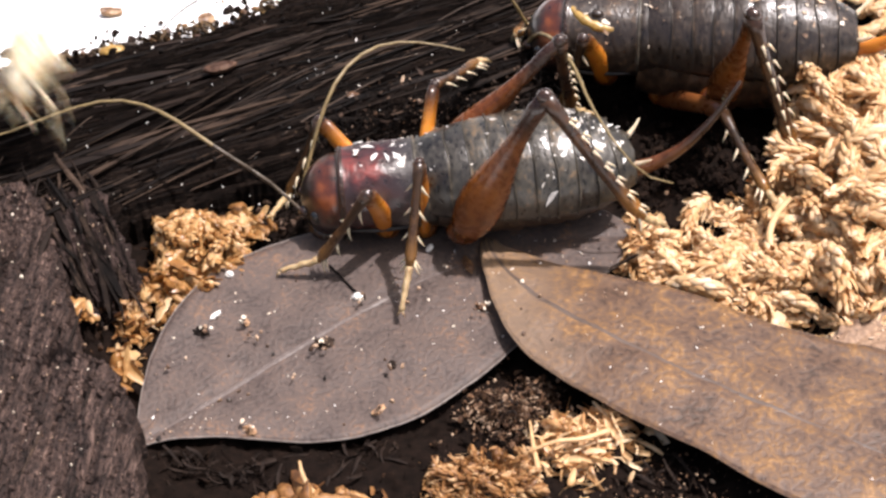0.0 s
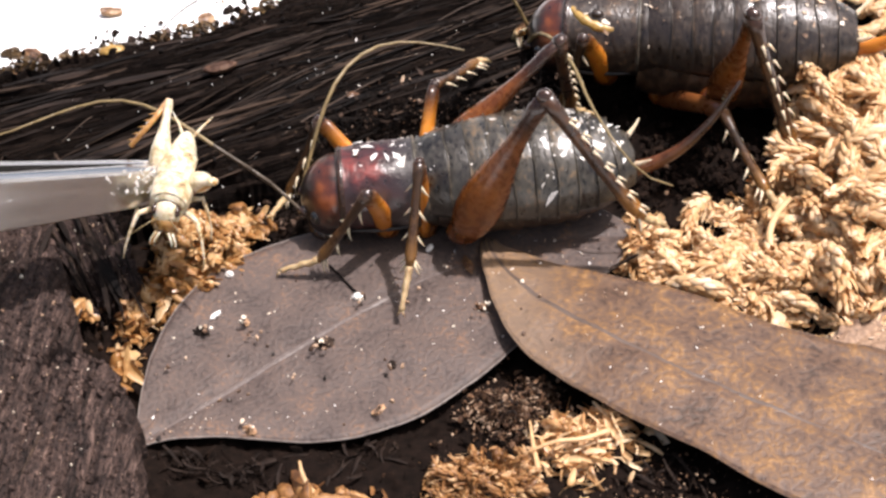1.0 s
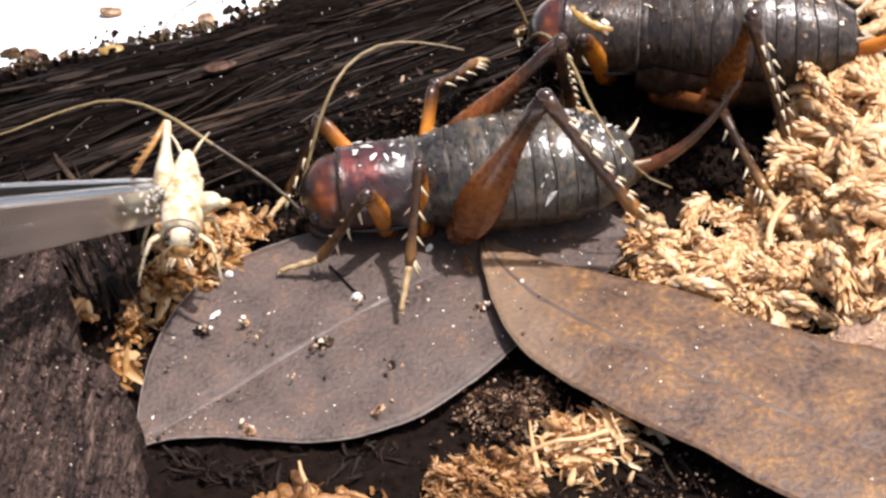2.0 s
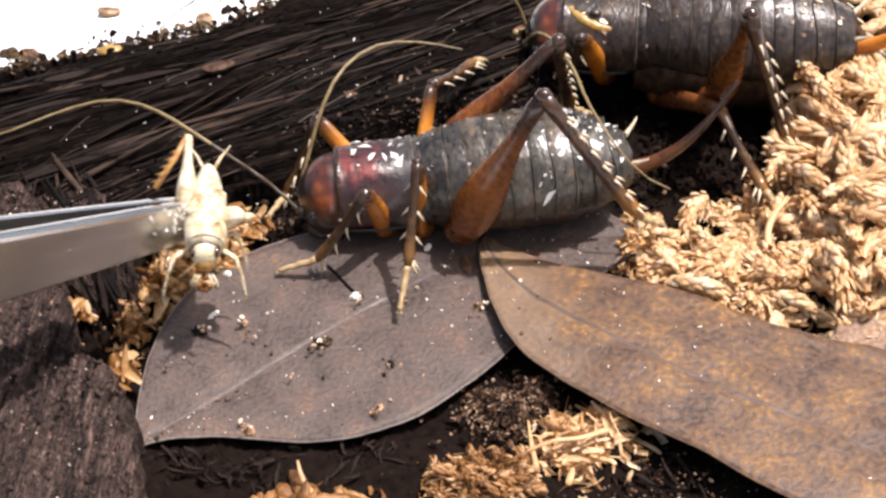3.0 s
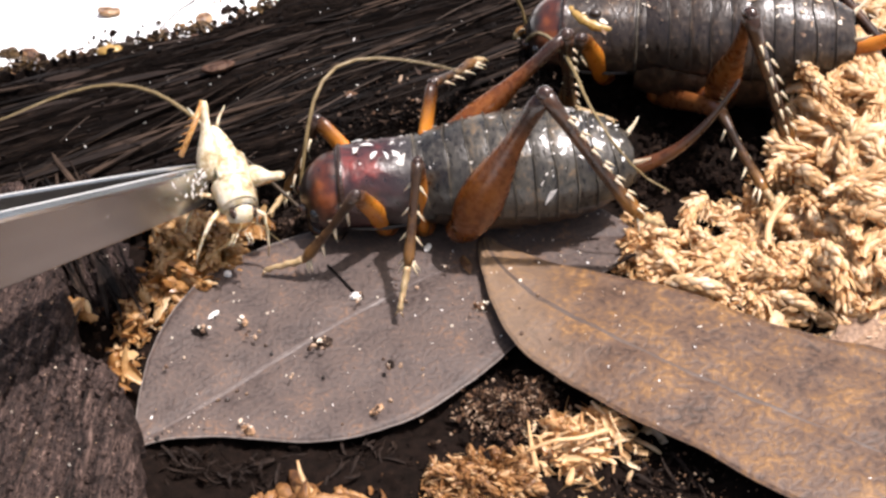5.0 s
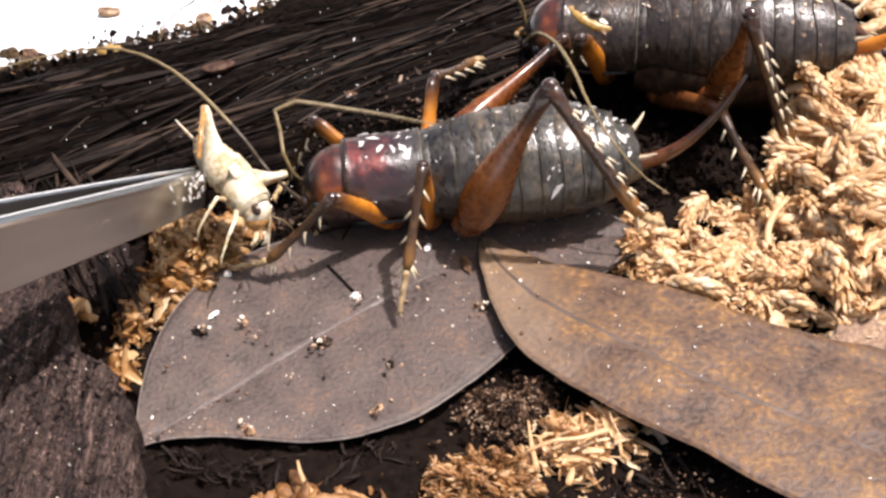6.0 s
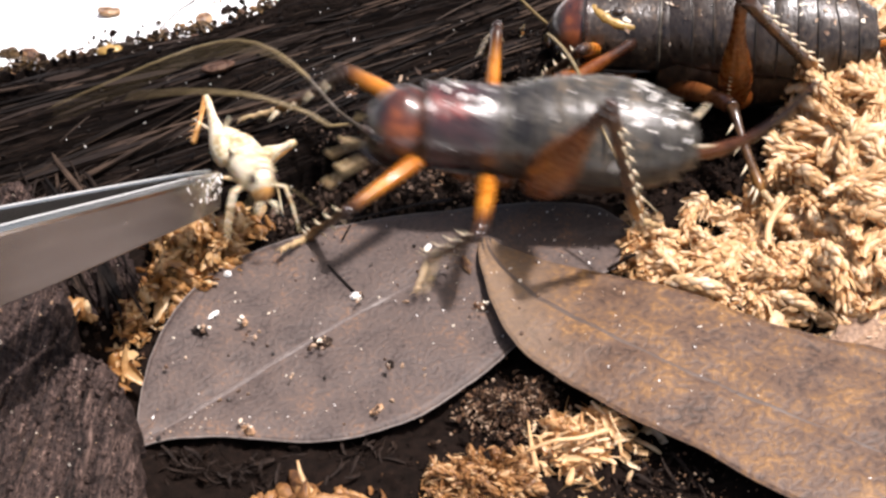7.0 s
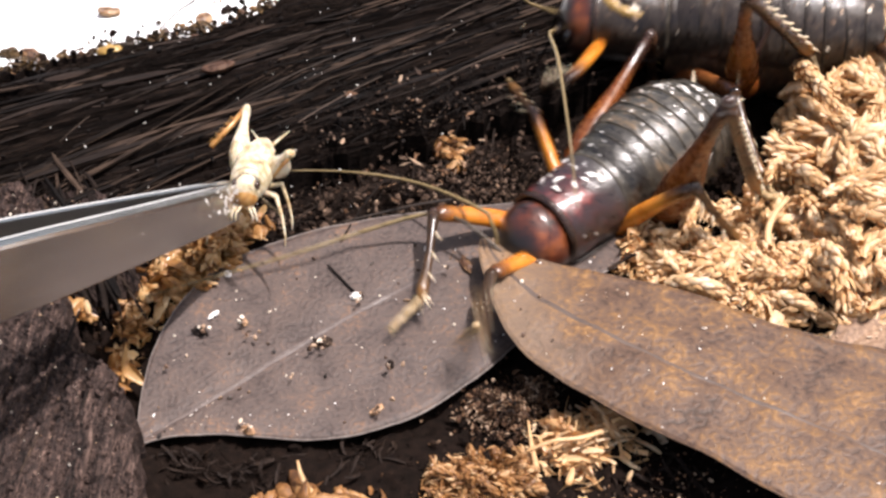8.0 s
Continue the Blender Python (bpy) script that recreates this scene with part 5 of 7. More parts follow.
moss_pile("damp orange-brown leafy moss on the soil", (4.8, -39.6, -1.5), 5.5, 3.4, 3.0, 40, 27, MOSS_BROWN, leaf=(1.5, 0.6), span=(3, 6), base=-1.8, fat=0.3, steep=0.4, tip=0.05, spread=0.85)
shreds("torn orange-brown moss fibres on the soil", [((2.0, -38.4, -1.0), 4, 3.0, 3.5), ((0.5, -41.0, -1.0), 3, 2.5, 3), ((6.5, -39.0, -1.0), 4, 3, 3)], 160, 74, MOSS_BROWN, span=(1.5, 5), wide=(0.1, 0.45))
bracts("plump damp brown moss at the tray's front", [((-16.5, -42.2, -1.5), 4, 2.0, 2.5), ((-11.3, -42.4, -1.5), 5, 2.0, 2.5)], 26, 25, MOSS_BROWN, span=(2.0, 4.5), base=-1.8)
shreds("shredded orange-brown moss under the leaf edge", [((-35.7, -5.4, 0.0), 6, 7, 5), ((-39.9, -12.3, -1.0), 2.2, 4.5, 4), ((-39.8, -20.8, -1.0), 1.3, 3.5, 3), ((-31.5, 0.1, 0.0), 6, 5, 4.5)], 430, 33, MOSS_BROWN, span=(1.0, 4.5), wide=(0.2, 1.1))
shreds("frayed straw moss tips round the heap", [((34.4, -4.3, 1.0), 9, 5, 4), ((29.1, -5.4, 1.0), 6, 5, 3), ((39.4, -10.7, 1.0), 8, 5, 4), ((39.4, 4.7, 0.0), 5, 6, 3)], 620, 34, MOSS, span=(1.0, 4.0), wide=(0.25, 1.2), base=-0.5)
shreds("brown shredded fibres at the log's foot", [((-14.6, 20.0, 0.0), 8, 3.5, 4), ((-8.3, 23.9, 0.0), 8, 3.5, 4), ((-1.9, 25.9, 0.0), 8, 3.5, 4), ((4.5, 27.2, 0.0), 8, 3.5, 4), ((12.1, 34.1, 0.0), 8, 3.5, 4)], 200, 35, SPLINTER, span=(3, 12), wide=(0.08, 0.3), base=4.0, steep=0.15)
moss_pile("dry moss behind the log end", (67.2, 54.8, 1.0), 8, 8, 4, 30, 26, MOSS, leaf=(2.4, 1.5), fat=0.5)
moss_pile("scrap of orange moss beside the log", (0.9, 21.2, -1.0), 2, 2, 2, 8, 29, MOSS_BROWN, leaf=(2.2, 1.2), base=-1.0, span=(3, 5), fat=0.3)


def scatter(label, name, skin, spots, sizes, seed, category, level, flat=False):
    """Loose crumbs or chips round several spots: (place, spread, count)."""
    rnd = random.Random(seed)
    bm = bmesh.new()
    for place, spread, count in spots:
        for _ in range(count):
            p = Vector((place[0] + rnd.gauss(0, spread), place[1] + rnd.gauss(0, spread), place[2] + level * rnd.random()))
            if flat:
                flake(bm, p, (rnd.gauss(0, 0.5), rnd.gauss(0, 0.5), 1), rnd.choice(sizes), rnd)
            else:
                rough_lump(bm, p, rnd.choice(sizes), rnd, 1)
    return tagged(part(name, bm, skin, smooth=False), label, category, kind="stuff")


scatter("dark wood crumbs along the log's edge", "wood_crumbs", SOIL, [((-64.2, 41.9, -2.2), 2.5, 34), ((-53.5, 44.9, -2.2), 2.5, 34), ((-42.9, 50.9, -2.2), 2.5, 34), ((-31.9, 56.4, -2.2), 2.5, 34), ((-47.4, 57.6, -3.0), 6, 6)],
        (0.25, 0.4, 0.6, 0.9), 41, "litter", 1.6)
scatter("brown husk fragments on the tray", "husk_fragments", HUSK, [((-64.1, 45.9, -2.4), 2.0, 12), ((-51.4, 43.1, -2.0), 2.5, 14), ((-41.5, 53.8, -2.6), 5, 6), ((-61.8, 38.8, -1.5), 3, 40), ((-50.6, 43.5, -1.5), 3, 40), ((-40.8, 48.4, -1.5), 3, 40), ((-30.7, 53.5, -1.5), 3, 40)], (0.2, 0.3, 0.45, 0.8), 42, "litter", 0.6)
scatter("pale flecks on the rotten log", "pale_flecks", FLAKE, [((-38.1, 21.9, 9.0), 14, 26), ((-14.8, 28.6, 9.0), 14, 30), ((-27.9, 10.6, 5.0), 8, 26)], (0.06, 0.08, 0.1, 0.16), 43, "litter", 1.0, True)
scatter("brown crumbs of bark and moss on the soil", "soil_litter", DIRT, [((6.5, -28.4, -1.0), 4, 90), ((-43.6, -12.3, -0.5), 4, 60), ((-5.1, 14.2, -1.0), 7, 120), ((31.3, 14.2, -1.0), 5, 20), ((-11.3, 11.8, -1.0), 6, 60), ((14.2, -38.7, -1.3), 8, 60)],
        (0.12, 0.2, 0.3, 0.5), 44, "litter", 1.2)


scatter("brown crumbs of bark and frass on the soil by the leaf", "frass_litter", FRASS, [((-17.3, 8.2, -1.2), 4, 60), ((-11.2, 10.6, -1.2), 4, 60), ((-5.0, 13.0, -1.2), 4, 60), ((1.3, 16.7, -1.2), 4, 60), ((7.7, 19.3, -1.2), 4, 60), ((-21.7, 4.7, -1.2), 4, 60), ((14.0, 16.7, -1.2), 4, 60)], (0.15, 0.25, 0.4, 0.7), 58, "litter", 1.6)
shreds("brown fibres and bark shreds on the soil by the leaf", [((-17.3, 8.2, 0.0), 7, 6, 2), ((-11.2, 10.6, 0.0), 7, 6, 2), ((-5.0, 13.0, 0.0), 7, 6, 2), ((1.3, 16.7, 0.0), 7, 6, 2), ((7.7, 19.3, 0.0), 7, 6, 2), ((-21.7, 4.7, 0.0), 7, 6, 2), ((14.0, 16.7, 0.0), 7, 6, 2)], 150, 59, SPLINTER, span=(2, 9), wide=(0.1, 0.4), base=-0.8, steep=0.2)


def stalk(name, label, category, points, r0, r1, skin):
    ob = part(name, tube(bmesh.new(), spline(points, 24), [r0 + (r1 - r0) * k / 23 for k in range(24)], 8, 1.3), skin)
    return tagged(ob, label, category)


stalk("twig", "thin dark twig lying on the grey leaf", "twig", [(-14.9, -6.0, 2.65), (-13.3, -8.0, 2.45), (-12.1, -9.6, 2.25), (-11.0, -10.9, 2.15)], 0.10, 0.14, SPLINTER)
scatter("dark brown specks of bark among the moss", "moss_specks", DIRT, [((33.7, -8.1, 3.5), 5, 60), ((42.3, -12.8, 4.0), 5, 60), ((48.2, -9.8, 6.0), 4, 50), ((16.2, -35.5, 1.0), 3, 30), ((2.3, -41.0, 0.5), 4, 40)], (0.08, 0.12, 0.18), 48, "litter", 2.0)
stalk("twig", "dark stick end poking out of the moss", "twig", [(21.1, -7.9, 3.5), (22.9, -7.3, 4.5), (24.5, -7.6, 6.0)], 0.22, 0.16, SPLINTER)
stalk("dry_stalk", "curved pale dry stalk beside the moss heap", "stalk", [(45.6, 3.5, 6.0), (43.3, 0.1, 6.0), (42.0, -3.3, 5.5), (42.4, -6.0, 4.5), (44.1, -6.7, 4.0)], 0.32, 0.38, MOSS)
scatter("mound of dark crumbly soil and bark", "soil_mound", DIRT, [((8.3, -29.0, -1.8), 1.8, 200), ((5.9, -27.2, -1.8), 1.5, 90), ((11.1, -25.8, -1.8), 1.4, 80), ((26.0, -39.6, -2.0), 5, 160), ((33.6, -41.5, -2.0), 5, 120)], (0.08, 0.12, 0.18, 0.3), 46, "soil", 2.6)
scatter("scraps of bark and seed on the grey leaf", "leaf_scraps", CRUMB, [((-30.1, -17.4, 2.2), 0.45, 8), ((-28.0, -15.1, 2.3), 0.3, 5), ((-25.1, -16.0, 2.3), 0.25, 4), ((-23.8, -18.1, 2.2), 0.5, 8), ((-23.0, -32.3, 0.7), 0.4, 8), ((-15.6, -19.4, 2.1), 0.7, 14), ((4.7, -14.1, 2.8), 0.5, 8),
        ((-7.8, -30.0, 1.2), 0.5, 10), ((-6.5, -23.1, 1.9), 0.35, 5), ((-10.6, -12.3, 2.8), 0.4, 8), ((-34.0, -23.7, 1.5), 0.25, 4), ((-18.4, -25.0, 1.6), 0.3, 4), ((0.4, -6.8, 3.3), 0.6, 8)], (0.08, 0.12, 0.18, 0.26, 0.4), 47, "litter", 0.35)
shreds("brown frayed bark fibres on the soil mound", [((8.3, -29.0, -1.8), 4.5, 4.5, 4), ((5.9, -27.2, -1.8), 3.5, 3.5, 3), ((11.1, -25.3, -1.8), 3.5, 3.5, 3.5)], 1500, 54, DIRT, span=(0.5, 1.8), wide=(0.1, 0.45), steep=0.8)
stalk("straw", "pale dry straw sticking out of the moss", "straw", [(-16.6, -39.4, 3.0), (-16.2, -40.6, 2.0), (-15.4, -41.5, 0.5), (-14.2, -42.3, -1.0)], 0.12, 0.38, MOSS)
shreds("dark brown shreds of moss and bark below the leaf", [((-30.1, -36.4, -2.0), 7, 4, 2), ((-22.0, -38.1, -2.0), 7, 4, 2), ((-9.6, -35.5, -2.0), 7, 4, 1.5), ((26.1, -38.1, -2.0), 7, 4, 2)], 130, 64, BARK, span=(1.5, 6), wide=(0.15, 0.7), base=-2.2)
stalk("straw", "pale dry straw lying across the moss", "straw", [(9.6, -36.8, 1.5), (12.8, -36.0, 2.5), (16.1, -35.5, 2.5), (19.3, -33.8, 2.0)], 0.14, 0.3, MOSS)
stalk("straw", "pale dry straw lying across the moss", "straw", [(10.1, -31.5, 1.0), (10.3, -35.5, 1.5), (10.8, -38.9, 1.0)], 0.12, 0.28, MOSS)
stalk("twig", "thin dark twig lying on the soil", "twig", [(-13.2, -1.9, 3.4), (-11.5, 4.0, 2.6), (-9.4, 9.5, 2.0), (-7.4, 13.5, 1.8)], 0.10, 0.16, SPLINTER)
stalk("twig", "long brown twig lying across the soil", "twig", [(-13.6, 2.4, 2.6), (-8.0, 4.0, 3.0), (-3.0, 5.0, 3.6), (1.2, 5.6, 3.9)], 0.12, 0.2, STRAND)
# crumbs added to break up and darken lit soil where the hollow lies in shade
scatter("dark soil crumbs added to deepen the shade in the hollow behind the weta", "hollow_soil", SOIL, [((35.0, 22.0, -1.8), 5.0, 220), ((29.0, 17.0, -1.8), 4.0, 140), ((40.0, 16.0, -1.8), 4.0, 140)], (0.25, 0.4, 0.6, 0.9), 82, "soil", 1.6)
scatter("fine brown soil between the log and the leaf", "fine_soil", FRASS, [((9.1, 12.4, -1.2), 3.0, 260), ((5.8, 14.4, -1.2), 3.5, 260), ((12.4, 16.1, -1.2), 3.0, 200), ((3.7, 17.4, -1.2), 3.0, 160)], (0.1, 0.16, 0.24, 0.36), 81, "soil", 1.4)
scatter("brown crumbs at the log's foot", "frass_crumbs", FRASS, [((-14.6, 20.0, 4.5), 3.5, 70), ((-8.3, 23.9, 4.5), 3.5, 70), ((-1.9, 25.9, 4.5), 3.5, 70), ((4.5, 27.2, 4.5), 3.5, 70), ((12.1, 34.1, 4.5), 3.5, 70)], (0.1, 0.16, 0.26, 0.4), 57, "litter", 3.0)
scatter("brown shreds of bark between the log and the weta", "bark_shreds", DIRT, [((-8.4, 26.6, 6.0), 5, 40), ((1.3, 27.2, 4.0), 4, 40), ((-1.9, 16.7, 0.0), 7, 70)], (0.2, 0.3, 0.5, 0.7), 45, "litter", 1.0, True)
EDGE = ((-67.7, 42.4), (-63.0, 44.6), (-57.1, 46.1), (-51.3, 48.3), (-44.7, 51.4), (-38.8, 54.5), (-27.6, 60.1))
shreds("mouldy brown fibres along the log's far edge", [((x, y - 1.5, -2.5), 7, 2.2, 3.5) for x, y in EDGE], 520, 55, MOULD, span=(0.8, 4.0), wide=(0.2, 1.0), base=-3.0, steep=0.45)
scatter("mouldy crumbs along the log's far edge", "mould_crumbs", MOULD, [((x, y - 2.0, -3.0), 1.5, 46) for x, y in EDGE] + [((x, y + 3, -3.0), 2.5, 5) for x, y in EDGE[:4]], (0.14, 0.2, 0.32, 0.5), 56, "litter", 1.0)
build_husk("brown dry seed husk on the tray", (-53.9, 60.2, -2.6), (2.0, 1.0, 0.9), (0, 10, 10), 1)
build_husk("open tan seed husk on the tray", (-38.2, 58.1, -2.6), (1.5, 1.2, 0.8), (20, 0, 40), 3)
build_husk("pale amber seed husk at the log's edge", (-50.9, 44.6, 0.5), (2.1, 1.2, 1.0), (0, 0, 12), 2, OCHRE)
build_husk("brown ridged insect pupa case on the log", (-32.1, 28.8, 9.0), (2.4, 1.0, 0.9), (0, -6, 12), 5, PUPA)

for name, label, skin, place, size, seed in (
        ("bark_chip", "dark crumbly bark chip on the grey leaf", BARK, (-30.3, -17.0, 1.5), (0.95, 0.6, 0.45), 0),
        ("litter_chip", "pale chip of litter on the grey leaf", FLAKE, (-28.9, -14.4, 1.8), (0.8, 0.35, 0.25), 1),
        ("litter_chip", "tan grain of litter on the grey leaf", HUSK_TAN, (-24.9, -15.6, 1.7), (0.5, 0.4, 0.35), 2),
        ("litter_chip", "reddish broken chip on the grey leaf", HUSK_TAN, (-23.1, -32.0, 0.0), (0.9, 0.6, 0.4), 3),
        ("bark_chip", "black splintered bark chip on the leaf's midrib", BARK, (-15.0, -18.7, 1.4), (1.3, 0.6, 0.5), 4),
        ("litter_chip", "tan curled flake on the grey leaf", HUSK_TAN, (-7.9, -29.2, 0.3), (1.0, 0.5, 0.35), 5),
        ("bark_chip", "small dark bark chip on the grey leaf", BARK, (-6.4, -22.2, 1.0), (0.6, 0.45, 0.35), 6),
        ("bark_chip", "brown bark chip on the grey leaf", HUSK, (4.7, -13.1, 1.9), (0.8, 0.45, 0.4), 7),
        ("litter_chip", "white crumb at the twig's end", FLAKE, (-11.1, -11.2, 2.1), (0.6, 0.5, 0.45), 8),
        ("litter_chip", "white chip on the shaded leaf", FLAKE, (-2.0, -3.0, 3.0), (0.7, 0.35, 0.3), 9),
        ("bark_chip", "brown shred of bark on the shaded leaf", HUSK, (3.0, -5.9, 2.7), (1.5, 0.5, 0.35), 10),
        ("litter_chip", "pale chip of litter on the grey leaf", FLAKE, (-27.7, -7.5, 2.5), (0.5, 0.4, 0.3), 11),
        ("bark_crumb", "dark crumb of bark on the tray", BARK, (-35.0, 61.1, -2.9), (0.9, 0.7, 0.6), 20),
        ("bark_crumb", "dark crumb of bark on the tray", BARK, (-32.3, 60.1, -2.9), (0.7, 0.55, 0.5), 21),
        ("bark_crumb", "dark round crumb on the tray", BARK, (-49.5, 52.7, -2.9), (0.75, 0.6, 0.55), 22),
        ("bark_crumb", "dark crumb of bark on the tray", BARK, (-45.5, 57.4, -2.9), (0.5, 0.35, 0.3), 23),
        ("bark_crumb", "small dark crumb on the tray", BARK, (-53.7, 55.0, -2.9), (0.3, 0.25, 0.25), 24),
        ("bark_crumb", "small dark crumb on the tray", BARK, (-48.4, 54.7, -2.9), (0.5, 0.3, 0.3), 25),
        ("husk_piece", "jagged brown piece of husk at the log's edge", HUSK, (-64.3, 48.7, -2.9), (2.0, 1.1, 0.8), 26),
        ("husk_piece", "jagged dark piece of bark at the log's edge", MOULD, (-67.7, 49.0, -2.9), (1.6, 1.0, 0.9), 27),
        ("bark_crumb", "upright dark splinter at the log's edge", BARK, (-56.8, 47.5, -2.9), (0.3, 0.9, 0.9), 28),
):
    build_piece(name, label, skin, place, size, seed)
stalk("hair", "thin dark fibre lying on the white tray", "fibre", [(-45.1, 55.7, -2.9), (-42.7, 60.1, -2.6), (-40.4, 63.7, -2.8)], 0.08, 0.14, BARK)
for start, end, seed in (
        ((44.9, 9.4, 7.0), (49.7, 1.7, 9.0), 0),
        ((47.3, 10.6, 5.0), (48.5, -1.6, 6.0), 1),
        ((47.9, -7.7, 8.0), (49.0, -17.4, 6.0), 2),
        ((35.8, 8.2, 2.0), (32.0, -1.0, 3.0), 3),
        ((38.8, -3.2, 3.0), (33.6, -6.5, 3.0), 4),
        ((28.3, -10.8, 4.0), (34.6, -12.3, 4.0), 5),
        ((50.3, 28.6, 9.0), (53.1, 15.3, 12.0), 6),
        ((52.9, 6.7, 13.0), (58.4, 9.1, 13.0), 7),
):
    build_branch("single straw-coloured leafy moss branch on the heap", start, end, seed)

weta_front = build_weta("grey-bodied weta with red head and amber legs on a leaf", SHELL, (18, 12), RUST, 31, HIPS, hind_lengths=(25.4, 22.6, 6.5))
weta_back = build_weta("dark weta with amber legs beside the log", SHELL_DARK, (16, 8), RUST, 32, HIPS_BACK, 1.08)
cricket = build_cricket()
forceps = build_forceps()


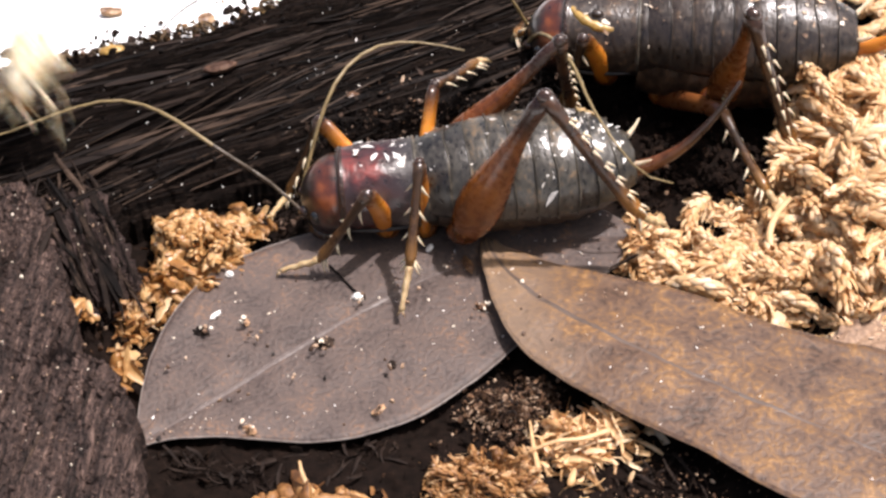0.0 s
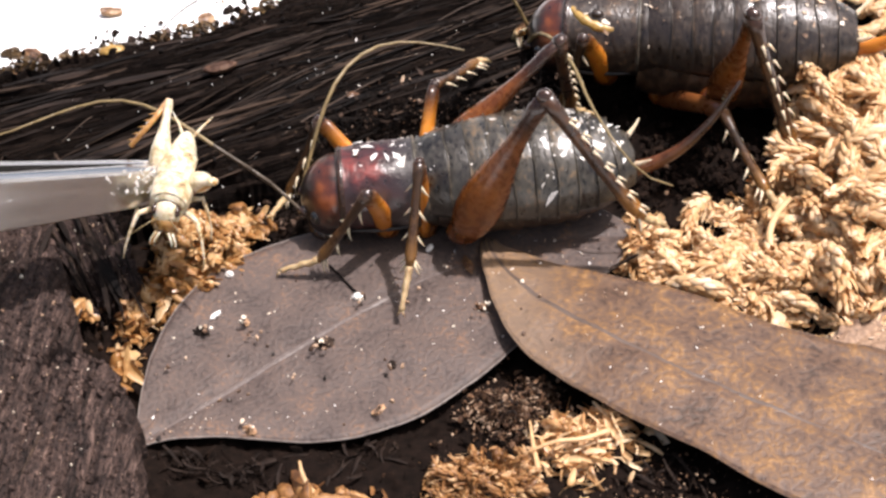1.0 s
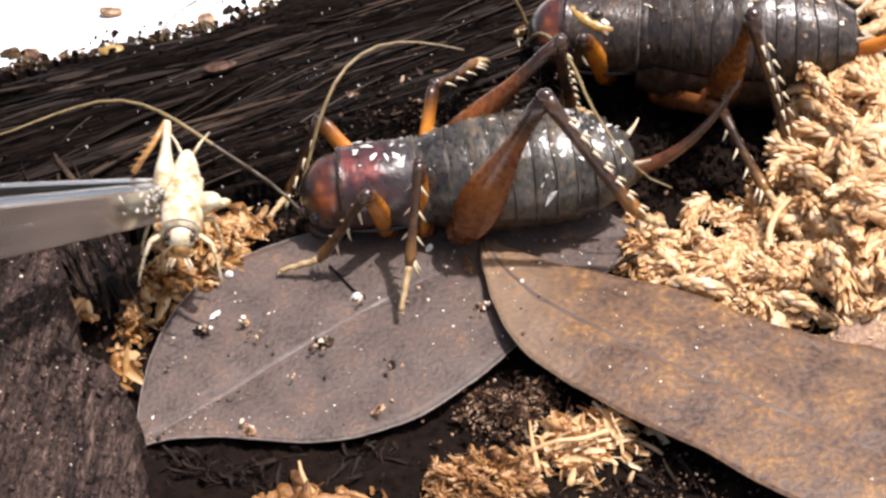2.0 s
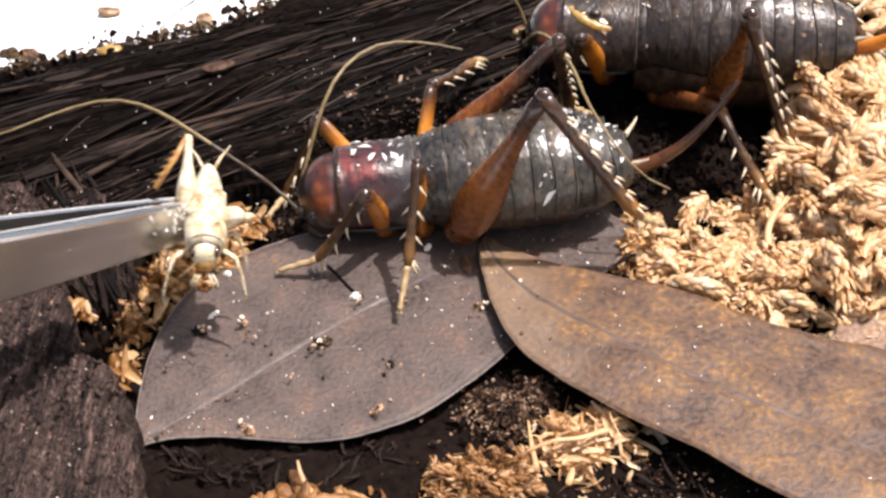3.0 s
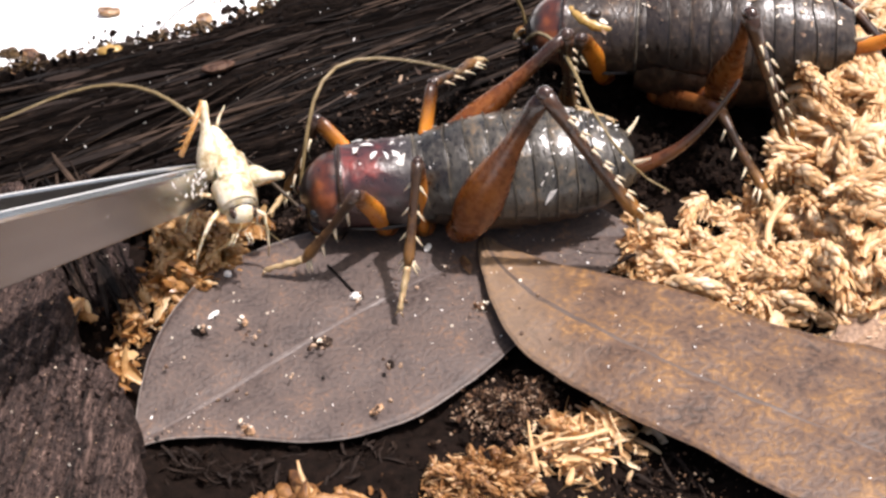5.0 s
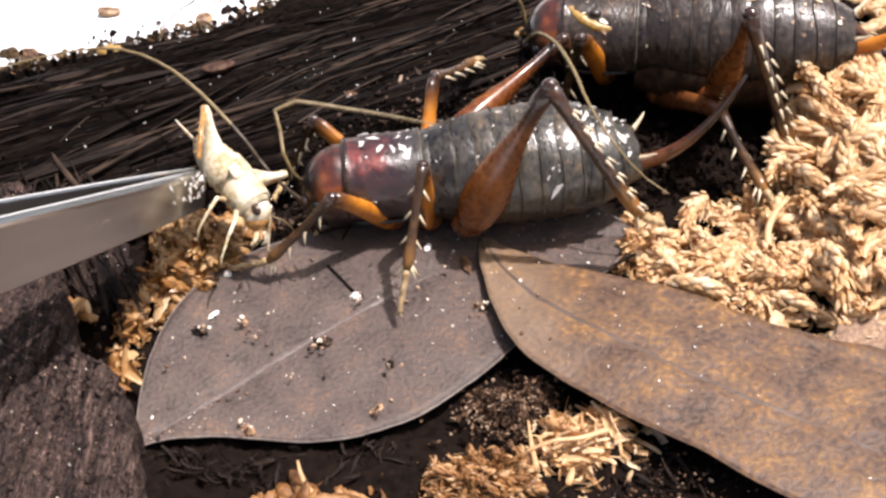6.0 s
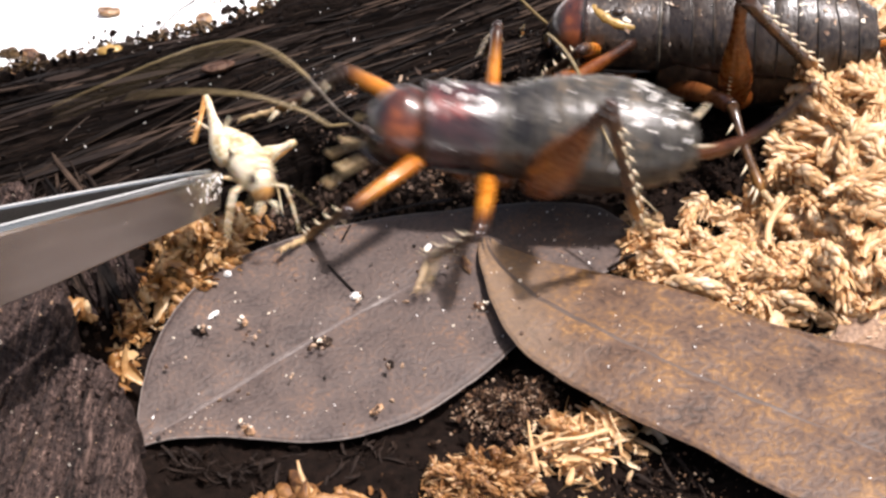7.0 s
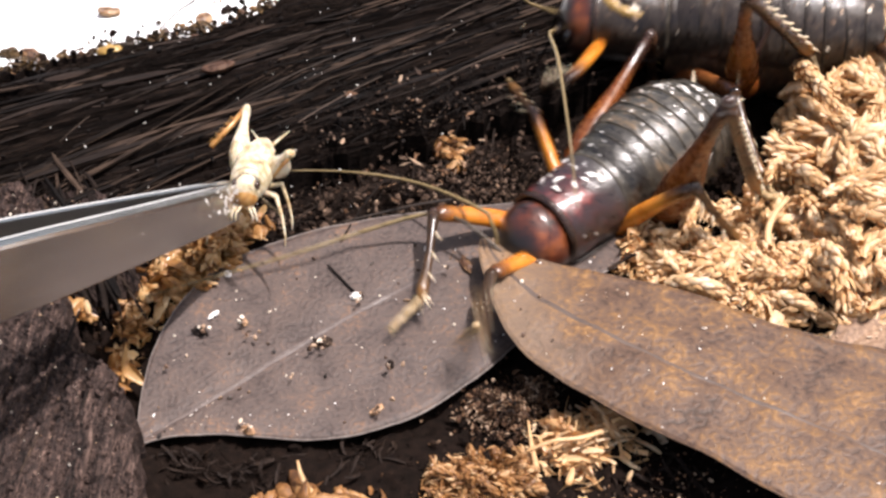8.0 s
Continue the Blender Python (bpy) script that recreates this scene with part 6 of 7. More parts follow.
def motions():
    body = [(0, (2.6, 3.1, 10.2, 0.0, 2.2, 185.2)),
            (4.7, (2.5, 3.1, 10.2, 0.0, 2.2, 185.2)),
            (5.8, (3.4, 3.7, 10.5, 0.0, 1.5, 185.3)),
            (6.0, (3.5, 3.8, 10.8, 0.0, 1.5, 185.3)),
            (6.2, (3.9, 4.5, 11.9, 0.0, -1.2, 183.1)),
            (6.5, (4.6, 4.9, 12.2, 0.0, -1.2, 183.1)),
            (6.7, (5.6, 4.4, 13.1, 0.0, -2.6, 182.5)),
            (6.8, (9.9, 7.0, 14.7, 0.0, -5.3, 180.0)),
            (6.9, (12.1, 6.1, 15.3, 0.0, -6.1, 176.0)),
            (6.97, (12.4, 6.3, 15.4, 0.0, -5.0, 177.3)),
            (7.0, (13.8, 5.8, 15.2, 0.0, -5.0, 178.5)),
            (7.03, (15.1, 5.3, 15.0, 0.0, -5.0, 180.1)),
            (7.1, (15.7, 4.6, 14.7, 0.0, -3.8, 183.7)),
            (7.2, (15.9, 3.7, 14.4, 0.0, -2.9, 184.3)),
            (7.6, (16.0, 3.7, 14.4, 0.0, -2.9, 184.3)),
            (7.7, (14.7, 2.5, 13.2, 0.0, -1.2, 192.9)),
            (7.8, (21.0, 6.8, 8.7, 0.0, 7.2, 201.5)),
            (7.9, (23.3, 8.7, 7.1, 0.0, 2.8, 219.9)),
            (8.0, (24.7, 8.3, 7.1, 0.0, 2.8, 223.9))]
    feet = {
        ("hind", 1): [(0, (24.8, -6.6, 11.4, 30.3, -1.6, 5.0, 15.5, -6.7, 32.1)),
            (4.7, (24.8, -6.8, 11.3, 30.3, -1.6, 5.0, 15.0, -6.6, 31.5)),
            (5.8, (24.9, -6.6, 11.5, 30.3, -1.6, 5.0, 13.6, -5.4, 31.9)),
            (6.5, (24.6, -7.1, 11.7, 29.9, -1.6, 5.0, 12.9, -5.2, 17.9)),
            (6.8, (24.3, -8.5, 13.0, 29.9, -1.6, 5.0, 14.9, -5.7, 19.8)),
            (7.1, (24.4, -7.4, 11.4, 29.8, -2.1, 5.0, 18.4, -7.4, 18.8)),
            (7.2, (24.4, -7.6, 11.7, 29.8, -2.1, 5.0, 18.2, -7.8, 18.7)),
            (7.6, (24.4, -7.7, 11.8, 29.8, -2.1, 5.0, 18.1, -7.8, 18.8)),
            (7.9, (41.0, 5.0, 6.4, 44.1, 4.7, 5.0, 36.5, -3.3, 29.5)),
            (8.0, (41.4, 3.3, 7.2, 44.8, 4.1, 5.0, 33.2, -4.3, 27.1))],
        ("mid", 1): [(0, (-4.4, -11.4, 7.5, -5.5, -15.6, 3.2, -3.2, -4.6, 18.5)),
            (4.7, (-4.4, -11.4, 7.5, -5.5, -15.6, 3.2, -3.2, -4.6, 18.5)),
            (5.8, (-4.3, -13.4, 9.1, -5.5, -15.9, 3.2, -3.1, -4.5, 18.7)),
            (6.5, (-4.9, -13.1, 7.1, -5.5, -16.3, 3.2, -0.9, -6.2, 14.4)),
            (6.8, (-2.9, -6.3, 3.3, -5.5, -17.1, 3.2, 2.6, -6.8, 12.1)),
            (7.0, (-1.8, -6.2, 3.7, -4.5, -16.1, 3.2, 4.2, -7.9, 12.2)),
            (7.1, (14.5, -6.7, 6.1, 15.6, -7.9, 3.5, 11.8, -6.9, 15.3)),
            (7.2, (15.3, -7.4, 6.3, 16.4, -7.8, 3.2, 11.7, -7.9, 15.1)),
            (7.6, (15.3, -7.4, 6.3, 16.4, -7.8, 3.2, 11.7, -7.9, 15.1)),
            (7.9, (39.1, 1.8, -0.5, 40.8, -4.5, 3.2, 32.5, -0.1, 10.5)),
            (8.0, (39.1, -1.2, 2.2, 41.5, -4.5, 3.2, 31.9, -2.5, 12.9))],
        ("fore", 1): [(0, (-16.0, -7.7, 5.1, -21.0, -7.6, 3.2, -9.7, -7.6, 15.9)),
            (4.7, (-16.0, -7.7, 5.1, -21.0, -7.6, 3.2, -9.7, -7.6, 15.9)),
            (5.8, (-22.2, -8.5, 5.6, -27.2, -7.2, 3.2, -13.6, -6.8, 14.5)),
            (6.0, (-22.2, -8.3, 5.4, -27.2, -7.2, 3.2, -13.6, -6.6, 14.4)),
            (6.5, (-20.9, -7.1, 5.5, -24.8, -5.1, 3.2, -12.9, -5.8, 13.6)),
            (6.8, (-20.1, -0.4, 7.4, -19.1, -5.5, 7.0, -12.9, -3.6, 16.0)),
            (6.9, (-19.8, 1.6, 1.7, -22.2, -4.4, 5.0, -13.8, -3.6, 12.1)),
            (7.2, (-14.0, -5.8, 4.7, -17.5, -5.6, 3.2, -6.2, -10.0, 12.7)),
            (7.6, (-14.1, -5.7, 4.6, -17.5, -5.6, 3.2, -6.3, -10.0, 12.6)),
            (7.9, (3.0, -10.0, -3.7, 1.1, -20.8, 3.0, 4.6, -13.2, 8.2)),
            (8.0, (4.0, -25.5, 11.0, 1.8, -21.8, 3.0, 6.0, -13.5, 8.0))],
        ("fore", -1): [(0, (-21.5, 9.4, 1.5, -25.5, -1.6, 3.0, -17.1, 11.5, 13.0)),
            (4.7, (-21.5, 9.4, 1.5, -25.5, -1.6, 3.0, -17.1, 11.5, 13.0)),
            (5.8, (-21.5, 11.5, 1.3, -24.2, 1.3, 3.0, -18.0, 11.7, 13.3)),
            (6.5, (-22.3, 15.2, 2.3, -23.1, 7.0, 5.0, -17.6, 10.2, 12.1)),
            (6.8, (-23.6, 16.7, 7.1, -26.5, 14.2, 8.0, -17.0, 11.2, 17.1)),
            (7.0, (-22.9, 18.5, 9.1, -26.1, 18.7, 8.0, -12.3, 17.4, 18.7)),
            (7.2, (-21.4, 11.3, 11.7, -25.6, 16.2, 6.0, -10.7, 9.1, 20.1)),
            (7.6, (-21.5, 11.7, 11.4, -25.6, 16.2, 6.0, -10.8, 9.3, 20.0)),
            (7.9, (-3.0, -14.3, 3.5, -6.9, -18.9, 3.0, -2.3, -3.3, 9.5)),
            (8.0, (-2.8, -14.7, 4.8, -7.1, -19.1, 3.0, -1.2, -3.0, 8.8))],
        ("mid", -1): [(0, (4.4, 26.2, 11.8, 6.9, 33.6, 7.0, -1.4, 16.0, 17.3)),
            (4.7, (4.4, 26.2, 11.8, 6.9, 33.6, 7.0, -1.4, 16.0, 17.3)),
            (6.0, (4.3, 26.8, 11.4, 6.4, 34.1, 7.0, -1.2, 16.6, 17.2)),
            (6.5, (4.9, 27.4, 12.0, 6.3, 34.1, 7.0, 1.0, 15.7, 16.9)),
            (6.8, (7.1, 34.8, 9.0, 8.4, 37.7, 7.0, 4.9, 23.1, 17.7)),
            (7.2, (5.1, 23.2, 14.3, 3.6, 33.0, 6.0, 8.9, 13.4, 19.6)),
            (7.6, (5.1, 23.2, 14.3, 3.6, 33.0, 6.0, 8.9, 13.5, 19.6)),
            (7.9, (7.3, 27.7, 8.6, 6.4, 37.7, 5.0, 9.2, 16.0, 13.9)),
            (8.0, (9.9, 31.0, 4.2, 8.8, 35.5, 5.0, 12.6, 18.9, 8.3))],
        ("hind", -1): [(0, (17.9, 23.3, 5.9, 20.8, 25.9, 3.0, 19.1, 18.6, 17.4)),
            (4.7, (18.0, 23.3, 6.0, 20.8, 25.9, 3.0, 15.2, 14.6, 20.2)),
            (5.8, (19.7, 37.3, -4.5, 21.6, 25.9, 3.0, 12.2, 20.3, 21.3)),
            (6.5, (21.9, 37.2, -4.1, 23.3, 27.2, 3.0, 14.6, 24.9, 9.3)),
            (6.8, (24.4, 43.0, -8.5, 24.9, 26.5, 3.0, 19.8, 29.6, 7.6)),
            (7.2, (28.0, 41.3, -7.1, 27.6, 25.9, 3.0, 24.5, 26.8, 8.0)),
            (7.6, (28.0, 41.3, -7.2, 27.6, 25.9, 3.0, 24.6, 26.8, 8.0)),
            (7.9, (32.7, 41.2, -5.4, 32.4, 28.6, 3.0, 31.0, 31.3, 16.3)),
            (8.0, (32.8, 41.7, -6.3, 32.4, 28.6, 3.0, 30.1, 33.1, 8.7))],
    }
    near = [(0, (-20.4, 4.1, 6.0) + (-23.2, 3.4, 9.0) + (-29.7, 5.2, 13.0) + (-35.9, 9.1, 15.0) + (-40.7, 12.2, 15.0) + (-45.3, 12.8, 15.0) + (-51.2, 11.4, 14.0) + (-58.2, 8.1, 13.0) + (-62.8, 7.9, 12.0)),
             (4.7, (-20.4, 4.1, 6.0) + (-23.2, 3.4, 9.0) + (-29.3, 5.2, 13.0) + (-35.9, 9.1, 15.0) + (-40.7, 12.2, 15.0) + (-45.3, 12.8, 15.0) + (-51.2, 11.4, 14.0) + (-58.2, 8.1, 13.0) + (-62.8, 7.9, 12.0)),
             (5.4, (-21.0, 5.2, 6.0) + (-23.8, 5.7, 9.0) + (-29.5, 10.3, 13.0) + (-35.2, 16.4, 15.0) + (-40.3, 20.2, 15.0) + (-46.5, 20.9, 15.0) + (-52.7, 19.7, 14.0) + (-59.7, 15.2, 13.0) + (-64.2, 14.1, 12.0)),
             (5.8, (-20.1, 4.1, 6.0) + (-22.6, 4.5, 9.0) + (-26.2, 7.3, 13.0) + (-32.6, 13.7, 16.0) + (-38.3, 18.7, 17.0) + (-44.9, 22.0, 17.0) + (-52.8, 22.1, 16.0) + (-60.3, 20.2, 15.0) + (-64.8, 19.0, 14.0)),
             (6.0, (-20.1, 4.1, 6.0) + (-22.6, 4.5, 9.0) + (-26.2, 7.3, 13.0) + (-32.6, 13.7, 16.0) + (-38.3, 18.7, 17.0) + (-44.9, 22.0, 17.0) + (-52.8, 22.1, 16.0) + (-60.3, 20.2, 15.0) + (-64.8, 19.0, 14.0)),
             (6.3, (-19.9, 9.3, 9.0) + (-22.9, 10.4, 11.0) + (-27.5, 12.7, 13.0) + (-32.5, 12.6, 15.0) + (-37.8, 13.7, 16.0) + (-44.0, 15.0, 16.0) + (-49.4, 15.1, 15.0) + (-58.1, 8.4, 14.0) + (-62.4, 6.7, 13.0)),
             (6.5, (-19.1, 8.1, 9.0) + (-22.1, 9.4, 11.0) + (-26.5, 10.3, 13.0) + (-32.5, 12.0, 15.0) + (-37.7, 13.1, 16.0) + (-43.9, 14.4, 16.0) + (-49.4, 14.7, 15.0) + (-58.0, 7.8, 14.0) + (-62.4, 6.7, 13.0)),
             (6.8, (-11.9, 11.4, 14.0) + (-18.4, 12.7, 13.0) + (-23.0, 13.9, 14.0) + (-28.9, 15.0, 16.0) + (-33.3, 13.7, 16.0) + (-36.6, 10.0, 16.0) + (-39.2, 6.5, 15.0) + (-40.9, 1.9, 14.0) + (-42.0, -1.4, 13.0)),
             (7.0, (-11.6, 10.3, 12.0) + (-14.6, 12.7, 14.0) + (-16.9, 15.0, 16.0) + (-20.1, 18.7, 17.0) + (-24.0, 21.3, 18.0) + (-28.0, 22.6, 18.0) + (-32.7, 22.7, 17.0) + (-37.0, 20.1, 17.0) + (-40.8, 18.8, 16.0)),
             (7.2, (-8.3, 7.4, 11.0) + (-9.4, 2.5, 13.0) + (-10.4, -7.3, 16.0) + (-11.6, -17.9, 18.0) + (-12.8, -27.6, 18.0) + (-13.7, -34.6, 16.0) + (-14.6, -39.4, 12.0) + (-15.0, -42.5, 8.0) + (-15.0, -44.0, 5.0)),
             (7.3, (-8.4, 7.8, 11.0) + (-10.3, 7.3, 13.0) + (-16.5, 8.3, 15.0) + (-23.8, 8.7, 17.0) + (-28.4, 10.2, 17.0) + (-36.0, 11.8, 17.0) + (-43.7, 13.6, 17.0) + (-51.6, 15.6, 16.0) + (-59.5, 16.4, 15.0)),
             (7.6, (-8.4, 7.8, 11.0) + (-10.3, 7.9, 13.0) + (-16.5, 8.3, 15.0) + (-23.8, 8.7, 17.0) + (-29.8, 10.2, 17.0) + (-36.7, 11.8, 17.0) + (-43.7, 13.6, 17.0) + (-51.6, 15.6, 16.0) + (-59.5, 16.4, 15.0)),
             (7.9, (4.8, -4.4, 7.0) + (1.2, -3.4, 8.0) + (-2.8, -2.0, 8.0) + (-6.9, -0.6, 7.0) + (-10.6, -0.2, 6.0) + (-14.4, 0.1, 5.0) + (-18.0, -1.0, 5.0) + (-21.7, -1.8, 4.5) + (-25.3, -2.7, 4.0)),
             (8.0, (6.6, -6.1, 7.0) + (3.3, -4.2, 8.0) + (-0.6, -1.8, 8.0) + (-4.7, -1.8, 7.0) + (-8.3, -2.3, 6.0) + (-12.0, -2.9, 5.0) + (-15.6, -4.8, 5.0) + (-19.2, -6.0, 4.5) + (-22.8, -7.0, 4.0))]
    far = [(0, (-17.8, 5.7, 9.0) + (-17.1, 6.7, 13.0) + (-16.1, 8.2, 16.0) + (-14.3, 11.5, 19.0) + (-11.5, 15.8, 20.0) + (-7.8, 18.8, 20.0) + (-3.0, 20.5, 19.0) + (2.1, 20.3, 18.0) + (5.8, 20.1, 17.0)),
             (4.7, (-17.8, 5.7, 9.0) + (-17.1, 6.7, 13.0) + (-16.1, 8.2, 16.0) + (-14.3, 11.5, 19.0) + (-11.5, 15.8, 20.0) + (-7.8, 18.8, 20.0) + (-3.0, 20.5, 19.0) + (1.8, 20.6, 18.0) + (5.8, 20.1, 17.0)),
             (5.8, (-19.4, 1.1, 9.0) + (-20.3, 2.0, 13.0) + (-20.9, 5.3, 15.0) + (-21.8, 7.5, 17.0) + (-21.6, 9.1, 18.0) + (-18.6, 8.8, 18.0) + (-13.5, 8.7, 17.0) + (-8.6, 8.8, 16.0) + (-4.7, 8.9, 15.0)),
             (6.0, (-19.4, 1.1, 9.0) + (-20.3, 2.0, 13.0) + (-20.9, 5.3, 15.0) + (-21.8, 7.5, 17.0) + (-21.6, 9.1, 18.0) + (-18.6, 8.8, 18.0) + (-13.5, 8.7, 17.0) + (-8.6, 8.8, 16.0) + (-4.7, 8.9, 15.0)),
             (6.3, (-19.4, 7.4, 10.0) + (-21.7, 5.5, 12.0) + (-25.2, 4.3, 13.0) + (-27.8, 1.3, 14.0) + (-30.1, -2.7, 15.0) + (-32.6, -6.1, 15.0) + (-35.1, -9.2, 14.0) + (-37.2, -11.1, 12.0) + (-38.7, -12.0, 10.0)),
             (6.5, (-19.1, 8.3, 10.0) + (-21.8, 6.3, 12.0) + (-25.2, 4.5, 13.0) + (-27.8, 1.9, 14.0) + (-31.0, -1.6, 15.0) + (-34.1, -5.0, 15.0) + (-36.6, -8.1, 14.0) + (-38.9, -11.1, 12.0) + (-40.8, -12.0, 10.0)),
             (6.8, (-13.8, 8.0, 10.0) + (-16.6, 6.7, 12.0) + (-19.5, 6.7, 13.0) + (-23.1, 6.6, 14.0) + (-26.6, 5.3, 15.0) + (-30.9, 4.1, 15.0) + (-34.5, 3.0, 14.0) + (-37.5, 2.0, 12.0) + (-39.8, 1.0, 10.0)),
             (7.2, (-7.7, 8.5, 13.0) + (-10.7, 10.1, 15.0) + (-14.4, 12.4, 17.0) + (-19.0, 14.8, 18.0) + (-23.6, 17.2, 19.0) + (-28.4, 19.8, 19.0) + (-33.2, 22.5, 19.0) + (-38.5, 26.7, 18.0) + (-43.9, 30.9, 17.0)),
             (7.6, (-8.1, 6.2, 11.0) + (-10.6, 4.4, 12.0) + (-14.7, -0.3, 13.0) + (-18.6, -5.4, 14.0) + (-23.2, -10.3, 14.0) + (-27.8, -13.3, 13.0) + (-32.5, -16.2, 11.0) + (-36.5, -19.1, 9.0) + (-39.7, -21.9, 7.0)),
             (7.9, (6.9, -5.6, 9.0) + (4.7, -4.6, 10.0) + (1.2, -1.8, 10.0) + (-3.2, 1.7, 9.0) + (-7.7, 4.4, 8.0) + (-12.2, 5.2, 8.0) + (-16.9, 6.7, 7.0) + (-21.4, 6.7, 7.0) + (-26.1, 7.6, 6.0)),
             (8.0, (8.6, -6.7, 9.0) + (6.2, -5.1, 10.0) + (2.6, -1.8, 10.0) + (-1.8, 2.2, 9.0) + (-6.3, 5.2, 8.0) + (-10.8, 6.2, 8.0) + (-15.4, 7.9, 7.0) + (-20.0, 7.9, 7.0) + (-24.6, 8.8, 6.0))]
    nods = [(0, (16.4, 0, -0.9, 0, 6, 0)), (5.8, (16.4, 0, -0.9, 0, 6, 0)), (6.5, (17.8, 0, -0.8, 0, -4, 0)), (7.2, (18.8, 0, -0.8, 0, -8, 0)),
            (7.6, (18.8, 0, -0.8, 0, -8, 0)), (8.0, (17.6, 0, -0.8, 0, 0, 0))]
    times = sorted([0, 1.7, 2.8, 4.7, 5.0, 5.2, 5.4, 5.6, 6.97, 7.03] + [5.8 + 0.1 * k for k in range(23)])
    move_weta(weta_front, *PARTS_FRONT, body, feet, (near, far), nods, times)
    body = [(0, (34.9, 34.3, 11.2, 0.0, 1.8, 173.3)),
            (6.0, (34.9, 34.3, 11.2, 0.0, 1.8, 173.3)),
            (6.2, (35.8, 33.1, 11.2, 0.0, 1.8, 173.9)),
            (6.5, (36.9, 34.3, 11.2, 0.0, 1.8, 173.3)),
            (6.8, (38.2, 34.7, 11.2, 0.0, 1.8, 173.4)),
            (7.6, (38.2, 34.7, 11.2, 0.0, 1.8, 173.4)),
            (7.9, (38.2, 34.7, 11.2, 0.0, 1.8, 173.4)),
            (8.0, (39.7, 37.6, 11.2, 0.0, 1.8, 172.4))]
    feet = {
        ("hind", 1): [(0, (47.6, 13.4, 6.4, 49.9, 12.2, 4.8, 44.3, 12.5, 18.4)),
            (6.0, (47.6, 13.4, 6.4, 49.9, 12.2, 4.8, 44.3, 12.5, 18.4)),
            (6.5, (51.7, 24.2, 12.2, 53.4, 24.4, 8.6, 37.6, 18.1, 27.1)),
            (7.2, (52.5, 24.3, 11.3, 53.6, 24.1, 8.5, 35.1, 15.3, 33.1)),
            (8, (52.1, 28.4, 11.6, 52.9, 26.3, 9.2, 42.6, 18.1, 31.8))],
        ("mid", 1): [(0, (42.8, 5.1, 5.9, 44.8, 3.2, 4.2, 38.3, 24.4, 21.8)),
            (6.0, (42.8, 5.1, 5.9, 44.8, 3.2, 4.2, 38.3, 24.4, 21.8)),
            (6.5, (42.1, 5.2, 5.7, 44.4, 3.4, 4.2, 42.9, 25.1, 20.0)),
            (7.2, (42.6, 5.3, 5.5, 44.6, 3.4, 4.2, 43.4, 12.3, 16.4)),
            (8, (43.4, 8.5, 4.4, 44.9, 5.4, 4.2, 42.3, 21.5, 19.4))],
        ("fore", 1): [(0, (16.7, 26.5, 3.5, 14.3, 25.8, 2.0, 18.9, 24.7, 16.7)),
            (6.0, (16.7, 26.5, 3.5, 14.3, 25.8, 2.0, 18.9, 24.7, 16.7)),
            (6.5, (17.4, 25.6, 4.2, 15.1, 25.8, 2.0, 20.6, 24.2, 17.3)),
            (7.2, (13.5, 30.3, 7.7, 12.2, 36.2, 3.0, 18.1, 21.0, 16.3)),
            (8, (14.6, 32.7, 3.0, 12.9, 32.7, 3.0, 17.7, 22.6, 11.4))],
        ("fore", -1): [(0, (10.4, 36.4, 9.4, 9.8, 41.3, 4.0, 12.6, 48.9, 4.9)),
            (8, (11.5, 41.1, 6.2, 9.8, 41.3, 4.0, 14.7, 53.5, 1.9))],
        ("mid", -1): [(0, (41.2, 64.9, 6.1, 44.5, 68.3, 4.0, 34.2, 53.4, 10.2)),
            (8, (42.1, 70.1, 2.9, 44.5, 68.3, 4.0, 35.0, 58.6, 6.9))],
        ("hind", -1): [(0, (73.9, 46.0, -6.8, 70.9, 29.9, 4.0, 64.3, 35.7, 10.9)),
            (8, (63.6, 16.7, 14.7, 70.9, 29.9, 4.0, 66.0, 38.5, 8.9))],
    }
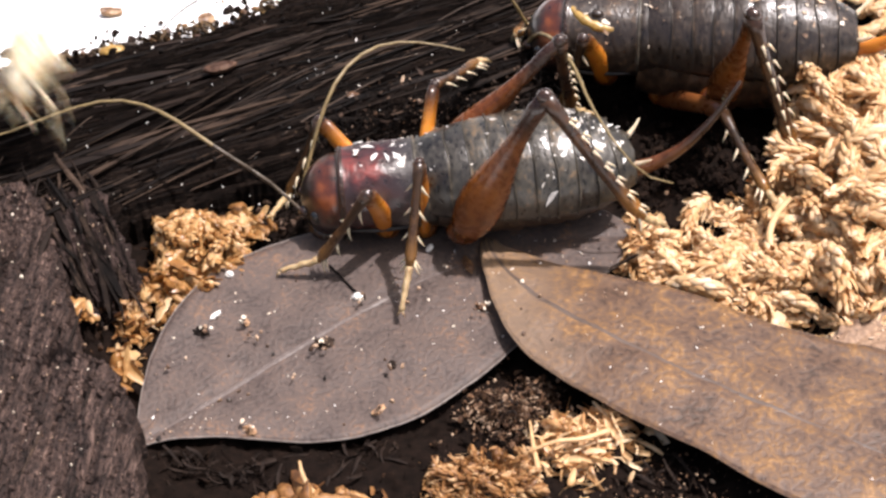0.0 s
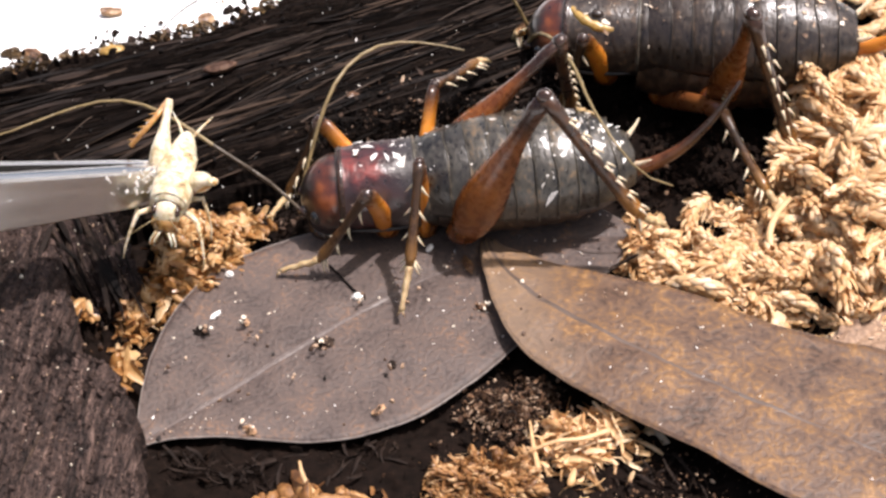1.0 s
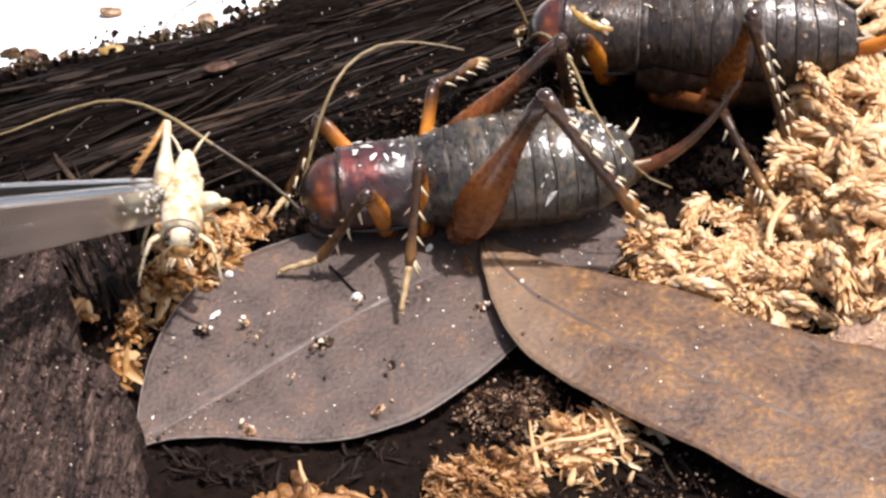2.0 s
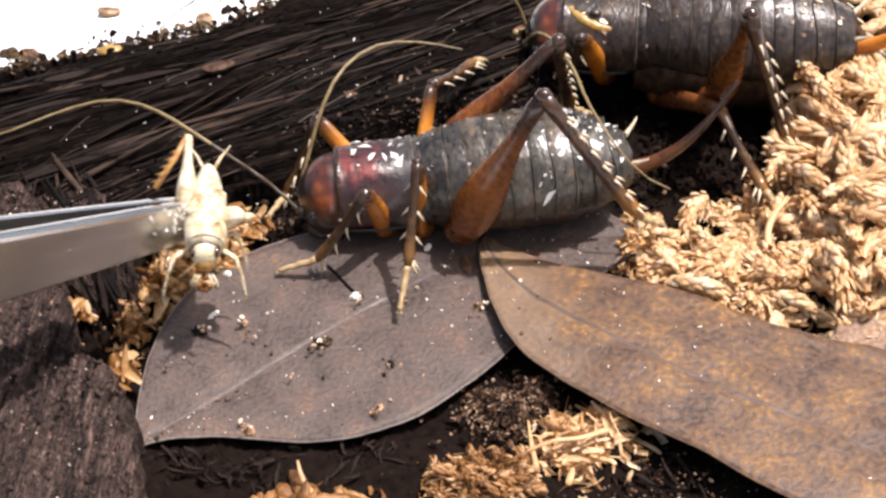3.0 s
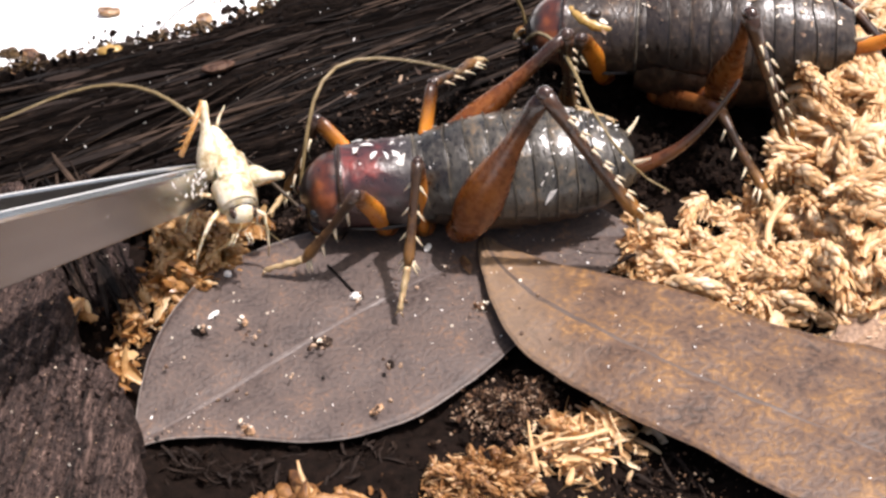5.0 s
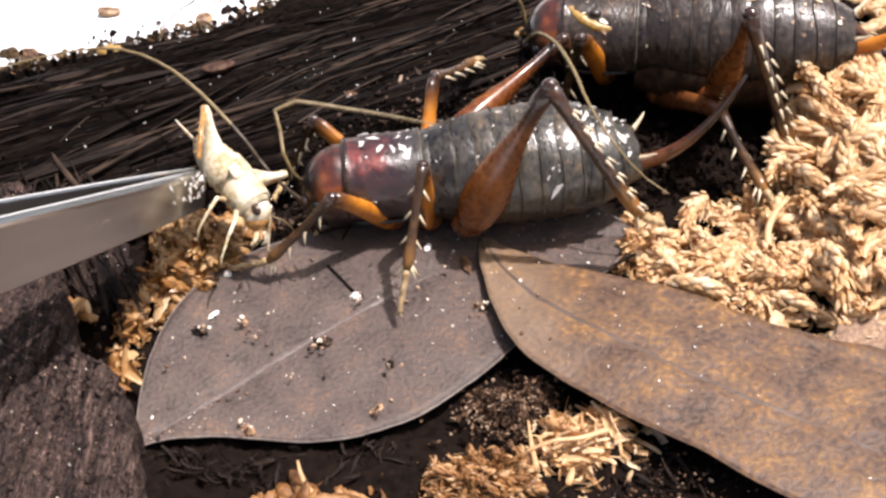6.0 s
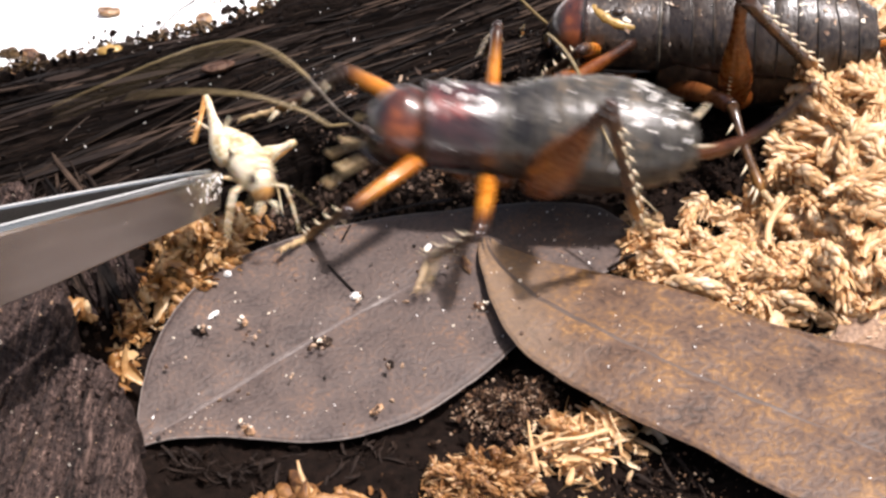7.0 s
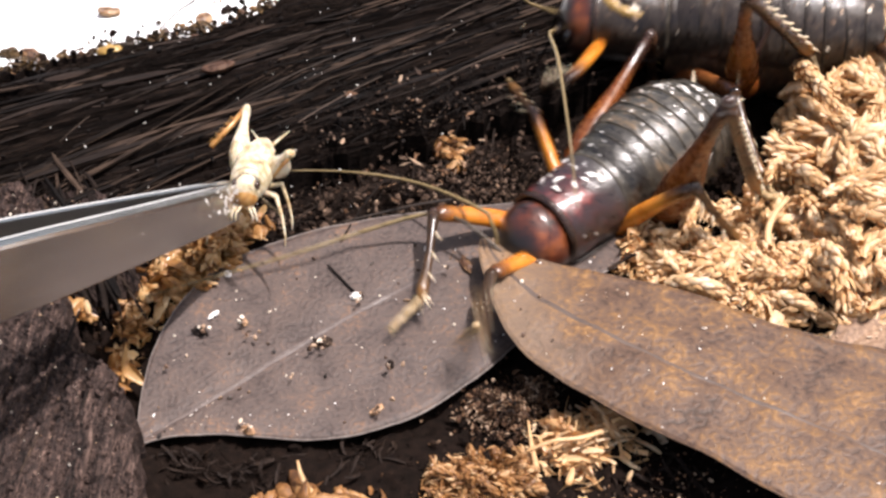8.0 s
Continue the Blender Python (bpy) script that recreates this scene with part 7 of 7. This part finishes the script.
    near = [(0, (11.8, 35.5, 10.0) + (13.3, 31.5, 13.0) + (15.5, 23.0, 17.0) + (17.1, 12.7, 20.0) + (18.3, 4.6, 21.0) + (20.8, -1.7, 20.0) + (23.7, -3.5, 17.0) + (26.0, -3.3, 15.0) + (28.1, -3.0, 14.0)),
             (6.0, (11.8, 35.5, 10.0) + (13.3, 31.5, 13.0) + (15.5, 23.0, 17.0) + (17.1, 12.7, 20.0) + (18.3, 4.6, 21.0) + (20.8, -1.7, 20.0) + (23.7, -3.5, 17.0) + (25.6, -3.6, 15.0) + (27.2, -4.1, 14.0)),
             (6.5, (13.2, 36.3, 10.0) + (14.5, 30.9, 13.0) + (16.2, 22.0, 17.0) + (17.4, 12.7, 20.0) + (18.5, 5.8, 21.0) + (20.5, -1.1, 20.0) + (22.9, -4.1, 17.0) + (24.9, -6.6, 15.0) + (26.6, -8.7, 14.0)),
             (7.2, (13.5, 37.3, 10.0) + (14.9, 31.2, 13.0) + (16.6, 21.4, 17.0) + (17.6, 12.7, 20.0) + (18.7, 4.6, 21.0) + (20.1, -1.1, 20.0) + (22.5, -5.2, 17.0) + (24.8, -8.2, 15.0) + (28.1, -11.3, 14.0)),
             (7.6, (13.5, 37.3, 10.0) + (14.9, 31.2, 13.0) + (16.6, 21.4, 17.0) + (17.6, 12.7, 20.0) + (18.7, 4.6, 21.0) + (20.1, -1.1, 20.0) + (22.5, -5.2, 17.0) + (24.8, -8.2, 15.0) + (28.1, -11.3, 14.0)),
             (8.0, (14.5, 37.7, 10.0) + (15.1, 31.2, 13.0) + (15.4, 20.7, 17.0) + (15.4, 10.2, 20.0) + (15.5, 2.2, 21.0) + (15.8, -3.3, 20.0) + (16.2, -7.4, 17.0) + (16.4, -11.4, 15.0) + (16.7, -15.4, 14.0))]
    far = [(0, (12.1, 39.9, 10.0) + (10.3, 38.4, 13.0) + (8.6, 38.2, 16.0) + (7.0, 41.0, 18.0) + (5.5, 47.2, 18.0) + (3.9, 53.5, 18.0)),
             (8, (13.4, 41.4, 10.0) + (11.6, 39.8, 13.0) + (9.9, 39.7, 16.0) + (8.3, 42.5, 18.0) + (6.8, 48.7, 18.0) + (5.2, 55.2, 18.0))]
    move_weta(weta_back, *PARTS_BACK, body, feet, (near, far), [(0, (16.2, 0, -0.8, 0, 4, 0)), (8, (16.2, 0, -0.8, 0, 4, 0))], [0, 4.7, 6.0, 6.1, 6.2, 6.3, 6.4, 6.5, 6.6, 6.7, 6.8, 7.0, 7.2, 7.6, 7.7, 7.8, 7.9, 8.0])
    grip = [(0.0, (-60.1, 15.1, 18.7, -16.8, 15.0, 27.0)), (0.1, (-49.0, 6.9, 18.4, -15.7, 16.2, 27.5)), (0.2, (-45.7, 10.9, 18.1, -15.2, 17.4, 30.1)), (0.3, (-41.8, 4.5, 17.9, -14.1, 18.6, 31.0)),
            (0.4, (-39.6, -4.2, 17.6, -13.6, 19.8, 31.5)), (0.6, (-38.6, -7.9, 17.5, -12.1, 21.5, 34.7)), (0.8, (-37.0, -5.4, 17.0, -10.0, 22.5, 36.7)), (1.0, (-35.9, -5.5, 17.2, -8.6, 23.5, 39.5)),
            (1.2, (-37.7, -5.2, 17.4, -7.1, 24.5, 41.5)), (1.5, (-37.4, -10.5, 17.7, -4.8, 26.0, 44.6)), (1.7, (-36.6, -7.9, 17.0, -3.4, 26.0, 45.0)), (2.8, (-30.5, -12.4, 17.2, -6.0, 26.2, 52.2)),
            (3.0, (-31.0, -12.4, 17.2, -6.0, 26.2, 52.3)), (3.2, (-34.7, -7.2, 16.4, -6.0, 26.3, 53.5)), (3.5, (-34.4, -8.2, 16.4, -6.0, 26.3, 54.2)), (4.0, (-33.1, -5.8, 15.5, -6.0, 26.4, 57.0)),
            (4.5, (-31.1, -3.8, 14.8, -6.0, 26.5, 59.3)), (4.7, (-30.6, -3.1, 14.8, -6.0, 26.5, 59.4)), (5.8, (-31.2, -2.9, 14.0, -6.0, 26.7, 60.2)), (6.5, (-30.4, -2.9, 14.0, -6.0, 26.8, 60.9)),
            (7.0, (-29.1, -3.2, 14.0, -6.0, 26.8, 61.1)), (7.2, (-29.8, -3.2, 14.0, -6.0, 26.9, 61.2)), (7.5, (-29.4, -3.8, 14.0, -6.0, 26.9, 61.1)), (8.0, (-26.5, -5.4, 14.0, -6.0, 27.0, 59.7))]
    walk(forceps, [(t, at(*v)) for t, v in grip])
    held = [(0.0, (-55.1, 16.4, 18.7, -6.4, 7.0, -95.8)), (0.1, (-45.4, 5.0, 18.4, -6.4, 7.0, -95.8)), (0.2, (-42.4, 9.0, 18.1, -6.4, 7.0, -95.8)),
            (0.3, (-38.3, 2.7, 17.9, -6.4, 7.0, -95.8)), (0.4, (-36.1, -3.1, 17.6, -6.4, 7.0, -95.8)), (0.6, (-35.5, -7.4, 17.5, -6.4, 7.0, -95.8)),
            (0.8, (-33.8, -5.4, 17.0, -6.4, 7.0, -95.8)), (1.0, (-33.2, -6.3, 17.2, -6.4, 7.0, -95.8)), (1.2, (-34.5, -6.8, 17.4, -6.4, 7.0, -95.8)),
            (1.5, (-34.9, -11.6, 17.7, -6.1, 7.1, -92.9)), (1.7, (-34.0, -9.7, 17.0, -5.8, 11.1, -90.0)), (2.8, (-27.7, -13.4, 17.2, -5.4, 11.1, -87.1)),
            (3.0, (-28.4, -13.4, 17.2, -5.4, 11.1, -87.1)), (3.2, (-30.5, -8.2, 16.4, -10.8, 17.4, -83.9)), (3.5, (-30.8, -9.3, 16.4, -10.2, 17.3, -80.9)),
            (4.0, (-29.2, -7.9, 15.5, -10.2, 11.0, -81.3)), (4.5, (-27.3, -4.2, 14.8, -7.4, 9.2, -81.0)), (4.7, (-27.1, -3.6, 14.8, -9.5, 15.6, -77.6)),
            (5.8, (-26.4, -2.1, 14.0, -33.6, 18.6, -46.8)), (6.0, (-26.3, -2.9, 14.0, -33.6, 18.6, -46.8)), (6.5, (-25.7, -1.0, 14.0, -26.8, 16.1, -32.9)),
            (6.8, (-24.0, -1.0, 14.0, -24.9, 17.9, -25.7)), (7.0, (-25.4, 1.3, 14.0, -15.4, -5.6, -59.7)), (7.2, (-26.7, 1.3, 14.0, -5.2, -20.3, -77.5)),
            (7.5, (-26.2, -0.4, 14.0, -5.2, -20.3, -77.5)), (7.8, (-24.3, 1.3, 14.0, 0.0, -18.0, -90.0)), (8.0, (-23.9, -0.4, 14.0, 2.5, -15.4, -95.9))]
    walk(cricket, [(t, at(*v)) for t, v in held])
    for piece, far_in in SLIDES[weta_front]:
        walk(piece, [(0, at(0, 0, 0)), (6.7, at(0, 0, 0)), (6.8, at(far_in * 0.5, 0, 0)), (7.0, at(far_in * 0.6, 0, 0)), (7.1, at(far_in * 0.85, 0, 0)), (7.7, at(far_in * 0.9, 0, 0)), (8.0, at(far_in, 0, 0))])
    for animal, stir in ((weta_front, 1), (weta_back, 0)):
        for p, side, q in PALPS[animal]:
            def bearing(pitch, yaw):
                return at(3.4, side * q, -5.0, 0, pitch, side * yaw)
            rest, reach = bearing(78 - 8 * q, 30 * q), bearing(4 + 20 * q, 40 - 14 * q)
            walk(p, [(0, rest), (4.7, rest), (6.0, bearing(60, 20)), (6.5, bearing(40, 25)), (7.0, reach), (7.3, reach), (7.6, bearing(24 + 6 * q, 16 * q)), (8.0, bearing(55, 20))] if stir else [(0, rest), (8, rest)])
    walk(leaf_grey, [(0, at(0, 0, 0)), (4.7, at(0, 0, 0)), (6.0, at(0.1, 0, 0)), (7.0, at(0.2, 0, 0)), (7.5, at(0.3, 0.2, 0)), (8.0, at(0.35, 0.25, 0, 0, 0, -0.2))])
    walk(leaf_brown, [(0, at(0, 0, 0)), (7.7, at(0, 0, 0)), (7.8, at(0, -1.6, 1.5)), (8.0, at(0, -2.8, 2.5))])  # nudged up by the head


PARTS_FRONT, PARTS_BACK = weta_front[1:], weta_back[1:]
weta_front, weta_back = weta_front[0], weta_back[0]
motions()
